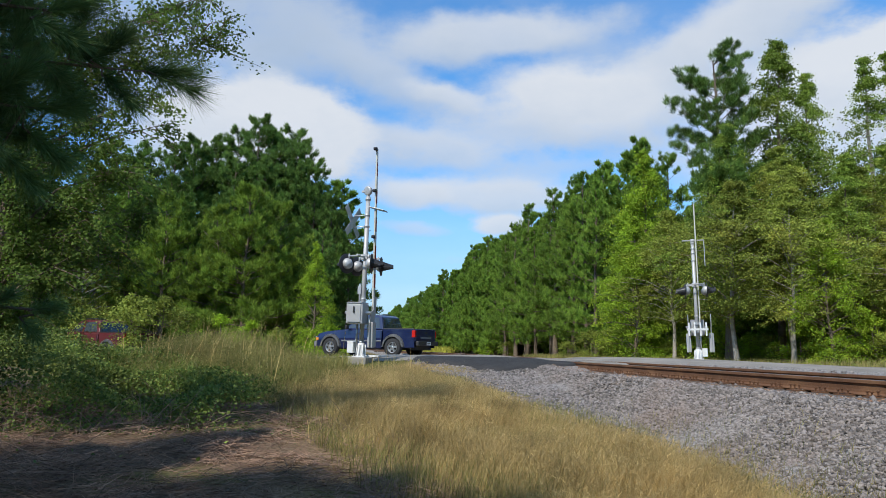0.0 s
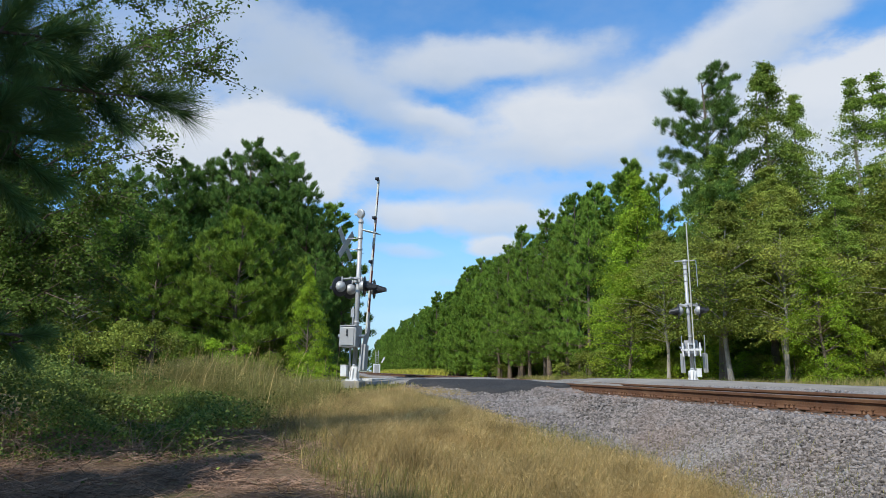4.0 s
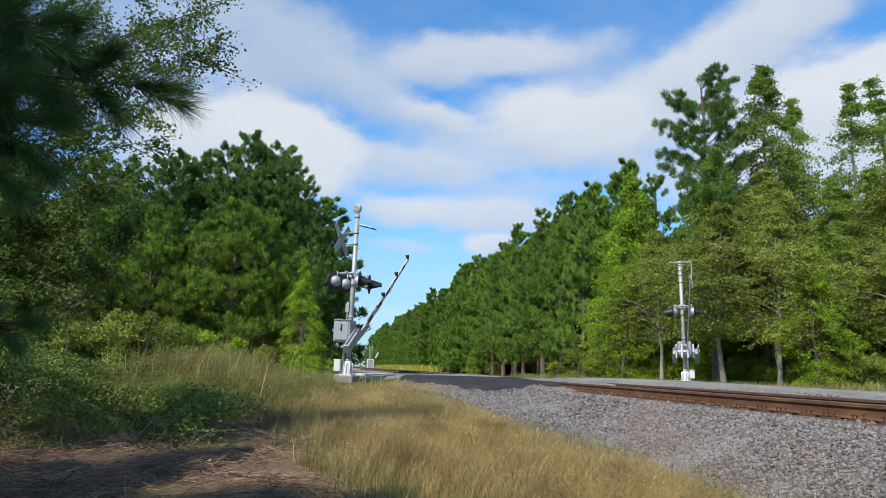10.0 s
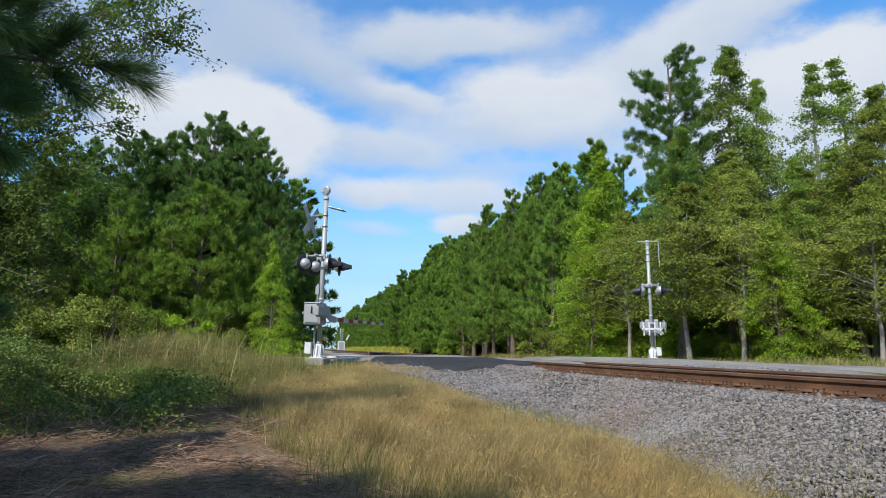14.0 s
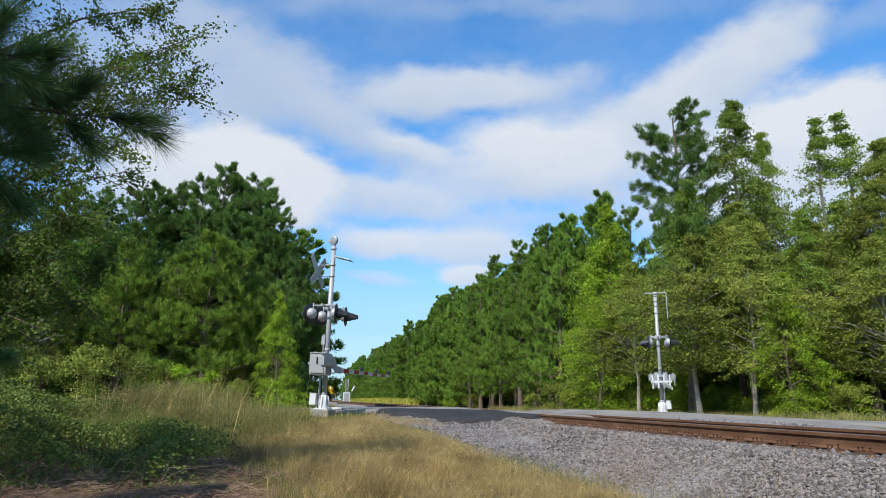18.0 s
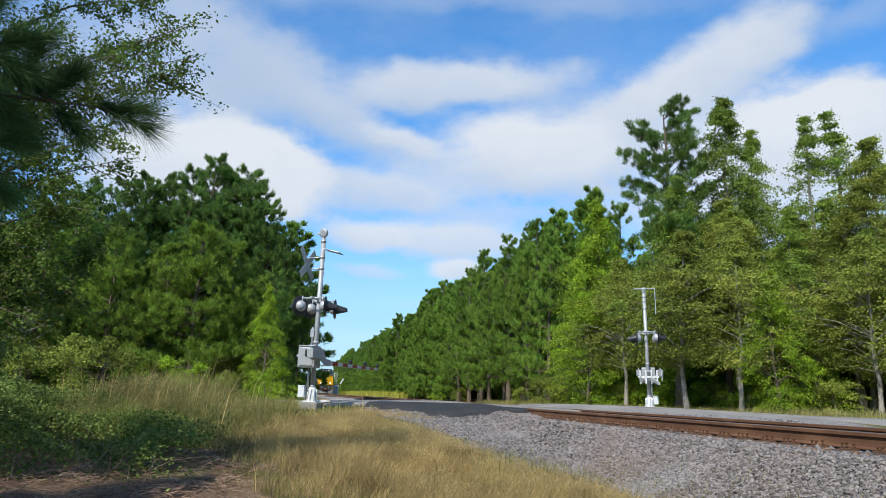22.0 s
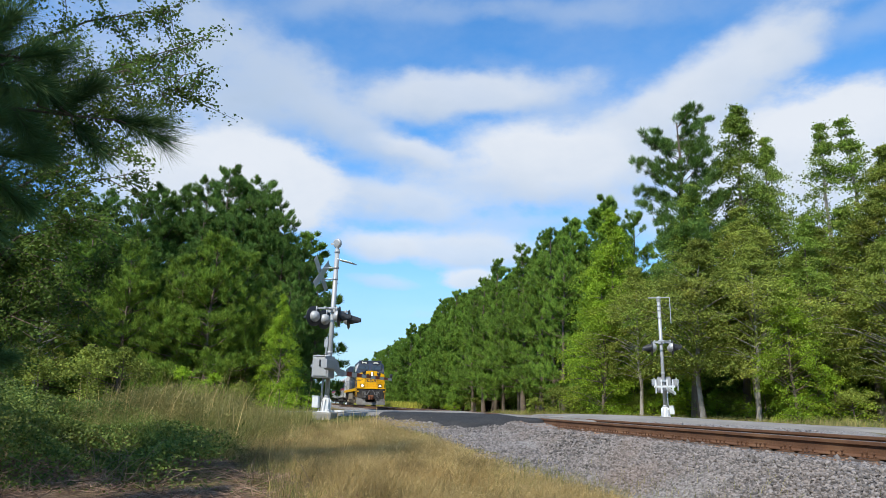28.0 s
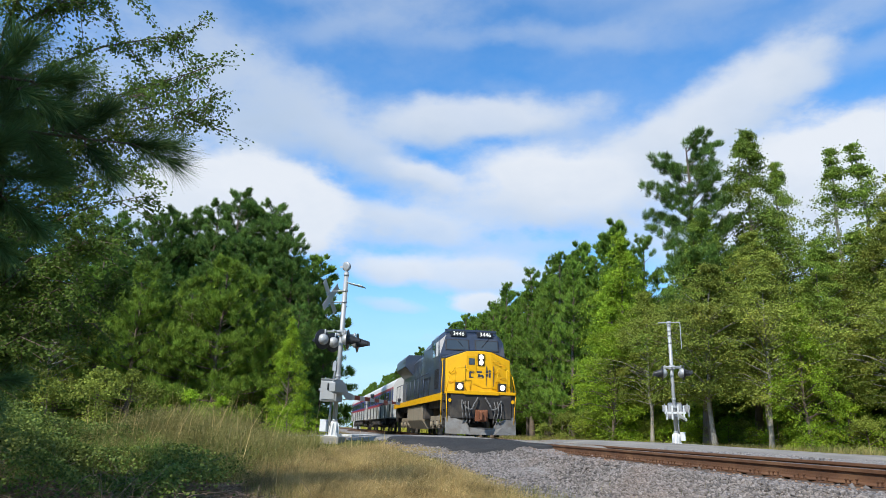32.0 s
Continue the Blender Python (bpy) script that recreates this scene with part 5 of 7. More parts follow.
# ---------------------------------------------------------------- road vehicles
def pickup(m, paint, label, stretch=1.0, tall=1.0, wide=1.0):
    """A pickup with an extended cab; x ahead, z up from the road. The wheels are parts that turn."""
    car = thing("pickup_truck", m, label, "truck", "vehicles on the road")
    W = 0.84 * wide
    k = stretch

    def sect(bm, stations):
        """stations: (x, half width low, half width high, z low, z high); lofted."""
        rings = []
        for x, a, b, z0, z1 in stations:
            zm = z0 + (z1 - z0) * 0.55
            rings.append([bm.verts.new(v) for v in ((x, -a, z0), (x, a, z0), (x, max(a, b) + 0.015, zm), (x, b, z1), (x, -b, z1), (x, -max(a, b) - 0.015, zm))])
        for p, q in zip(rings, rings[1:]):
            for i in range(6):
                bm.faces.new((p[i], p[(i + 1) % 6], q[(i + 1) % 6], q[i]))
        bm.faces.new(rings[0][::-1])
        bm.faces.new(rings[-1])

    t = tall
    # front body: nose, hood, cowl, down to the back of the cab
    bm = new_bm()
    sect(bm, ((2.42 * k, W - 0.12, W - 0.2, 0.42, 0.74 * t), (2.3 * k, W - 0.03, W - 0.1, 0.38, 0.84 * t), (1.9 * k, W, W - 0.06, 0.34, 0.93 * t), (1.1 * k, W, W - 0.05, 0.3, 1.0 * t),
              (0.9 * k, W, W - 0.03, 0.3, 1.01 * t), (-1.0 * k, W, W - 0.03, 0.3, 1.0 * t)))
    body = part("body", bm, paint, car, "", 0.03)
    # cab with raked screen
    bm = new_bm()
    lo, hi = W - 0.05, W - 0.2
    pts = ((0.95, 1.0), (0.26, 1.5), (0.08, 1.56), (-0.72, 1.56), (-0.88, 1.49), (-1.02, 1.0))
    ring_lo = [[bm.verts.new((x * k, s * (lo if z < 1.1 else hi), z * t)) for x, z in pts] for s in (-1, 1)]
    n = len(pts)
    for i in range(n):
        j = (i + 1) % n
        bm.faces.new((ring_lo[0][i], ring_lo[0][j], ring_lo[1][j], ring_lo[1][i]))
    bm.faces.new(ring_lo[0])
    bm.faces.new(ring_lo[1][::-1])
    cab = part("cab", bm, paint, car, "", 0.035)
    # glass, set just proud of the cab
    for s in (-1, 1):
        for a in (((0.72, 1.06), (0.26, 1.42), (0.02, 1.46), (0.02, 1.06)), ((-0.1, 1.06), (-0.1, 1.46), (-0.74, 1.46), (-0.86, 1.06))):
            bm = new_bm()
            vs = []
            for out in (0.0, 0.006):
                vs.append([bm.verts.new((x * k, s * (lo + (hi - lo) * (z - 1.0) / 0.5 + 0.004 + out), z * t)) for x, z in a])
            bm.faces.new(vs[1])
            for i in range(4):
                bm.faces.new((vs[0][i], vs[0][(i + 1) % 4], vs[1][(i + 1) % 4], vs[1][i]))
            part("side_window", bm, M["carglass"], cab, "dark side window")
    for a, nm in ((((0.89, 1.05), (0.31, 1.47)), "windscreen"), (((-0.905, 1.45), (-1.01, 1.06)), "rear_window")):
        bm = new_bm()
        (x0, z0), (x1, z1) = a
        off = 0.012 if nm == "windscreen" else -0.012
        w0, w1 = (lo - 0.08, hi - 0.06) if nm == "windscreen" else (hi - 0.06, lo - 0.08)
        a4 = [bm.verts.new(v) for v in ((x0 * k + off, -w0, z0 * t), (x0 * k + off, w0, z0 * t), (x1 * k + off, w1, z1 * t), (x1 * k + off, -w1, z1 * t))]
        b4 = [bm.verts.new(v.co - Vector((off, 0, 0))) for v in a4]
        bm.faces.new(a4)
        for i in range(4):
            bm.faces.new((a4[i], a4[(i + 1) % 4], b4[(i + 1) % 4], b4[i]))
        part(nm, bm, M["carglass"], cab, "dark glass")
    # bed with walls, floor, rails and tailgate
    bm = new_bm()
    for s in (-1, 1):
        bm_box(bm, -2.55 * k, -1.06 * k, s * W - 0.05 if s > 0 else -W, W if s > 0 else -W + 0.05, 0.34, 1.02 * t)
    bm_box(bm, -2.5 * k, -1.06 * k, -W + 0.05, W - 0.05, 0.55, 0.6)
    bm_box(bm, -1.12 * k, -1.06 * k, -W + 0.05, W - 0.05, 0.6, 1.02 * t)
    bed = part("cargo_bed", bm, paint, car, "", 0.012)
    for s in (-1, 1):
        bm = new_bm()
        y0, y1 = sorted((s * (W - 0.07), s * (W + 0.008)))
        bm_box(bm, -2.55 * k, -1.06 * k, y0, y1, 1.02 * t, 1.05 * t)
        part("bed_rail_cap", bm, M["plastic"], bed, "black bed rail cap", 0.008)
    bm = new_bm()
    bm_box(bm, -2.6 * k, -2.555 * k, -W + 0.04, W - 0.04, 0.58, 1.03 * t)
    gate = part("tailgate", bm, paint, car, "", 0.015)
    bm = new_bm()
    bm_box(bm, -2.615 * k, -2.6 * k, -0.11, 0.11, 0.86 * t, 0.94 * t)
    part("tailgate_handle", bm, M["plastic"], gate, "black tailgate handle", 0.006)
    bm = new_bm()
    bm_box(bm, -2.612 * k, -2.6 * k, -0.42, 0.42, 0.68 * t, 0.74 * t)
    part("tailgate_badge", bm, M["greyplastic"], gate, "plain badge strip")
    for s in (-1, 1):
        bm = new_bm()
        y0, y1 = sorted((s * (W - 0.1), s * (W + 0.012)))
        bm_box(bm, -2.6 * k, -2.44 * k, y0, y1, 0.72 * t, 0.98 * t)
        part("tail_lamp", bm, M["taillamp"], car, "red tail lamp", 0.015)
        bm = new_bm()
        y0, y1 = sorted((s * (W - 0.4), s * (W - 0.08)))
        bm_box(bm, 2.38 * k, 2.44 * k, y0, y1, 0.6 * t, 0.74 * t)
        part("headlamp", bm, M["chrome"], car, "clear headlamp", 0.015)
        bm = new_bm()
        y0, y1 = sorted((s * (W - 0.12), s * (W + 0.005)))
        bm_box(bm, 2.22 * k, 2.36 * k, y0, y1, 0.6 * t, 0.7 * t)
        part("turn_lamp", bm, M["amber"], car, "amber turn lamp", 0.01)
        # mirror
        bm = new_bm()
        y0, y1 = sorted((s * (W + 0.04), s * (W + 0.2)))
        bm_box(bm, 0.62 * k, 0.72 * k, y0, y1, 1.02 * t, 1.16 * t)
        y0, y1 = sorted((s * (W - 0.04), s * (W + 0.06)))
        bm_box(bm, 0.65 * k, 0.69 * k, y0, y1, 1.04 * t, 1.08 * t)
        part("door_mirror", bm, M["plastic"], car, "black door mirror", 0.02)
        # door shut lines, handle, side moulding
        for x in (0.84, -0.04, -0.96):
            bm = new_bm()
            y0, y1 = sorted((s * (W + 0.006), s * (W + 0.017)))
            bm_box(bm, x * k - 0.006, x * k + 0.006, y0, y1, 0.4, 0.98 * t)
            part("door_seam", bm, M["plastic"], body, "dark door seam")
        bm = new_bm()
        y0, y1 = sorted((s * (W + 0.012), s * (W + 0.035)))
        bm_box(bm, 0.02 * k, 0.16 * k, y0, y1, 0.84 * t, 0.88 * t)
        part("door_handle", bm, M["plastic"], body, "black door handle", 0.006)
        bm = new_bm()
        bm_box(bm, -0.98 * k, 1.0 * k, y0 - 0.004, y1 - 0.004, 0.56, 0.61)
        part("side_moulding", bm, M["greyplastic"], body, "grey side moulding", 0.008)
        # wheel arch flares
        for x in (1.56, -1.56):
            bm = new_bm()
            prev = None
            for i in range(11):
                a = math.pi * i / 10
                ring = [bm.verts.new((x * k + math.cos(a) * r, s * (W + o), 0.36 + math.sin(a) * r)) for r, o in ((0.375, 0.0), (0.38, 0.085), (0.455, 0.075), (0.485, 0.0))]
                if prev:
                    for j in range(3):
                        bm.faces.new((prev[j], prev[j + 1], ring[j + 1], ring[j]))
                prev = ring
            bmesh.ops.solidify(bm, geom=list(bm.faces), thickness=0.01)
            part("arch_flare", bm, M["greyplastic"], body, "grey wheel arch flare")
            bm = new_bm()
            y0, y1 = sorted((s * (W - 0.02), s * (W + 0.024)))
            bm_disc_turn(bm, ((0.0, 0.0), (0.0, 0.376), (0.044, 0.376), (0.044, 0.0)), (x * k, y0, 0.36), (0, 1, 0), 22)
            part("wheel_well", bm, M["black"], body, "dark wheel well")
    # bumpers, grille, plate, running gear
    bm = new_bm()
    bm_box(bm, 2.36 * k, 2.5 * k, -W + 0.06, W - 0.06, 0.36, 0.56)
    part("front_bumper", bm, M["greyplastic"], car, "grey front bumper", 0.03)
    bm = new_bm()
    bm_box(bm, 2.4 * k, 2.44 * k, -0.42, 0.42, 0.6 * t, 0.74 * t)
    part("grille", bm, M["plastic"], car, "black grille", 0.01)
    bm = new_bm()
    bm_box(bm, -2.74 * k, -2.6 * k, -W + 0.04, W - 0.04, 0.42, 0.58)
    bump = part("rear_bumper", bm, M["plastic"], car, "black rear bumper", 0.02)
    bm = new_bm()
    bm_box(bm, -2.75 * k, -2.742 * k, -0.16, 0.16, 0.44, 0.56)
    plate = part("plate", bm, M["whitepaint"], bump, "plain white plate")
    bm = new_bm()
    bm_box(bm, -2.754 * k, -2.749 * k, -0.12, 0.12, 0.48, 0.53)
    part("plate_bar", bm, M["greyplastic"], bump, "grey bar on the plate")
    bm = new_bm()
    bm_box(bm, -2.5 * k, 2.2 * k, -0.5, 0.5, 0.26, 0.42)
    for x in (1.56, -1.56):
        bm_tube(bm, (x * k, -0.66, 0.34), (x * k, 0.66, 0.34), 0.05, n=8)
    bm_tube(bm, (-0.4, -0.45, 0.3), (-2.3, -0.45, 0.3), 0.05, n=8)
    part("chassis", bm, M["black"], car, "black chassis")
    wheels = []
    for x in (1.56, -1.56):
        for s in (-1, 1):
            w = new("wheel")
            w.parent = car
            w.matrix_basis = pose(x * k, s * (W - 0.03), 0.345)
            bm = new_bm()
            bm_disc_turn(bm, ((-0.1, 0.2), (-0.105, 0.3), (-0.085, 0.335), (0.0, 0.345), (0.085, 0.335), (0.105, 0.3), (0.1, 0.2)), (0, 0, 0), (0, 1, 0), 28)
            part("tyre", bm, M["rubber"], w, "black tyre")
            bm = new_bm()
            f = s * 0.085
            bm_disc_turn(bm, ((-0.09, 0.205), (f * 0.4, 0.2), (f * 0.4, 0.0)), (0, 0, 0), (0, 1, 0), 24)
            bm_disc_turn(bm, ((f * 0.7, 0.205), (f * 1.1, 0.21), (f * 1.1, 0.18), (f * 0.7, 0.17)), (0, 0, 0), (0, 1, 0), 24)
            for i in range(5):
                a = 2 * math.pi * i / 5
                mm = pose(0, 0, 0, 0, math.degrees(a), 0)
                y0, y1 = sorted((f * 0.45, f * 1.05))
                bm_box(bm, 0.0, 0.185, y0, y1, -0.035, 0.035, mm)
            bm_disc_turn(bm, ((f * 0.4, 0.06), (f * 1.15, 0.055), (f * 1.15, 0.0)), (0, 0, 0), (0, 1, 0), 12)
            part("rim", bm, M["alloy"], w, "five-spoke alloy rim")
            wheels.append(w)
    # roof bars
    bm = new_bm()
    for y in (-hi + 0.06, hi - 0.06):
        bm_tube(bm, (0.1 * k, y, 1.61 * t), (-0.7 * k, y, 1.61 * t), 0.014, n=6)
        for x in (0.1, -0.7):
            bm_tube(bm, (x * k, y, 1.54 * t), (x * k, y, 1.61 * t), 0.014, n=6)
    for x in (0.0, -0.58):
        bm_tube(bm, (x * k, -hi + 0.06, 1.61 * t), (x * k, hi - 0.06, 1.61 * t), 0.012, n=6)
    part("roof_bars", bm, M["plastic"], car, "black roof bars")
    return car, wheels


LANE_AT, LANE_DIR = Vector((0.67, 28.98)), Vector((-0.83, 0.558))
LANE_TURN = math.degrees(math.atan2(LANE_DIR.y, LANE_DIR.x))
ROAD_TURN = math.degrees(math.atan2(ROAD_DIR.y, ROAD_DIR.x))


def on_lane(s):
    p = LANE_AT + LANE_DIR * min(s, 16.0) + ROAD_DIR * max(0.0, s - 16.0)
    w = (p - ROAD_AT).dot(ROAD_DIR)
    off = (p - ROAD_AT).dot(ROAD_SIDE)
    z = float(road_level(w, off)) + 0.035 - 0.055 * min(1.0, abs(off) / ROAD_HALF)
    return pose(p.x, p.y, z, 0, 0, LANE_TURN + (ROAD_TURN - LANE_TURN) * float(smooth(14.0, 20.0, s)))


TRUCK, TRUCK_WHEELS = pickup(on_lane(0), M["bluecar"], "dark blue extended-cab pickup with grey arch flares and alloy wheels", 0.89)
CAR, CAR_WHEELS = pickup(on_lane(14), M["redcar"], "maroon pickup with red tail lamps driving away", 1.14, 1.12, 1.16)


# ---------------------------------------------------------------- the train
def bogie(parent, cx, axles, side_mat, r=0.53, half=0.99):
    """A truck frame with its wheelsets; returns the wheelsets, which turn."""
    fr = new("bogie")
    fr.parent = parent
    fr.matrix_basis = pose(cx, 0, 0)
    span = max(abs(a) for a in axles)
    for s in (-1, 1):
        bm = new_bm()
        y0, y1 = sorted((s * (half + 0.03), s * (half + 0.2)))
        bm_box(bm, -span - 0.55, span + 0.55, y0, y1, 0.72, 0.95)
        for a in axles:
            bm_box(bm, a - 0.24, a + 0.24, y0, y1 + (0.06 if s > 0 else 0), 0.34, 0.74)
        for a, b in zip(sorted(axles), sorted(axles)[1:]):
            bm_box(bm, (a + b) / 2 - 0.3, (a + b) / 2 + 0.3, y0, y1, 0.52, 0.74)
        side = part("side_frame", bm, side_mat, fr, "dusty bogie side frame", 0.03)
        for a in axles:
            bm = new_bm()
            y = s * (half + 0.2)
            bm_disc_turn(bm, ((0.0, 0.0), (0.0, 0.17), (0.09, 0.15), (0.11, 0.0)), (a, y, r), (0, s, 0), 14)
            part("axle_box", bm, side_mat, side, "axle box")
            for d in (-0.34, 0.34):
                bm = new_bm()
                for i in range(4):
                    bm_tube(bm, (a + d, s * (half + 0.14), 0.42 + 0.08 * i), (a + d, s * (half + 0.14), 0.47 + 0.08 * i), 0.075, n=10)
                part("spring", bm, M["underframe"], side, "coil spring")
    sets = []
    for a in axles:
        w = new("wheelset")
        w.parent = parent
        w.matrix_basis = pose(cx + a, 0, r)
        bm = new_bm()
        for s in (-1, 1):
            y = s * 0.75
            bm_disc_turn(bm, ((-0.075, 0.0), (-0.075, r + 0.02), (-0.055, r + 0.024), (-0.05, r), (0.065, r - 0.004), (0.065, r - 0.07), (0.03, r - 0.08), (0.03, 0.16), (0.08, 0.12), (0.08, 0.0)),
                         (0, y, 0), (0, s, 0), 30)
            for i in range(3):
                bm_box(bm, 0.2, 0.26, y + s * 0.031 - 0.006, y + s * 0.031 + 0.006, -0.04, 0.04, pose(0, 0, 0, 0, 120 * i, 0))
        bm_tube(bm, (0, -0.75, 0), (0, 0.75, 0), 0.09, n=10)
        part("wheel_pair", bm, M["plough"], w, "steel wheels on their axle")
        sets.append(w)
    return sets


def locomotive():
    """x ahead from the front plate, z up from the rail head."""
    loco = thing("diesel_locomotive", pose(7.15, 60, 0, 0, 0, -90), "yellow-nosed dark blue diesel freight locomotive with lit headlamps", "locomotive")
    # underframe and yellow sill
    bm = new_bm()
    bm_box(bm, -21.4, -0.35, -1.2, 1.2, 1.2, 1.6)
    part("underframe", bm, M["underframe"], loco, "dusty black underframe", 0.02)
    bm = new_bm()
    bm_box(bm, -21.4, -0.9, -1.52, 1.52, 1.6, 1.66)
    part("walkway", bm, M["navy"], loco, "dark walkway deck")
    for s in (-1, 1):
        bm = new_bm()
        y0, y1 = sorted((s * 1.5, s * 1.54))
        bm_box(bm, -21.4, -0.9, y0, y1, 1.42, 1.68)
        part("side_sill", bm, M["yellow"], loco, "yellow side sill", 0.006)
    # nose: full width, its top falls to both sides and its front bows out
    bm = new_bm()
    front = [(-1.42, 1.72, -0.62), (-0.55, 1.72, -0.42), (0.55, 1.72, -0.42), (1.42, 1.72, -0.62),
             (1.42, 3.02, -0.78), (0.55, 3.32, -0.62), (0.0, 3.36, -0.6), (-0.55, 3.32, -0.62), (-1.42, 3.02, -0.78)]
    f = [bm.verts.new((x, y, z)) for y, z, x in front]
    b = [bm.verts.new((-2.2, y, z + (0.1 if z > 2 else 0))) for y, z, x in front]
    n = len(front)
    for i in range(n):
        bm.faces.new((f[i], f[(i + 1) % n], b[(i + 1) % n], b[i]))
    bm.faces.new((f[0], f[1], f[7], f[8]))
    bm.faces.new((f[1], f[2], f[5], f[6], f[7]))
    bm.faces.new((f[2], f[3], f[4], f[5]))
    bm.faces.new(b)
    nose = part("nose", bm, M["yellow"], loco, "bright yellow nose", 0.03)
    # dark roof edge over the nose
    bm = new_bm()
    for s in (-1, 1):
        a = [bm.verts.new(v) for v in ((-0.8, s * 1.44, 3.03), (-0.62, s * 0.55, 3.335), (-0.6, 0, 3.375), (-2.2, 0, 3.5), (-2.2, s * 1.44, 3.15))]
        b = [bm.verts.new(v.co + Vector((0, 0, 0.03))) for v in a]
        bm.faces.new(a)
        bm.faces.new(b)
        for i in range(5):
            bm.faces.new((a[i], a[(i + 1) % 5], b[(i + 1) % 5], b[i]))
    part("nose_top", bm, M["navy"], nose, "dark blue nose top")
    for s in (-1, 1):
        bm = new_bm()
        y0, y1 = sorted((s * 1.425, s * 1.44))
        bm_box(bm, -2.2, -0.95, y0, y1, 1.72, 3.0)
        part("nose_side", bm, M["navy"], nose, "dark blue nose side")
    # nose door with window, headlamps, rungs, emblem shapes
    bm = new_bm()
    bm_box(bm, -0.56, -0.515, -0.56, -0.12, 1.82, 3.14)
    door = part("nose_door", bm, M["yellow"], nose, "yellow nose door", 0.01)
    bm = new_bm()
    bm_box(bm, -0.53, -0.505, -0.46, -0.2, 2.78, 3.04)
    part("door_window", bm, M["carglass"], door, "small dark door window", 0.012)
    bm = new_bm()
    bm_box(bm, -0.62, -0.5, 0.0 - 0.06, 0.22, 2.76, 3.22)
    hl = part("headlamp_housing", bm, M["black"], nose, "black headlamp housing", 0.015)
    for z in (3.1, 2.88):
        bm = new_bm()
        bm_disc_turn(bm, ((0.0, 0.0), (0.0, 0.095), (0.02, 0.085), (0.03, 0.0)), (-0.5, 0.08, z), (1, 0, 0), 16)
        part("headlamp", bm, M["headlamp"], hl, "lit headlamp")
    for y0, z0, w, h in ((-0.34, 2.28, 0.13, 0.05), (-0.41, 2.35, 0.05, 0.18), (-0.34, 2.5, 0.13, 0.05), (0.0, 2.5, 0.17, 0.06), (-0.02, 2.4, 0.06, 0.14), (0.06, 2.36, 0.17, 0.05), (0.16, 2.28, 0.06, 0.1), (0.0, 2.25, 0.17, 0.05),
                         (0.33, 2.38, 0.07, 0.3), (0.45, 2.38, 0.07, 0.3), (-0.36, 2.08, 0.06, 0.06), (-0.2, 2.08, 0.06, 0.06)):
        bm = new_bm()
        bm_box(bm, -0.5, -0.488, y0 - w * 0.66, y0 + w * 0.66, z0 - h * 0.7, z0 + h * 0.7)
        part("emblem_shape", bm, M["navy"], nose, "plain dark blue emblem shape")
    for y, zs in ((0.75, (2.95, 2.5, 2.15)), (1.05, (2.8, 2.3, 1.95)), (-1.15, (2.5, 2.1))):
        for z in zs:
            bm = new_bm()
            xx = -0.5 - abs(y) * 0.14
            bm_path(bm, [(xx, y - 0.14, z), (xx + 0.1, y - 0.13, z), (xx + 0.1, y + 0.13, z), (xx - 0.02, y + 0.14, z)], 0.014, 6)
            part("grab_iron", bm, M["yellow"], nose, "yellow grab iron")
    for y in (-0.62, 0.3, 0.62):
        bm = new_bm()
        xx = -0.44 - abs(y) * 0.05
        bm_box(bm, xx - 0.05, xx + 0.006, y - 0.008, y + 0.008, 1.76, 2.75)
        part("panel_seam", bm, M["navy"], nose, "dark panel seam")
    # cab
    bm = new_bm()
    side = [(-2.05, 1.66), (-2.05, 3.3), (-2.35, 4.28), (-2.7, 4.5), (-4.7, 4.5), (-4.7, 1.66)]
    rings = []
    for y, dz in ((-1.5, -0.32), (-1.2, 0.0), (0.0, 0.05), (1.2, 0.0), (1.5, -0.32)):
        rings.append([bm.verts.new((x, y, z + (dz if z > 4 else 0))) for x, z in side])
    k = len(side)
    for p, q in zip(rings, rings[1:]):
        for i in range(k):
            bm.faces.new((p[i], p[(i + 1) % k], q[(i + 1) % k], q[i]))
    bm.faces.new(rings[0][::-1])
    bm.faces.new(rings[-1])
    cab = part("cab", bm, M["navy"], loco, "dark blue cab", 0.02)
    slope = math.degrees(math.atan2(0.3, 0.98))
    for s in (-1, 1):
        mm = pose(-2.2, s * 0.68, 3.78, 0, -slope, 0)
        bm = new_bm()
        bm_box(bm, -0.02, 0.035, -0.55, 0.55, -0.3, 0.3, mm)
        fr = part("windscreen_frame", bm, M["plastic"], cab, "black windscreen frame", 0.012)
        bm = new_bm()
        bm_box(bm, 0.0, 0.042, -0.49, 0.49, -0.245, 0.245, mm)
        part("windscreen", bm, M["carglass"], fr, "dark windscreen reflecting the sky")
        bm = new_bm()
        bm_tube(bm, mm @ Vector((0.06, 0.1 * s, 0.36)), mm @ Vector((0.06, -0.25 * s, -0.1)), 0.012, n=6)
        part("wiper", bm, M["black"], fr, "black wiper")
        # number boards on the brow
        bm = new_bm()
        bm_box(bm, -2.62, -2.27, s * 0.62 - 0.36, s * 0.62 + 0.36, 4.22, 4.5)
        board = part("number_board", bm, M["black"], cab, "black number board", 0.015)
        letters("board_number", "3446", 0.27, Matrix(((0, 0, 1, -2.262), (1, 0, 0, s * 0.62), (0, 1, 0, 4.36), (0, 0, 0, 1))), M["numbers"], board, 0.004)
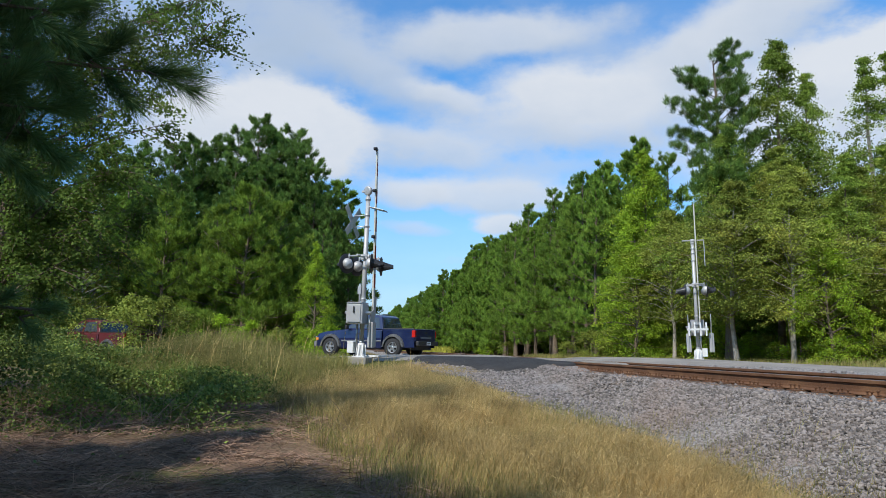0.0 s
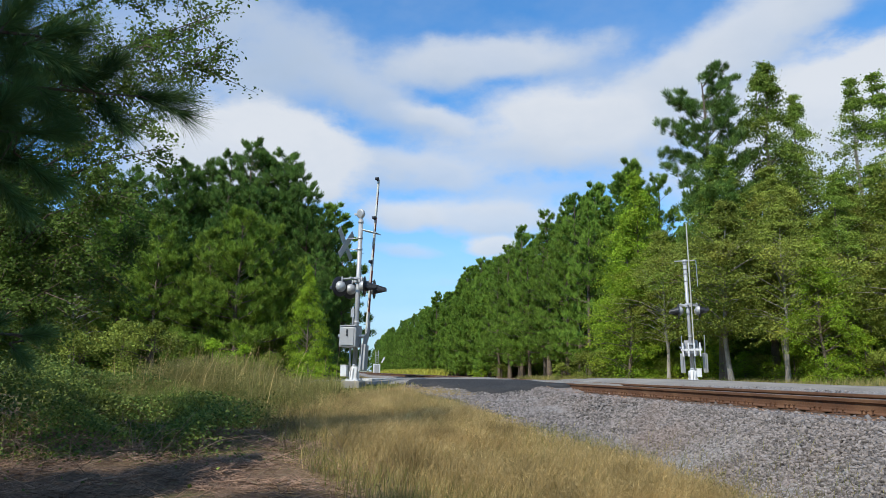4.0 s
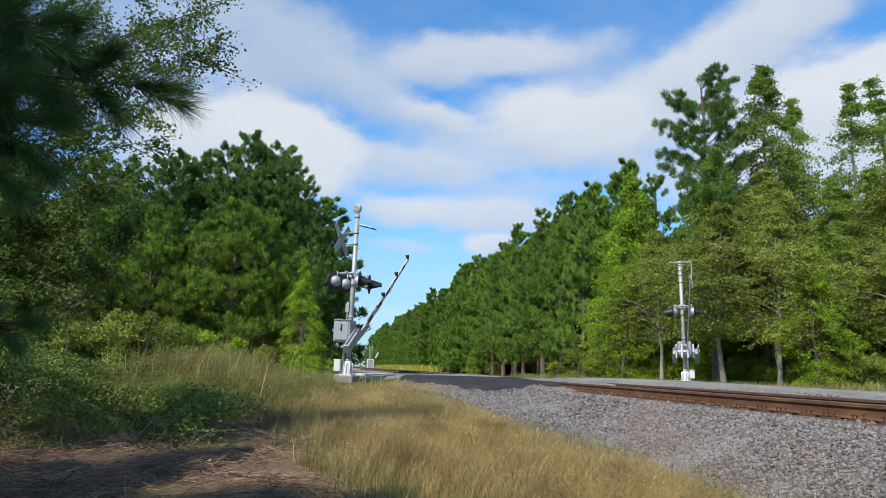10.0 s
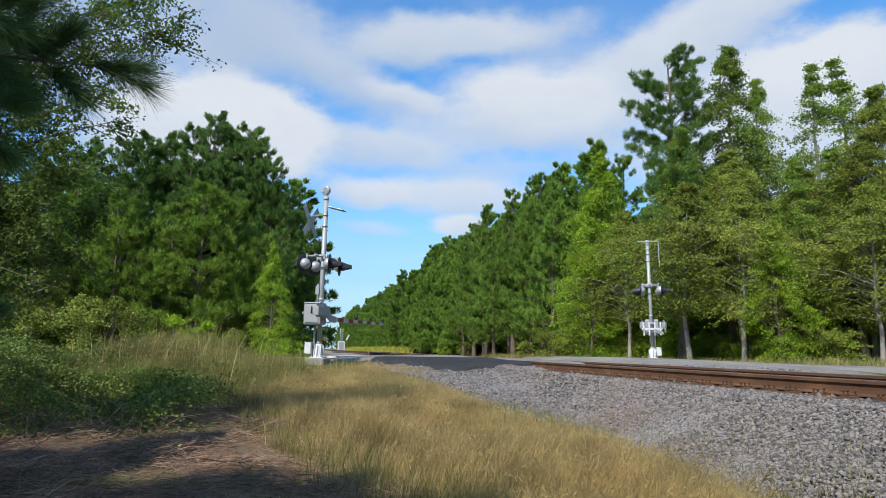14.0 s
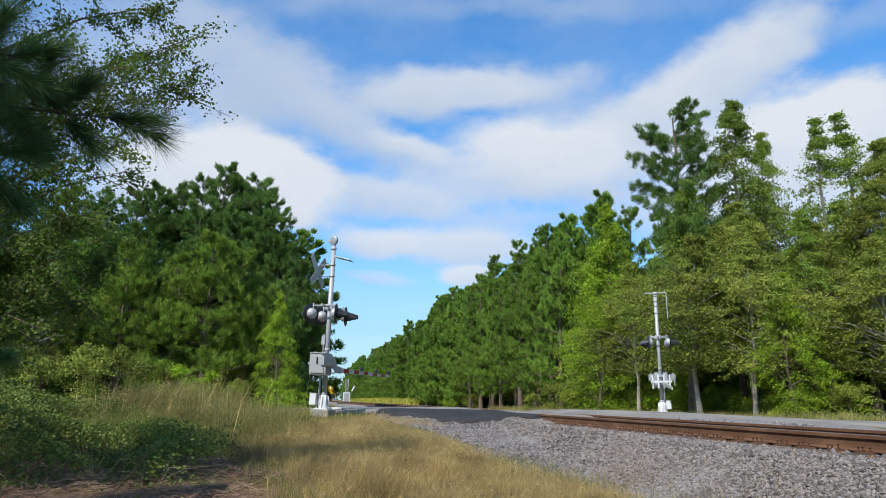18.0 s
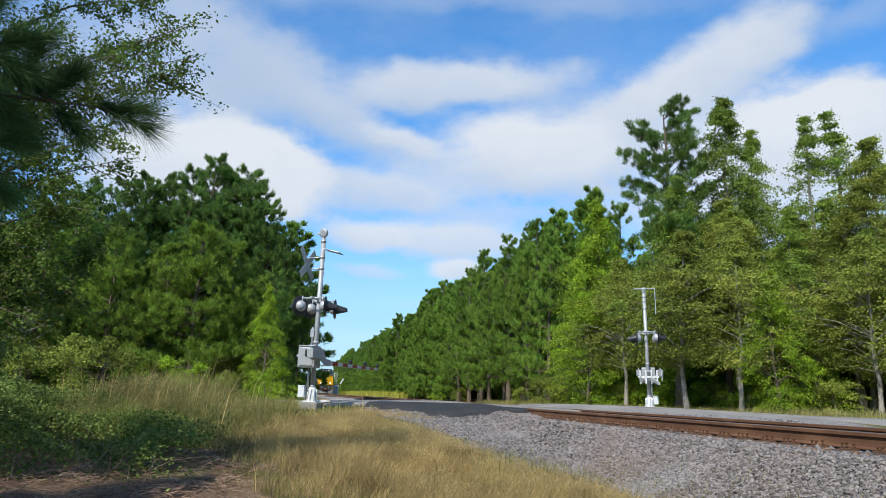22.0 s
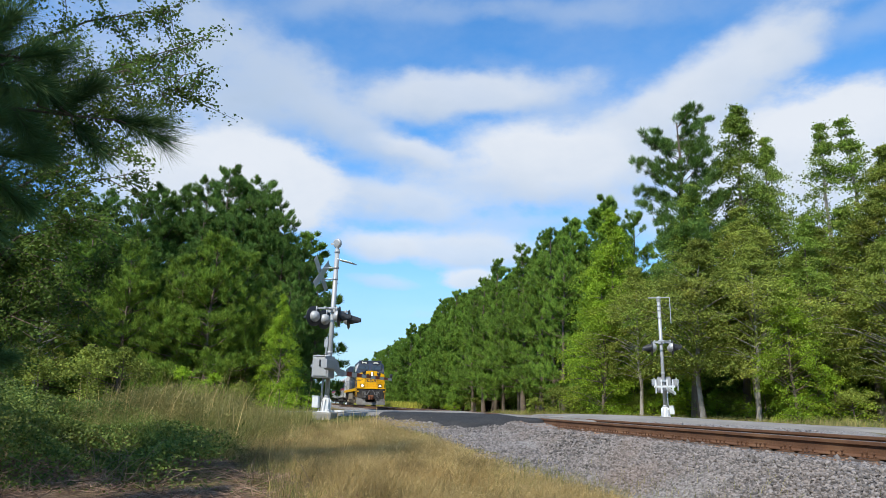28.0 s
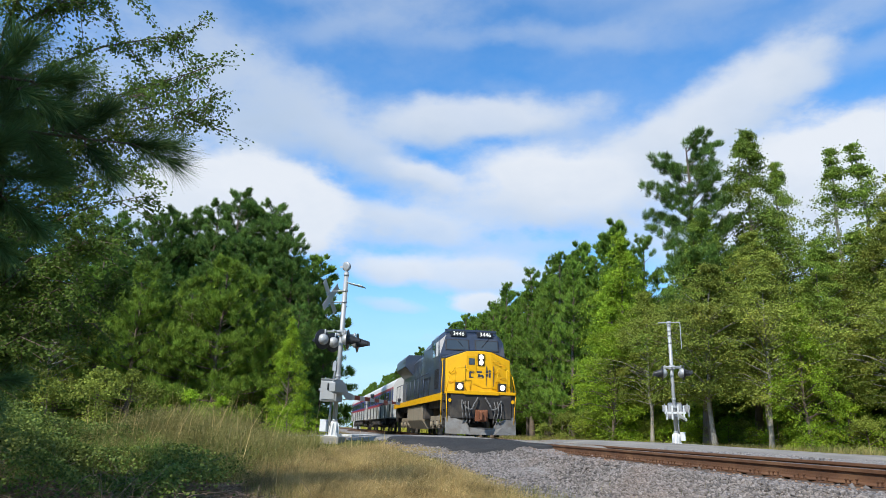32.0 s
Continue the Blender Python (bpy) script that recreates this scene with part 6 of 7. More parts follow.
        # side windows, door
        for x0, x1 in ((-3.1, -2.5), (-4.0, -3.3)):
            bm = new_bm()
            y0, y1 = sorted((s * 1.49, s * 1.515))
            bm_box(bm, x0, x1, y0, y1, 3.25, 3.95)
            part("cab_side_window", bm, M["whitepaint"] if x0 == -3.1 else M["carglass"], cab, "bright side window sash" if x0 == -3.1 else "dark side window", 0.01)
        bm = new_bm()
        y0, y1 = sorted((s * 1.5, s * 1.52))
        for i in range(9):
            bm_box(bm, -3.3 + 0.13 * i, -3.25 + 0.13 * i, y0, y1, 1.9, 2.7)
        part("cab_louvre", bm, M["black"], cab, "dark louvres")
    bm = new_bm()
    bm_box(bm, -2.6, -2.5, -1.2, 1.2, 4.5, 4.62)
    for y in (-0.9, -0.3, 0.3, 0.9):
        bm_tube(bm, (-2.7, y, 4.5), (-2.7, y, 4.75), 0.02, n=6)
    bm_box(bm, -4.2, -3.1, -0.6, 0.6, 4.5, 4.68)
    part("roof_gear", bm, M["navy"], cab, "air conditioner and aerials on the roof", 0.02)
    # long hood in its sections
    bm = new_bm()
    prof = [(-0.98, 1.66), (-0.98, 3.9), (-0.75, 4.2), (0.75, 4.2), (0.98, 3.9), (0.98, 1.66)]
    bm_prism(bm, prof, -20.9, -4.7, "x")
    hood = part("long_hood", bm, M["navy"], loco, "dark blue engine hood", 0.02)
    bm = new_bm()
    bm_prism(bm, [(-1.48, 2.5), (-1.48, 3.9), (-1.2, 4.32), (1.2, 4.32), (1.48, 3.9), (1.48, 2.5)], -7.6, -4.72, "x")
    part("blower_housing", bm, M["navy"], hood, "dark blower housing behind the cab", 0.03)
    bm = new_bm()
    bm_prism(bm, [(-0.99, 3.2), (-1.5, 3.75), (-1.5, 4.3), (-1.3, 4.55), (1.3, 4.55), (1.5, 4.3), (1.5, 3.75), (0.99, 3.2)], -20.6, -15.6, "x")
    part("radiator", bm, M["navy"], hood, "flared radiator housing", 0.03)
    bm = new_bm()
    for x in (-10.2, -11.6):
        bm_tube(bm, (x, 0, 4.2), (x, 0, 4.38), 0.5, n=20)
    bm_box(bm, -13.9, -13.0, -0.5, 0.5, 4.2, 4.55)
    part("exhaust", bm, M["black"], hood, "black fans and exhaust stack", 0.02)
    for s in (-1, 1):
        for i in range(11):
            x = -8.0 - i * 0.68
            bm = new_bm()
            y0, y1 = sorted((s * 0.975, s * 1.0))
            bm_box(bm, x - 0.6, x, y0, y1, 1.85, 3.5)
            d = part("hood_door", bm, M["navy"], hood, "", 0.012)
            if i % 3 == 0:
                bm = new_bm()
                y0, y1 = sorted((s * 0.995, s * 1.012))
                for j in range(7):
                    bm_box(bm, x - 0.54, x - 0.06, y0, y1, 2.2 + 0.14 * j, 2.26 + 0.14 * j)
                part("louvre", bm, M["black"], d, "dark louvres")
        # side handrail
        for i in range(9):
            x = -5.4 - i * 1.85
            bm = new_bm()
            bm_tube(bm, (x, s * 1.47, 1.66), (x, s * 1.47, 2.7), 0.018, n=6)
            part("handrail_post", bm, M["navy"], loco, "dark handrail post")
        bm = new_bm()
        bm_tube(bm, (-5.4, s * 1.47, 2.7), (-20.3, s * 1.47, 2.7), 0.018, n=6)
        part("handrail", bm, M["navy"], loco, "dark handrail")
    # front end: plate, plough, coupler, hoses, steps, lamps, rails
    bm = new_bm()
    bm_box(bm, -0.4, -0.02, -1.3, 1.3, 0.75, 1.62)
    part("front_plate", bm, M["underframe"], loco, "dusty black front plate", 0.02)
    bm = new_bm()
    bm_box(bm, -0.62, 0.02, -1.48, 1.48, 1.62, 1.73)
    bm_box(bm, -0.1, 0.06, -0.75, 0.75, 1.6, 1.74)
    part("front_platform", bm, M["yellow"], loco, "yellow front platform edge", 0.015)
    bm = new_bm()
    a = [(-1.5, 0.14), (-0.5, 0.12), (0.5, 0.12), (1.5, 0.14), (1.5, 0.86), (0.62, 0.62), (0.5, 0.42), (-0.5, 0.42), (-0.62, 0.62), (-1.5, 0.86)]
    xf = [0.02, 0.26, 0.26, 0.02, -0.12, 0.06, 0.1, 0.1, 0.06, -0.12]
    fv = [bm.verts.new((x, y, z)) for (y, z), x in zip(a, xf)]
    bv = [bm.verts.new((x - 0.05, y, z)) for (y, z), x in zip(a, xf)]
    bm.faces.new(fv)
    bm.faces.new(bv[::-1])
    for i in range(10):
        bm.faces.new((fv[i], fv[(i + 1) % 10], bv[(i + 1) % 10], bv[i]))
    part("plough", bm, M["plough"], loco, "grey snow plough, dusty and worn")
    bm = new_bm()
    bm_box(bm, -0.1, 0.45, -0.13, 0.13, 0.78, 1.05)
    bm_box(bm, 0.4, 0.62, -0.2, 0.1, 0.7, 1.12)
    bm_box(bm, 0.5, 0.75, -0.2, -0.1, 0.74, 1.08)
    bm_box(bm, -0.05, 0.1, -0.28, 0.28, 0.68, 1.18)
    part("coupler", bm, M["rustypart"], loco, "rusty knuckle coupler", 0.03)
    for s in (-1, 1):
        for j in range(3):
            bm = new_bm()
            y = s * (0.55 + 0.14 * j)
            bm_path(bm, [(0.0, y, 1.35), (0.14, y + 0.02 * s, 1.2), (0.18, y, 0.95), (0.12, y - 0.05 * s, 0.7), (0.05, y - 0.05 * s, 0.55)], 0.026, 6)
            part("air_hose", bm, M["hose"], loco, "dusty hanging air hose")
        bm = new_bm()
        pts = []
        for i in range(12):
            q = i / 11
            pts.append((0.06 + 0.1 * math.sin(math.pi * q), s * (0.15 + 0.7 * q), 1.4 - 0.34 * math.sin(math.pi * q) + (0.1 if q < 0.3 else 0)))
        bm_path(bm, pts, 0.035, 7)
        part("jumper_cable", bm, M["hose"], loco, "thick looped jumper cable")
        bm = new_bm()
        for j in range(4):
            bm_box(bm, -0.75, -0.15, min(s * 1.18, s * 1.52), max(s * 1.18, s * 1.52), 0.42 + 0.32 * j, 0.46 + 0.32 * j)
        bm_box(bm, -0.8, -0.74, min(s * 1.18, s * 1.52), max(s * 1.18, s * 1.52), 0.4, 1.62)
        bm_box(bm, -0.16, -0.1, min(s * 1.2, s * 1.52), max(s * 1.2, s * 1.52), 0.4, 1.62)
        part("corner_steps", bm, M["underframe"], loco, "black corner steps", 0.006)
        bm = new_bm()
        bm_tube(bm, (0.0, s * 1.35, 1.38), (0.03, s * 1.35, 1.38), 0.07, n=14)
        part("step_disc", bm, M["yellow"], loco, "yellow disc on the step")
        bm = new_bm()
        bm_box(bm, -0.34, -0.04, s * 0.92 - 0.17, s * 0.92 + 0.17, 1.74, 2.06)
        dl = part("ditch_lamp_box", bm, M["black"], loco, "black ditch lamp box", 0.02)
        bm = new_bm()
        bm_disc_turn(bm, ((0.0, 0.0), (0.0, 0.11), (0.02, 0.1), (0.03, 0.0)), (-0.04, s * 0.92, 1.9), (1, 0, 0), 16)
        part("ditch_lamp", bm, M["ditchlamp"], dl, "lit ditch lamp")
        # front platform railings
        bm = new_bm()
        bm_path(bm, [(-0.06, s * 1.42, 0.55), (-0.06, s * 1.5, 1.7), (-0.1, s * 1.36, 2.35), (-0.12, s * 1.12, 2.62), (-0.12, s * 0.7, 2.62)], 0.02, 7)
        bm_path(bm, [(-0.12, s * 1.12, 2.62), (-0.08, s * 1.14, 1.72)], 0.018, 7)
        bm_path(bm, [(-0.12, s * 0.7, 2.62), (-0.08, s * 0.7, 1.72)], 0.018, 7)
        part("front_handrail", bm, M["yellow"], loco, "yellow front handrail")
        bm = new_bm()
        bm_path(bm, [(-0.85, s * 1.56, 0.6), (-0.85, s * 1.58, 1.7), (-1.1, s * 1.5, 2.7), (-1.3, s * 1.48, 3.0)], 0.02, 7)
        part("corner_handrail", bm, M["yellow"], loco, "yellow corner handrail")
    bm = new_bm()
    bm_path(bm, [(-0.02, -0.7, 2.6), (-0.02, -0.25, 2.42), (-0.02, 0.25, 2.42), (-0.02, 0.7, 2.6)], 0.014, 6)
    part("front_chain", bm, M["yellow"], loco, "yellow chain across the platform")
    # tank and equipment below the sill
    bm = new_bm()
    bm_prism(bm, [(-1.42, 1.35), (-1.42, 0.72), (-1.1, 0.3), (1.1, 0.3), (1.42, 0.72), (1.42, 1.35)], -14.2, -7.9, "x")
    part("fuel_tank", bm, M["tank"], loco, "dusty tan fuel tank", 0.03)
    for s in (-1, 1):
        for x0, x1, z0 in ((-7.8, -7.0, 0.75), (-2.4, -1.0, 1.0), (-21.2, -20.2, 0.9)):
            bm = new_bm()
            y0, y1 = sorted((s * 0.95, s * 1.38))
            bm_box(bm, x0, x1, y0, y1, z0, 1.42)
            part("equipment_box", bm, M["underframe"], loco, "dusty equipment box", 0.03)
        bm = new_bm()
        bm_tube(bm, (-13.9, s * 1.3, 1.42), (-8.2, s * 1.3, 1.42), 0.11, n=10)
        part("air_reservoir", bm, M["underframe"], loco, "long air reservoir")
    bm = new_bm()
    bm_box(bm, -21.75, -21.4, -1.3, 1.3, 0.7, 1.62)
    bm_box(bm, -22.3, -21.7, -0.13, 0.13, 0.78, 1.05)
    part("rear_plate", bm, M["underframe"], loco, "black rear plate and coupler")
    wheels = bogie(loco, -4.3, (-1.95, 0.0, 1.95), M["tank"]) + bogie(loco, -17.3, (-1.95, 0.0, 1.95), M["tank"])
    return loco, wheels


def coach():
    """A passenger coach; x ahead from its front end."""
    c = thing("passenger_coach", pose(7.15, 100, 0, 0, 0, -90), "white and steel passenger coach with blue window band and red stripes", "rail coach", "coaches of the train")
    Lc = 25.9
    bm = new_bm()
    prof = [(-1.5, 1.05), (-1.52, 2.1), (-1.52, 3.3), (-1.44, 3.62), (-1.2, 3.9), (-0.7, 4.12), (0, 4.2), (0.7, 4.12), (1.2, 3.9), (1.44, 3.62), (1.52, 3.3), (1.52, 2.1), (1.5, 1.05)]
    bm_prism(bm, prof, -Lc, -0.3, "x")
    body = part("body", bm, M["coachwhite"], c, "white coach body and roof", 0.02)
    for s in (-1, 1):
        def strip(name, z0, z1, mat, label, out, x0=-Lc + 0.3, x1=-0.6):
            bm = new_bm()
            y0, y1 = sorted((s * 1.515, s * (1.52 + out)))
            bm_box(bm, x0, x1, y0, y1, z0, z1)
            return part(name, bm, mat, body, label)
        strip("blue_band", 2.3, 3.1, M["coachblue"], "blue window band", 0.012)
        strip("red_stripe", 3.1, 3.28, M["coachred"], "red stripe", 0.014)
        strip("red_stripe", 2.1, 2.3, M["coachred"], "red stripe", 0.014)
        # lower side with upright ribs
        bm = new_bm()
        y0, y1 = sorted((s * 1.5, s * 1.535))
        bm_box(bm, -Lc + 0.3, -0.6, y0, y1, 1.05, 2.08)
        part("lower_side", bm, M["coachsteel"], body, "dusty steel lower side")
        for i in range(21):
            x = -1.4 - i * 1.17
            bm = new_bm()
            y2, y3 = sorted((s * 1.53, s * 1.55))
            bm_box(bm, x - 0.22, x + 0.22, y2, y3, 1.07, 2.06)
            part("side_rib", bm, M["underframe"] if i % 3 == 1 else M["coachwhite"], body, "dark stained rib" if i % 3 == 1 else "pale rib")
        for i in range(11):
            x = -3.2 - i * 2.0
            bm = new_bm()
            y0, y1 = sorted((s * 1.525, s * 1.545))
            bm_box(bm, x - 1.3, x, y0, y1, 2.42, 3.0)
            part("window", bm, M["carglass"], body, "dark coach window", 0.01)
        for x in (-1.5, -24.6):
            bm = new_bm()
            bm_box(bm, x - 0.45, x + 0.45, y0, y1 + 0.01 * s if s > 0 else y1, 1.2, 3.2)
            part("door", bm, M["coachsteel"], body, "steel end door", 0.01)
        bm = new_bm()
        for i in range(14):
            x = -6.5 - i * 0.95
            y0, y1 = sorted((s * 1.1, s * 1.4))
            bm_box(bm, x - 0.4, x + 0.4, y0, y1, 0.55 + 0.1 * (i % 3), 1.08)
        part("under_equipment", bm, M["underframe"], c, "dark equipment under the floor", 0.03)
    bm = new_bm()
    bm_box(bm, -0.3, 0.0, -0.55, 0.55, 1.1, 3.5)
    part("gangway", bm, M["black"], c, "black gangway bellows", 0.05)
    bm = new_bm()
    for i in range(6):
        bm_box(bm, -4 - i * 3.8, -3 - i * 3.8, -0.4, 0.4, 4.12, 4.32)
    part("roof_vents", bm, M["coachwhite"], body, "roof vents", 0.03)
    bm = new_bm()
    bm_box(bm, -Lc, -0.2, -0.5, 0.5, 0.85, 1.08)
    part("floor_frame", bm, M["underframe"], c)
    wheels = bogie(c, -3.6, (-1.3, 1.3), M["underframe"], 0.46) + bogie(c, -22.3, (-1.3, 1.3), M["underframe"], 0.46)
    return c, wheels


def raise_body(loco):
    """Brings the body over the running gear to its full height and width."""
    for ob in loco.children_recursive:
        up = ob
        while up.parent != loco:
            up = up.parent
        if ob.type != "MESH" or up.name.startswith(("bogie", "wheelset", "coupler")):
            continue
        z_from, z_to = (0.0, 0.5, 1.66, 3.36, 4.5, 4.8), (0.0, 0.5, 1.9, 3.84, 4.92, 5.2)
        own = ob.matrix_basis.copy()
        if own.translation.length > 0.01:
            own.translation.z = float(np.interp(own.translation.z, z_from, z_to))
            ob.matrix_basis = own
        else:
            for v in ob.data.vertices:
                v.co.z = float(np.interp(v.co.z, z_from, z_to))
                v.co.y *= 1.055


LOCO, LOCO_WHEELS = locomotive()
raise_body(LOCO)
COACHES = []
_c, _w = coach()
COACHES.append(_c)
COACHES.append(copy_thing(_c, pose(7.15, 150, 0, 0, 0, -90)))


# ---------------------------------------------------------------- trees and growth near the camera
def near_oak():
    """The small-leaved tree whose boughs hang into the picture."""
    rng = np.random.default_rng(41)
    x0, y0 = -4.35, 9.6
    z0 = level_at(x0, y0)
    tree = thing("water_oak", pose(x0, y0, z0), "small-leaved oak with dark trunk and drooping leafy boughs", "tree")
    pts = [(-0.05, 0, -0.1), (0.05, 0, 1.2), (0.12, 0.05, 2.6), (0.05, 0.1, 3.6), (-0.1, 0, 4.8), (-0.05, -0.1, 6.0)]
    rad = [0.1, 0.08, 0.07, 0.05, 0.03, 0.012]
    segs = [(pts[i], pts[i + 1], rad[i], rad[i + 1]) for i in range(5)]
    ob = new("trunk", limbs_mesh("trunk", segs, M["bark"], 10))
    ob.parent = tree
    P = np.array(pts)
    # ends of the limbs from the tree's foot
    ends = [(2.7, -0.2, 5.85), (2.75, -0.3, 5.35), (2.4, 0, 5.2), (2.25, 0.3, 5.85), (2.05, -0.4, 4.25), (1.95, -0.1, 3.95), (1.8, 0.4, 3.45), (1.7, -0.6, 3.25),
            (1.35, -0.4, 2.7), (1.9, -0.6, 5.15), (1.05, -0.1, 5.6), (0.6, 0.4, 5.2), (0.75, -0.6, 3.3), (0.2, 0.4, 2.85), (1.3, 0.9, 2.4), (1.15, -0.6, 2.15), (0.85, -0.4, 1.65),
            (1.55, 0.9, 2.95), (0.2, -0.6, 6.6), (1.3, -0.4, 6.8), (2.2, 0.2, 6.5), (0.6, -0.5, 7.3), (1.8, 0.2, 7.4), (0.4, -0.8, 4.3), (-0.4, -0.6, 3.6), (-0.9, -0.3, 2.6), (-1.2, 0, 4.8), (-0.6, 0.5, 5.8), (0.9, 0.6, 4.2), (1.3, 0.1, 4.6),
            (-0.9, 0.3, 3.2), (0.3, 0.6, 3.6), (-1.4, 0.4, 2.2), (0.9, 0.2, 3.0), (-0.5, -0.7, 2.0), (0.1, -0.8, 1.9), (0.5, -0.5, 2.5)]
    bs, C, W = [], [], []
    for e in ends:
        e = np.array(e)
        h = max(1.0, e[2] - 0.45 * math.hypot(e[0], e[1]) - rng.uniform(0, 0.4))
        p = on_trunk(P, h)
        mid = p * 0.5 + e * 0.5 + np.array((0, 0, 0.18)) + rng.normal(0, 0.08, 3)
        bs += [(p, mid, 0.026, 0.014), (mid, e, 0.014, 0.003)]
        L = np.linalg.norm(e - p)
        for j in range(21):
            f = rng.uniform(0.25, 1.0)
            q = (p * (1 - f) ** 2 + 2 * mid * f * (1 - f) + e * f * f)
            tip = q + rng.normal(0, 0.28, 3) * (1, 1, 0.8) + np.array((0.1, 0, -0.08))
            bs.append((q, tip, 0.008, 0.002))
            n = 84
            g = rng.uniform(0.1, 1.05, (n, 1))
            C.append(q + (tip - q) * g + rng.normal(0, 0.055, (n, 3)))
        # a bare-ended spray past the limb's tip
        tip = e + (e - mid) * 0.18 + rng.normal(0, 0.04, 3)
        bs.append((e, tip, 0.004, 0.001))
        C.append(e + (tip - e) * rng.uniform(0, 1, (14, 1)) + rng.normal(0, 0.03, (14, 3)))
    V, F = leaves(rng, np.concatenate(C), 0.05, slim=0.85)
    ob = new("branchwork", limbs_mesh("branchwork", bs, M["bark"], 5))
    ob.parent = tree
    ob["kind"] = "stuff"
    ob = new("crown", mesh_np("crown", V, F, M["oak"]))
    ob.parent = tree
    ob["kind"] = "stuff"


def near_pine():
    """A pine that stands beside the view; only its boughs reach into it."""
    rng = np.random.default_rng(43)
    x0, y0 = -3.6, 3.3
    z0 = level_at(x0, y0)
    tree = thing("young_pine", pose(x0, y0, z0), "young pine with long dark needles on reaching boughs", "tree")
    segs, pts = trunk_segs(rng, 6.5, 0.11, 0.006)
    ob = new("trunk", limbs_mesh("trunk", segs, M["bark"], 10))
    ob.parent = tree

    reach = np.array((-0.11, 0.0, 0.05))

    def bough(path, sprays, size=1.0):
        path = [np.array(p) + reach - (x0, y0, z0) for p in path]
        bs = [(path[i], path[i + 1], 0.016 * (1 - 0.2 * i), 0.016 * (1 - 0.2 * (i + 1))) for i in range(len(path) - 1)]
        Vs, Fs, k = [], [], 0
        for s, d, n in sprays:
            s, d = np.array(s) + reach - (x0, y0, z0), unit(np.array(d, float))
            near = min(path, key=lambda p: np.linalg.norm(p - s))
            bs.append((near, s, 0.007, 0.005))
            bs.append((s, s + d * 0.2 * size, 0.006, 0.003))
            pos = s + d * rng.uniform(0, 0.24 * size, (n, 1))
            v, f = tufts(rng, pos, np.repeat(d[None], n, 0), 13, 0.21 * size, 0.0034, 0.5)
            Vs.append(v)
            Fs.append(f + k)
            k += len(v)
        ob = new("bough", limbs_mesh("bough", bs, M["bark"], 6))
        ob.parent = tree
        nd = new("needles", mesh_np("needles", np.concatenate(Vs), np.concatenate(Fs), M["nearpine"]))
        nd.parent = ob
        nd["kind"] = "stuff"

    bough([(-3.6, 3.3, 1.5), (-2.4, 3.8, 1.72), (-1.67, 4.1, 1.8), (-1.3, 4.2, 1.82), (-1.05, 4.28, 1.84)],
          [((-1.1, 4.27, 1.84), (0.95, 0.1, 0.05), 60), ((-1.06, 4.25, 1.83), (0.8, 0.2, -0.25), 26), ((-1.35, 4.15, 1.84), (0.7, 0, 0.6), 50), ((-1.45, 4.1, 1.82), (0.3, -0.1, 0.9), 46),
           ((-1.55, 4.05, 1.78), (0.5, 0.2, -0.7), 50), ((-1.7, 4.0, 1.8), (0.2, 0.2, 0.9), 46), ((-1.75, 4.05, 1.75), (0.4, -0.2, -0.8), 50), ((-1.95, 3.95, 1.78), (0.5, 0.1, 0.5), 46), ((-2.1, 3.9, 1.72), (0.5, 0.2, -0.5), 46),
           ((-1.3, 4.2, 1.78), (0.6, -0.1, -0.55), 40)])
    bough([(-3.6, 3.3, 1.9), (-2.5, 3.6, 2.0), (-1.75, 3.9, 2.02), (-1.5, 4.0, 2.05)],
          [((-1.55, 3.98, 2.03), (0.8, 0.1, 0.3), 46), ((-1.7, 3.9, 2.02), (0.5, 0, 0.7), 46), ((-1.6, 3.95, 1.98), (0.7, 0.1, -0.3), 40), ((-1.9, 3.8, 2.0), (0.3, 0.2, 0.8), 46), ((-2.0, 3.75, 1.95), (0.5, 0.2, -0.6), 46)])
    bough([(-3.6, 3.3, 1.2), (-2.6, 3.6, 1.4), (-1.9, 3.85, 1.48), (-1.6, 4.0, 1.5)],
          [((-1.62, 4.0, 1.5), (0.8, 0.2, 0.1), 46), ((-1.65, 4.1, 1.42), (0.6, 0.2, -0.5), 46), ((-1.75, 3.9, 1.5), (0.5, 0, 0.5), 46), ((-1.85, 3.9, 1.45), (0.4, 0.2, -0.7), 50), ((-2.0, 3.8, 1.5), (0.5, 0.2, 0.4), 46), ((-1.75, 4.1, 1.3), (0.5, 0.1, -0.6), 40)])
    for bx, by, bz in ((-1.6, 4.2, 2.12), (-1.75, 4.5, 1.9), (-1.85, 4.4, 1.55)):
        tips = []
        for i in range(8):
            q = rng.uniform(0, 1)
            tips.append(((bx - 0.55 * q + rng.normal(0, 0.06), by - 0.2 * q + rng.normal(0, 0.08), bz - 0.1 * q + rng.normal(0, 0.09)),
                         (0.5 + rng.normal(0, 0.35), rng.normal(0, 0.3), rng.normal(0.1, 0.55)), 38))
        bough([(-3.6, 3.3, bz - 0.25), (bx - 0.7, by - 0.3, bz - 0.08), (bx - 0.25, by - 0.1, bz), (bx, by, bz + 0.02)], tips)
    bough([(-3.6, 3.3, 0.3), (-2.6, 3.8, 0.45), (-1.9, 4.2, 0.46), (-1.5, 4.35, 0.44)],
          [((-1.62, 4.3, 0.44), (0.8, 0.1, 0.1), 26), ((-1.66, 4.3, 0.4), (0.5, 0.2, -0.6), 26), ((-1.8, 4.22, 0.45), (0.5, 0.1, 0.3), 24)], 0.55)


near_oak()
near_pine()


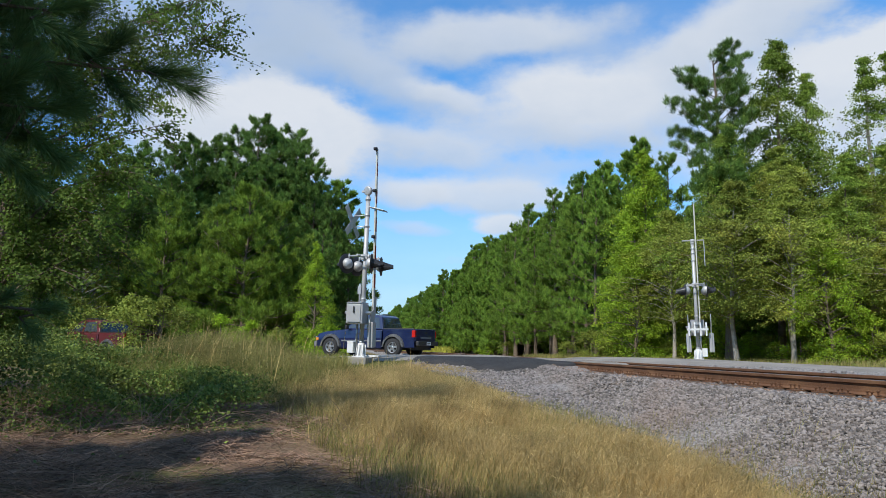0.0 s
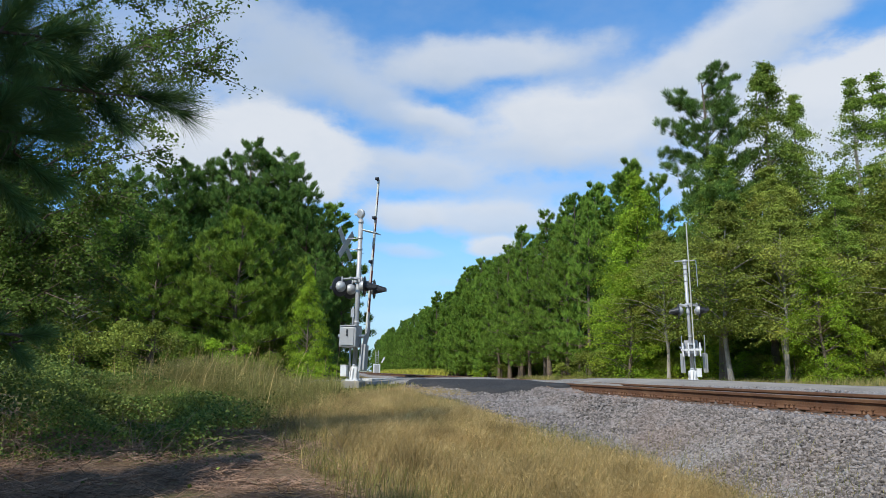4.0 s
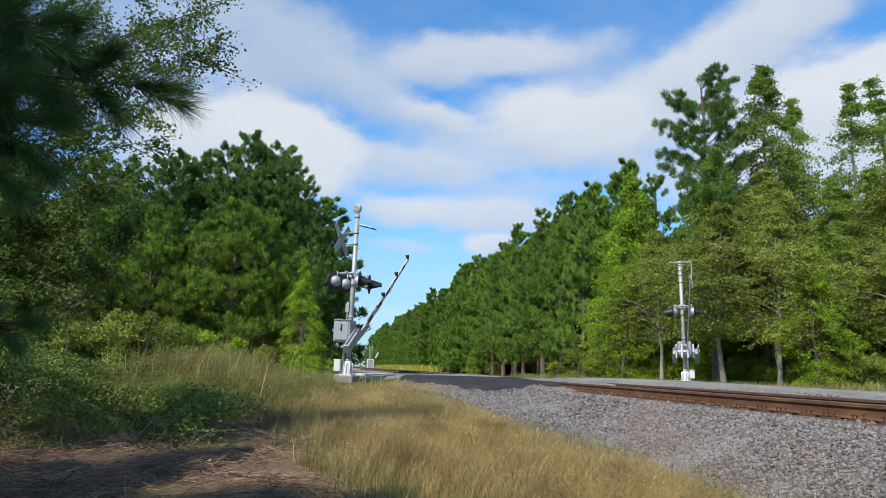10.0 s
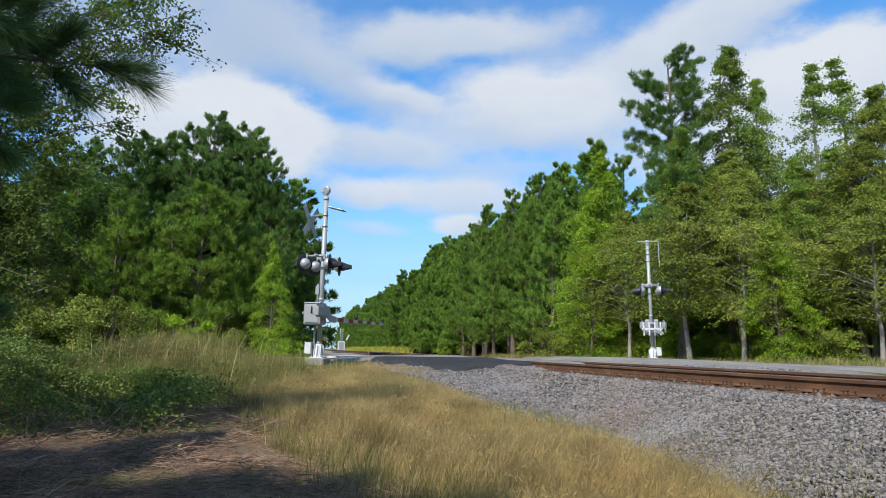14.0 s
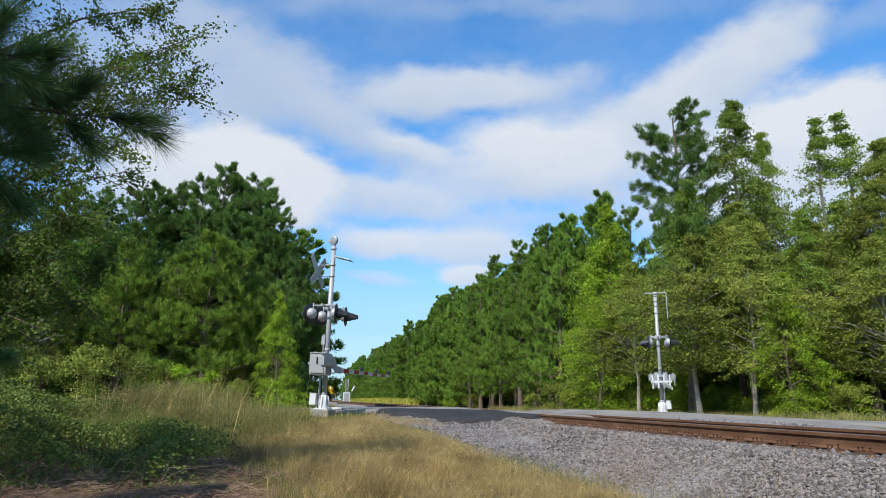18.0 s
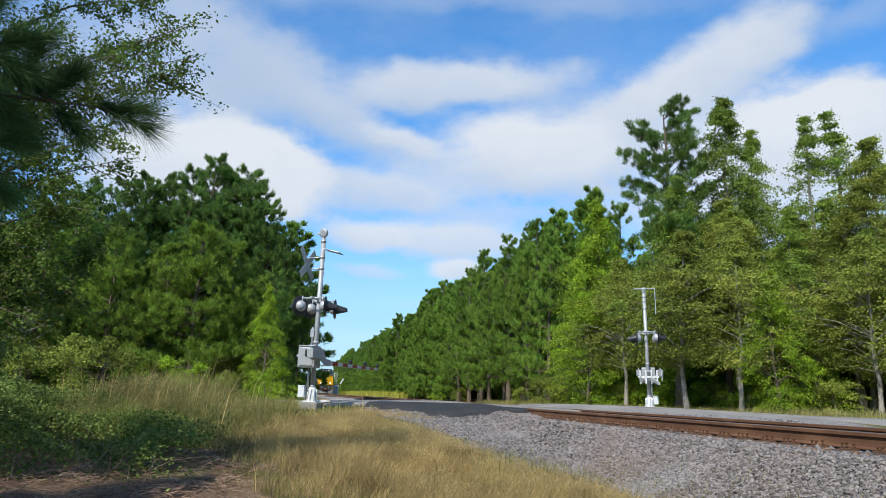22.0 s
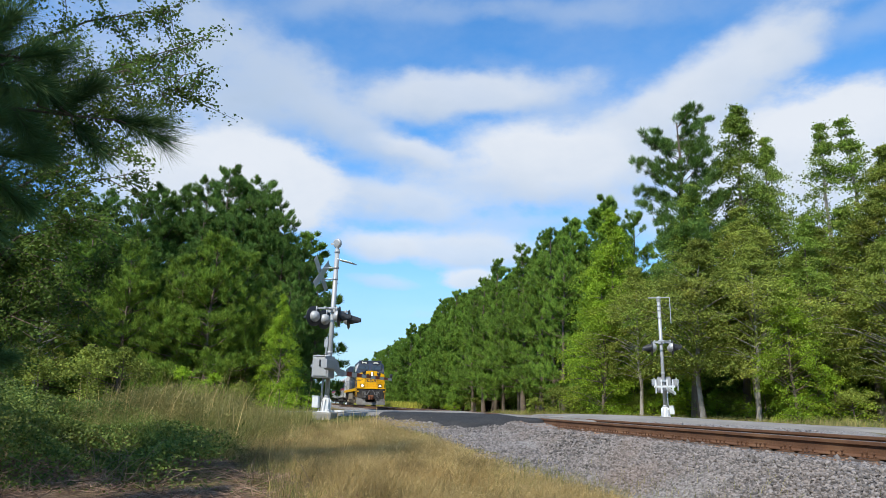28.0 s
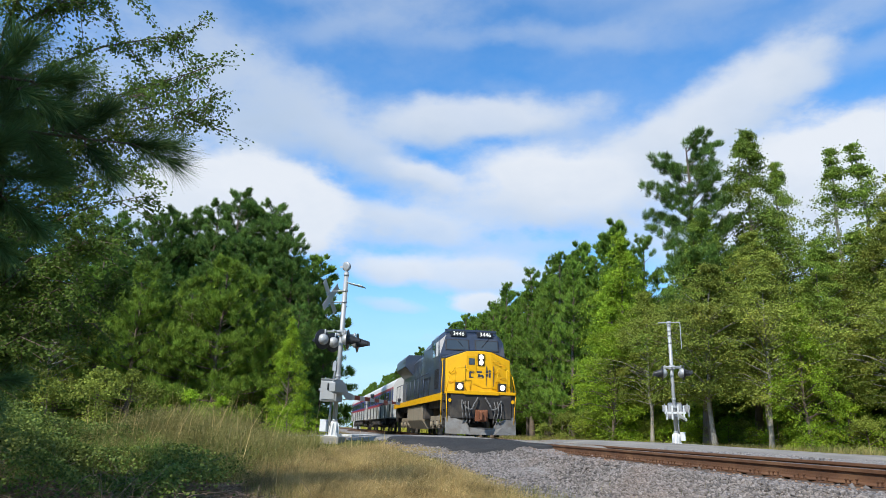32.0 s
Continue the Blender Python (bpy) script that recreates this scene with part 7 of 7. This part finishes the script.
def blades(rng, x, y, h, width, lean, wind=(0.1, 0.0)):
    """Grass: each blade bends over once."""
    n = len(x)
    z = ground_level(x, y) - 0.02
    a = rng.uniform(0, 2 * math.pi, n)
    b = np.stack([np.cos(a), np.sin(a)], -1) * lean * rng.uniform(0.2, 1.0, (n, 1)) + np.array(wind)
    s = np.stack([-np.sin(a + 0.8), np.cos(a + 0.8), 0 * a], -1) * width / 2
    p = np.stack([x, y, z], -1)
    up = np.array((0, 0, 1.0))
    q = p + (np.concatenate([b * 0.35, np.zeros((n, 1))], 1) + up * 0.6) * h[:, None]
    t = p + (np.concatenate([b, np.zeros((n, 1))], 1) + up) * h[:, None]
    V = np.stack([p - s, p + s, q - s * 0.8, q + s * 0.8, t], 1).reshape(-1, 3)
    i = np.arange(n) * 5
    F = np.stack([np.stack([i, i + 1, i + 3], -1), np.stack([i, i + 3, i + 2], -1), np.stack([i + 2, i + 3, i + 4], -1)], 1).reshape(-1, 3)
    return V, F


def clumpy(rng, x, y, n_keep, scale=1.2):
    w = 0.55 + 0.45 * np.sin(x * scale * 2.3 + 1.3 * np.sin(y * scale)) * np.sin(y * scale * 1.7 + x)
    k = rng.uniform(0, 1, len(x)) < w
    return x[k][:n_keep], y[k][:n_keep]


def toe(y):
    return 3.75 + (y - 6) * 0.105


def grass_edge(y):
    return np.interp(y, (4, 9, 11, 13, 17.5, 20, 23), (4.0, 4.0, 3.65, 3.25, 3.2, 2.6, 2.0))


def make_grass():
    rng = np.random.default_rng(51)
    # tan grass between the path and the ballast
    n = 260000
    y = 3.6 + 17.6 * rng.uniform(0, 1, n) ** 1.25
    left = 0.75 - (y - 6) * 0.25 + 0.3 * np.sin(y * 1.9)
    x = left + (grass_edge(y) - left) * rng.uniform(0, 1, n) ** 0.92 + rng.normal(0, 0.16, n)
    x, y = clumpy(rng, x, y, 95000)
    edge = np.clip((grass_edge(y) + 0.2 - x) / 1.1, 0.2, 1) * np.clip((x - (0.5 - (y - 6) * 0.25)) / 0.9 + 0.2, 0.2, 1)
    h = rng.uniform(0.35, 1.05, len(x)) * np.interp(y, (4, 8, 13, 18, 22), (0.42, 0.42, 0.34, 0.2, 0.13)) * edge * (1 + 0.25 * np.sin(x * 1.4 + 1) * np.sin(y * 0.8))
    V, F = blades(rng, x, y, h, 0.0042, rng.uniform(0.3, 1.25, (len(x), 1)), (0.08, -0.03))
    # seed heads: short awns that stand out every way at the tops
    m = 70000
    i = rng.integers(0, len(x), m)
    top = V.reshape(-1, 5, 3)[i, 4] * 1.0
    mid = V.reshape(-1, 5, 3)[i, 2]
    at = mid + (top - mid) * rng.uniform(-0.3, 1.05, (m, 1)) + rng.normal(0, 0.02, (m, 3))
    V2, F2 = tufts(rng, at, unit(rng.normal(0, 1, (m, 3)) + (0, 0, 0.5)), 1, 0.07, 0.006, 0.2)
    V, F = np.concatenate([V, V2]), np.concatenate([F, F2 + len(V)])
    tagged(new("dry_grass", mesh_np("dry_grass", V, F, M["drygrass"])), "knee-high tan dry grass beside the ballast", "grass", kind="stuff")
    # finer green undergrowth among it
    n = 40000
    y = 3.6 + 18 * rng.uniform(0, 1, n) ** 1.3
    x = 0.4 - (y - 6) * 0.25 + (grass_edge(y) - 0.6 + (y - 6) * 0.25) * rng.uniform(0, 1, n)
    x, y = clumpy(rng, x, y, 24000, 0.7)
    V, F = blades(rng, x, y, rng.uniform(0.14, 0.36, len(x)) * np.interp(y, (8, 20), (1, 0.45)), 0.006, 0.6)
    # stragglers among the stones
    ys = rng.uniform(4.6, 13.0, 2600)
    xs = grass_edge(ys) + np.abs(rng.normal(0, 0.42, 2600)) - 0.15
    V2, F2 = blades(rng, xs, ys, rng.uniform(0.05, 0.2, 2600), 0.005, rng.uniform(0.3, 1.2, (2600, 1)))
    V, F = np.concatenate([V, V2]), np.concatenate([F, F2 + len(V)])
    # tall rough grass on the rise
    n = 60000
    x2 = rng.normal(-2.9, 1.3, n)
    y2 = rng.uniform(12.6, 20.0, n)
    x2, y2 = clumpy(rng, x2, y2, 34000, 0.9)
    h2 = rng.uniform(0.3, 1.0, len(x2)) * np.clip(1.25 - np.abs(x2 + 2.9) / 3.0, 0.25, 1.1) * np.clip((y2 - 11.0) / 4, 0.5, 1)
    V2, F2 = blades(rng, x2, y2, h2, 0.0065, rng.uniform(0.3, 1.1, (len(x2), 1)))
    V, F = np.concatenate([V, V2]), np.concatenate([F, F2 + len(V)])
    # seed heads over the rise
    m = 40000
    i = rng.integers(0, len(x2), m)
    at = V2.reshape(-1, 5, 3)[i, 4] + rng.normal(0, 0.03, (m, 3)) - (0, 0, 0.04)
    V3, F3 = tufts(rng, at, unit(rng.normal(0, 1, (m, 3)) + (0, 0, 0.6)), 1, 0.1, 0.009, 0.2)
    V, F = np.concatenate([V, V3]), np.concatenate([F, F3 + len(V)])
    tagged(new("green_grass", mesh_np("green_grass", V, F, M["greengrass"])), "tall rough green grass on the rise", "grass", kind="stuff")
    # verge along the road and beyond it , far side verge
    n = 40000
    w = rng.uniform(1.5, 34, n)
    off = np.where(rng.uniform(0, 1, n) < 0.65, -rng.uniform(ROAD_HALF + 0.5, ROAD_HALF + 7.0, n), rng.uniform(ROAD_HALF + 0.5, ROAD_HALF + 4.0, n))
    x = ROAD_AT.x + ROAD_DIR.x * w + ROAD_SIDE.x * off
    y = ROAD_AT.y + ROAD_DIR.y * w + ROAD_SIDE.y * off
    k = (x < 2.4)
    x, y = x[k], y[k]
    V, F = blades(rng, x, y, rng.uniform(0.15, 0.5, len(x)) * np.interp(x, (-6, -2.5, -0.2, 0.6, 3), (1.2, 1.0, 0.75, 0.35, 0.25)), 0.012, 0.45)
    n = 15000
    x2, y2 = rng.uniform(-4.5, 0.1, n), rng.uniform(18.8, 22.0, n)
    V2, F2 = blades(rng, x2, y2, rng.uniform(0.2, 0.5, n), 0.009, rng.uniform(0.2, 0.9, (n, 1)))
    V, F = np.concatenate([V, V2]), np.concatenate([F, F2 + len(V)])
    n = 22000
    y2 = rng.uniform(14, 60, n)
    x2 = rng.uniform(14.6, 19.5, n) + 0.25 * np.maximum(0, 32 - y2)
    V2, F2 = blades(rng, x2, y2, rng.uniform(0.12, 0.5, n), 0.016, 0.5)
    V, F = np.concatenate([V, V2]), np.concatenate([F, F2 + len(V)])
    tagged(new("verge_grass", mesh_np("verge_grass", V, F, M["greengrass"])), "grass verge along the road and the wood", "grass", kind="stuff")
    # yellow grass along the far stretch of the line
    n = 9000
    y3, x3 = rng.uniform(100, 185, n), rng.uniform(10.6, 15.2, n)
    V, F = blades(rng, x3, y3, rng.uniform(0.4, 1.2, n), 0.06, 0.5)
    tagged(new("yellow_grass", mesh_np("yellow_grass", V, F, M["yellowgrass"])), "bright yellow-green grass beside the far track", "grass", kind="stuff")
    # tall seed stalks
    n = 420
    x = np.concatenate([rng.normal(-2.8, 0.9, 240), rng.uniform(-0.6, 2.6, 30), rng.normal(1.0, 0.5, 40)])
    y = np.concatenate([rng.uniform(14, 20, 240), rng.uniform(9, 16, 30), rng.uniform(18, 20.5, 40)])
    h = np.concatenate([rng.uniform(0.7, 1.6, 240), rng.uniform(0.35, 0.65, 30), rng.uniform(0.3, 0.7, 40)])
    V, F = blades(rng, x, y, h, 0.009, 0.3)
    tagged(new("seed_stalks", mesh_np("seed_stalks", V, F, M["drygrass"])), "tall dry seed stalks above the grass", "grass", kind="stuff")


def make_straw():
    """Dead stems that lie about on the bare path."""
    rng = np.random.default_rng(52)
    n = 36000
    y = 3.6 + 9.5 * rng.uniform(0, 1, n) ** 1.1
    x = rng.uniform(-5.0, 1.3, n) - (y - 6) * 0.2
    a = rng.uniform(0, math.pi, n)
    L = rng.uniform(0.06, 0.3, n) * np.where(rng.uniform(0, 1, n) < 0.04, 2.6, 1.0)
    d = np.stack([np.cos(a), np.sin(a), rng.normal(0, 0.14, n)], -1)
    z = ground_level(x, y) + rng.uniform(0.0, 0.07, n) + 0.05 * np.sin(x * 3) * np.sin(y * 2.3)
    p = np.stack([x, y, z], -1)
    s = np.stack([-d[:, 1], d[:, 0], rng.normal(0, 0.5, n)], -1) * 0.0035
    e = p + d * L[:, None]
    V = np.stack([p - s, p + s, e + s * 0.5, e - s * 0.5], 1).reshape(-1, 3)
    i = np.arange(n) * 4
    F = np.stack([np.stack([i, i + 1, i + 2], -1), np.stack([i, i + 2, i + 3], -1)], 1).reshape(-1, 3)
    tagged(new("straw_litter", mesh_np("straw_litter", V, F, M["straw"])), "dead brown stems matted on the ground", "litter", kind="stuff")
    n = 300
    y = 5.0 + 6 * rng.uniform(0, 1, n)
    x = rng.uniform(-4.6, 0.2, n)
    segs = []
    for i in range(n):
        q = np.array((x[i], y[i], level_at(x[i], y[i]) + 0.02))
        dd = np.array((rng.normal(0, 1), rng.normal(0, 0.7), abs(rng.normal(0, 0.45))))
        dd = unit(dd) * rng.uniform(0.2, 0.75)
        segs += [(q, q + dd * 0.6, 0.004, 0.003), (q + dd * 0.6, q + dd + (0, 0, -0.08), 0.003, 0.001)]
    tagged(new("dead_twigs", limbs_mesh("dead_twigs", segs, M["twig"], 4)), "pale dead twigs that stick out of the litter", "twigs", kind="stuff")


def make_vines():
    """The low tangle of creepers at the edge of the path."""
    rng = np.random.default_rng(53)
    n = 86000
    x = rng.uniform(-9.5, -0.9, n)
    y = rng.uniform(9.8, 15.5, n)
    top = 0.42 + 0.7 * smooth(-2.4, -5.5, x) + 0.14 * np.sin(x * 2.2 + y) + 0.1 * np.sin(y * 3.1)
    ridge = smooth(9.6, 11.6, y + 0.3 * np.sin(x * 3))
    z = ground_level(x, y) + top * ridge * rng.uniform(0.25, 1.0, n) ** 0.55
    k = rng.uniform(0, 1, n) < np.clip(0.35 + ridge, 0, 1) * smooth(-0.9, -2.4, x) * (0.45 + 0.55 * (np.sin(x * 3.7 + 2 * np.sin(y * 2.1)) * np.sin(y * 4.3 + x) > -0.35))
    P = np.stack([x, y, z], -1)[k]
    # stray leaves out on the litter
    m = 120
    xs, ys = rng.uniform(-6, -0.3, m), 10.6 - np.abs(rng.normal(0, 1.6, m))
    P = np.concatenate([P, np.stack([xs, ys, ground_level(xs, ys) + rng.uniform(0.02, 0.16, m)], -1)])
    V, F = leaves(rng, P, 0.05, 0.2, 0.6)
    tagged(new("vine_tangle", mesh_np("vine_tangle", V, F, M["vine"])), "low tangle of green creepers with some yellow leaves", "creepers", kind="stuff")
    segs = []
    for i in range(420):
        xx, yy = rng.uniform(-8, -1.8), rng.uniform(9.6, 13.0)
        q = np.array((xx, yy, level_at(xx, yy)))
        d = np.array((rng.normal(0, 0.4), rng.normal(0, 0.3), rng.uniform(0.3, 0.8))) * rng.uniform(0.4, 1.1)
        segs += [(q, q + d * 0.6, 0.006, 0.004), (q + d * 0.6, q + d + (rng.normal(0, 0.1), 0, -0.1), 0.004, 0.001)]
    tagged(new("vine_stems", limbs_mesh("vine_stems", segs, M["twig"], 4)), "brown stems of the creepers", "stems", kind="stuff")


def tussock(x0, y0, r, h, n, seed):
    """One clump of long arching blades."""
    rng = np.random.default_rng(seed)
    x, y = x0 + rng.normal(0, r, n), y0 + rng.normal(0, r, n)
    V, F = blades(rng, x, y, h * rng.uniform(0.5, 1.1, n), 0.009, rng.uniform(0.2, 1.3, (n, 1)), (0, 0))
    return tagged(new("grass_tussock", mesh_np("grass_tussock", V, F, M["tussock"])), "green tussock of long arching grass blades", "grass", "tussocks on the rise")


for spot in ((-2.35, 12.6, 0.16, 0.75, 420, 71), (-3.0, 13.4, 0.2, 0.8, 420, 72), (-2.0, 14.2, 0.18, 0.7, 380, 73), (-3.6, 12.9, 0.2, 0.7, 380, 74), (-1.6, 13.2, 0.14, 0.5, 260, 75), (-4.2, 14.5, 0.25, 0.9, 420, 76)):
    tussock(*spot)
make_grass()
make_straw()
make_vines()


SPILL = (0.47, 6.25)


def make_ballast():
    """Crushed stone on the shoulder, each a rough block of its own."""
    rng = np.random.default_rng(61)

    def stones(n, y0, y1, size, side=-1):
        y = y0 + (y1 - y0) * rng.uniform(0, 1, n)
        if side < 0:
            lo, hi = np.minimum(toe(y) - 0.3, grass_edge(y) - 0.35), 5.95
            x = lo + (hi - lo) * rng.uniform(0, 1, n) ** 0.85
        elif side == 0:
            x = rng.uniform(5.62, 6.3, n)
        elif side == 2:
            x, y = rng.normal(SPILL[0], 0.2, n), rng.normal(SPILL[1], 0.16, n)
        else:
            x = rng.uniform(5.9, 12.6, n)
        w = (x - ROAD_AT.x) * ROAD_DIR.x + (y - ROAD_AT.y) * ROAD_DIR.y
        off = (x - ROAD_AT.x) * ROAD_SIDE.x + (y - ROAD_AT.y) * ROAD_SIDE.y
        k = off < -np.where((w > -1.5) & (w < 3.7), ROAD_HALF + 1.2 + 0.75 * np.exp(-((w - 0.7) / 1.1) ** 2), ROAD_HALF + 0.6)
        x, y, n = x[k], y[k], int(k.sum())
        r = size * rng.uniform(0.55, 1.3, n)
        z = ground_level(x, y) + r * rng.uniform(-0.1, 0.7, n) - 0.03 * (x > 5.75)
        cube = np.array([(a, b, c) for c in (-1, 1) for b in (-1, 1) for a in (-1, 1)], float) * 0.5
        v = cube[None] * rng.uniform(0.6, 1.2, (n, 1, 3)) * (1.35, 0.95, 0.62) + rng.normal(0, 0.13, (n, 8, 3))
        # upright axes with some tilt, turned freely about them
        up = unit(rng.normal(0, 0.38, (n, 3)) + (0, 0, 1.0))
        ahead = unit(np.cross(up, rng.normal(0, 1, (n, 3))))
        q = np.stack([ahead, np.cross(up, ahead), up], -1)
        v = np.einsum("nij,nkj->nki", q, v) * r[:, None, None] * 1.35 + np.stack([x, y, z], -1)[:, None]
        f = np.array(((0, 2, 3), (0, 3, 1), (4, 5, 7), (4, 7, 6), (0, 1, 5), (0, 5, 4), (2, 6, 7), (2, 7, 3), (0, 4, 6), (0, 6, 2), (1, 3, 7), (1, 7, 5)))
        return v.reshape(-1, 3), (f[None] + (np.arange(n) * 8)[:, None, None]).reshape(-1, 3)

    V, F = stones(46000, 4.8, 12.5, 0.0225)
    a, b = stones(20000, 12.0, 22.5, 0.0275)
    V, F = np.concatenate([V, a]), np.concatenate([F, b + len(V)])
    a, b = stones(3000, 5.0, 20.0, 0.045, 1)
    V, F = np.concatenate([V, a]), np.concatenate([F, b + len(V)])
    tagged(new("ballast_stones", mesh_np("ballast_stones", V, F, M["stone"])), "angular grey crushed-stone ballast along the track", "ballast", kind="stuff")
    V, F = stones(900, 4.0, 4.9, 0.02, 2)
    tagged(new("gravel_spill", mesh_np("gravel_spill", V, F, M["stone"])), "small spill of grey gravel on the bare path", "gravel", kind="stuff")
    V, F = stones(5200, 4.8, 20.0, 0.026, 0)
    tagged(new("rusty_ballast", mesh_np("rusty_ballast", V, F, M["ruststone"])), "rust-stained stones along the foot of the rail", "ballast", kind="stuff")


make_ballast()


# ---------------------------------------------------------------- what moves
GATE_NEAR = ((0, 93), (2.5, 91), (3.5, 88), (5.5, 70), (6, 66), (7, 58), (8, 50), (9, 43), (10, 36), (11, 22), (11.5, 16), (12, 11), (13, 3), (14, 0.8), (16, 0.3), (32, 0.3))
GATE_FAR = ((0, 90), (2.5, 88), (3.5, 84), (5.5, 67), (6, 62), (7, 54), (8, 46), (9, 39), (10, 31), (11, 19), (11.5, 13), (12, 8), (13, 0), (14, -2), (16, -3), (32, -3))
# seconds and metres: the pickups along their lane, the locomotive's front along the track
TRUCK_AT = ((0, -0.58), (0.5, 1.55), (1, 3.74), (1.5, 6.15), (2, 8.82), (2.5, 11.55), (3, 14.28), (3.5, 16.9), (5, 25.0), (7, 35.0), (9, 44.0), (12, 53.0), (32, 60.0))
CAR_AT = ((0, 14.9), (0.5, 17.3), (1, 19.86), (2, 24.8), (3, 29.8), (4, 34.8), (6, 44.5), (8, 54.0), (12, 63.0), (32, 68.0))
TRAIN_AT = ((0, 404.0), (19, 188.0), (24, 130.0), (28, 81.6), (30, 57.0), (31, 44.6), (32, 32.1))


def steps(rows, dt):
    """The same way in even steps of dt."""
    ts = np.arange(rows[0][0], rows[-1][0] + dt / 2, dt)
    a = np.array(rows, float)
    return [(float(t), float(np.interp(t, a[:, 0], a[:, 1]))) for t in ts]


def motions():
    for arm, rows in ((ARM_NEAR, GATE_NEAR), (ARM_FAR, GATE_FAR)):
        at = arm.matrix_basis.translation.copy()
        walk(arm, [(t, pose(*at, -a, 0, 0)) for t, a in rows])
    for car, wheels, rows in ((TRUCK, TRUCK_WHEELS, TRUCK_AT), (CAR, CAR_WHEELS, CAR_AT)):
        walk(car, [(t, on_lane(s)) for t, s in rows])
        spin = [(t, s) for t, s in steps(rows, 1 / 15) if t <= 7.0]
        for w in wheels:
            at = w.matrix_basis.translation.copy()
            keys = [(t, pose(*at, 0, math.degrees(s / 0.345) % 360, 0)) for t, s in spin]
            keys.append((32.0, keys[-1][1]))
            walk(w, keys)
    for i, thing_ in enumerate([LOCO] + COACHES):
        back = 0.0 if i == 0 else 22.4 + 26.2 * (i - 1)
        rows = []
        for t, y in steps(TRAIN_AT, 1.0):
            x0, x1 = float(bend(y + back)), float(bend(y + back + 20.0))
            rows.append((t, pose(TRACK_X + x0, y + back, 0.004, 0, 0, -90 + math.degrees(math.atan2(x0 - x1, 20.0)))))
        walk(thing_, rows)
    sets = [(w, 0.53) for w in LOCO_WHEELS] + [(w, 0.46) for c in COACHES[:2] for w in c.children if w.name.startswith("wheelset")]
    for w, r in sets:
        at = w.matrix_basis.translation.copy()
        keys = [(t, pose(*at, 0, math.degrees(-y / r) % 360, 0)) for t, y in steps(TRAIN_AT, 1 / 30) if t >= 24.0]
        walk(w, [(0.0, keys[0][1])] + keys)



motions()
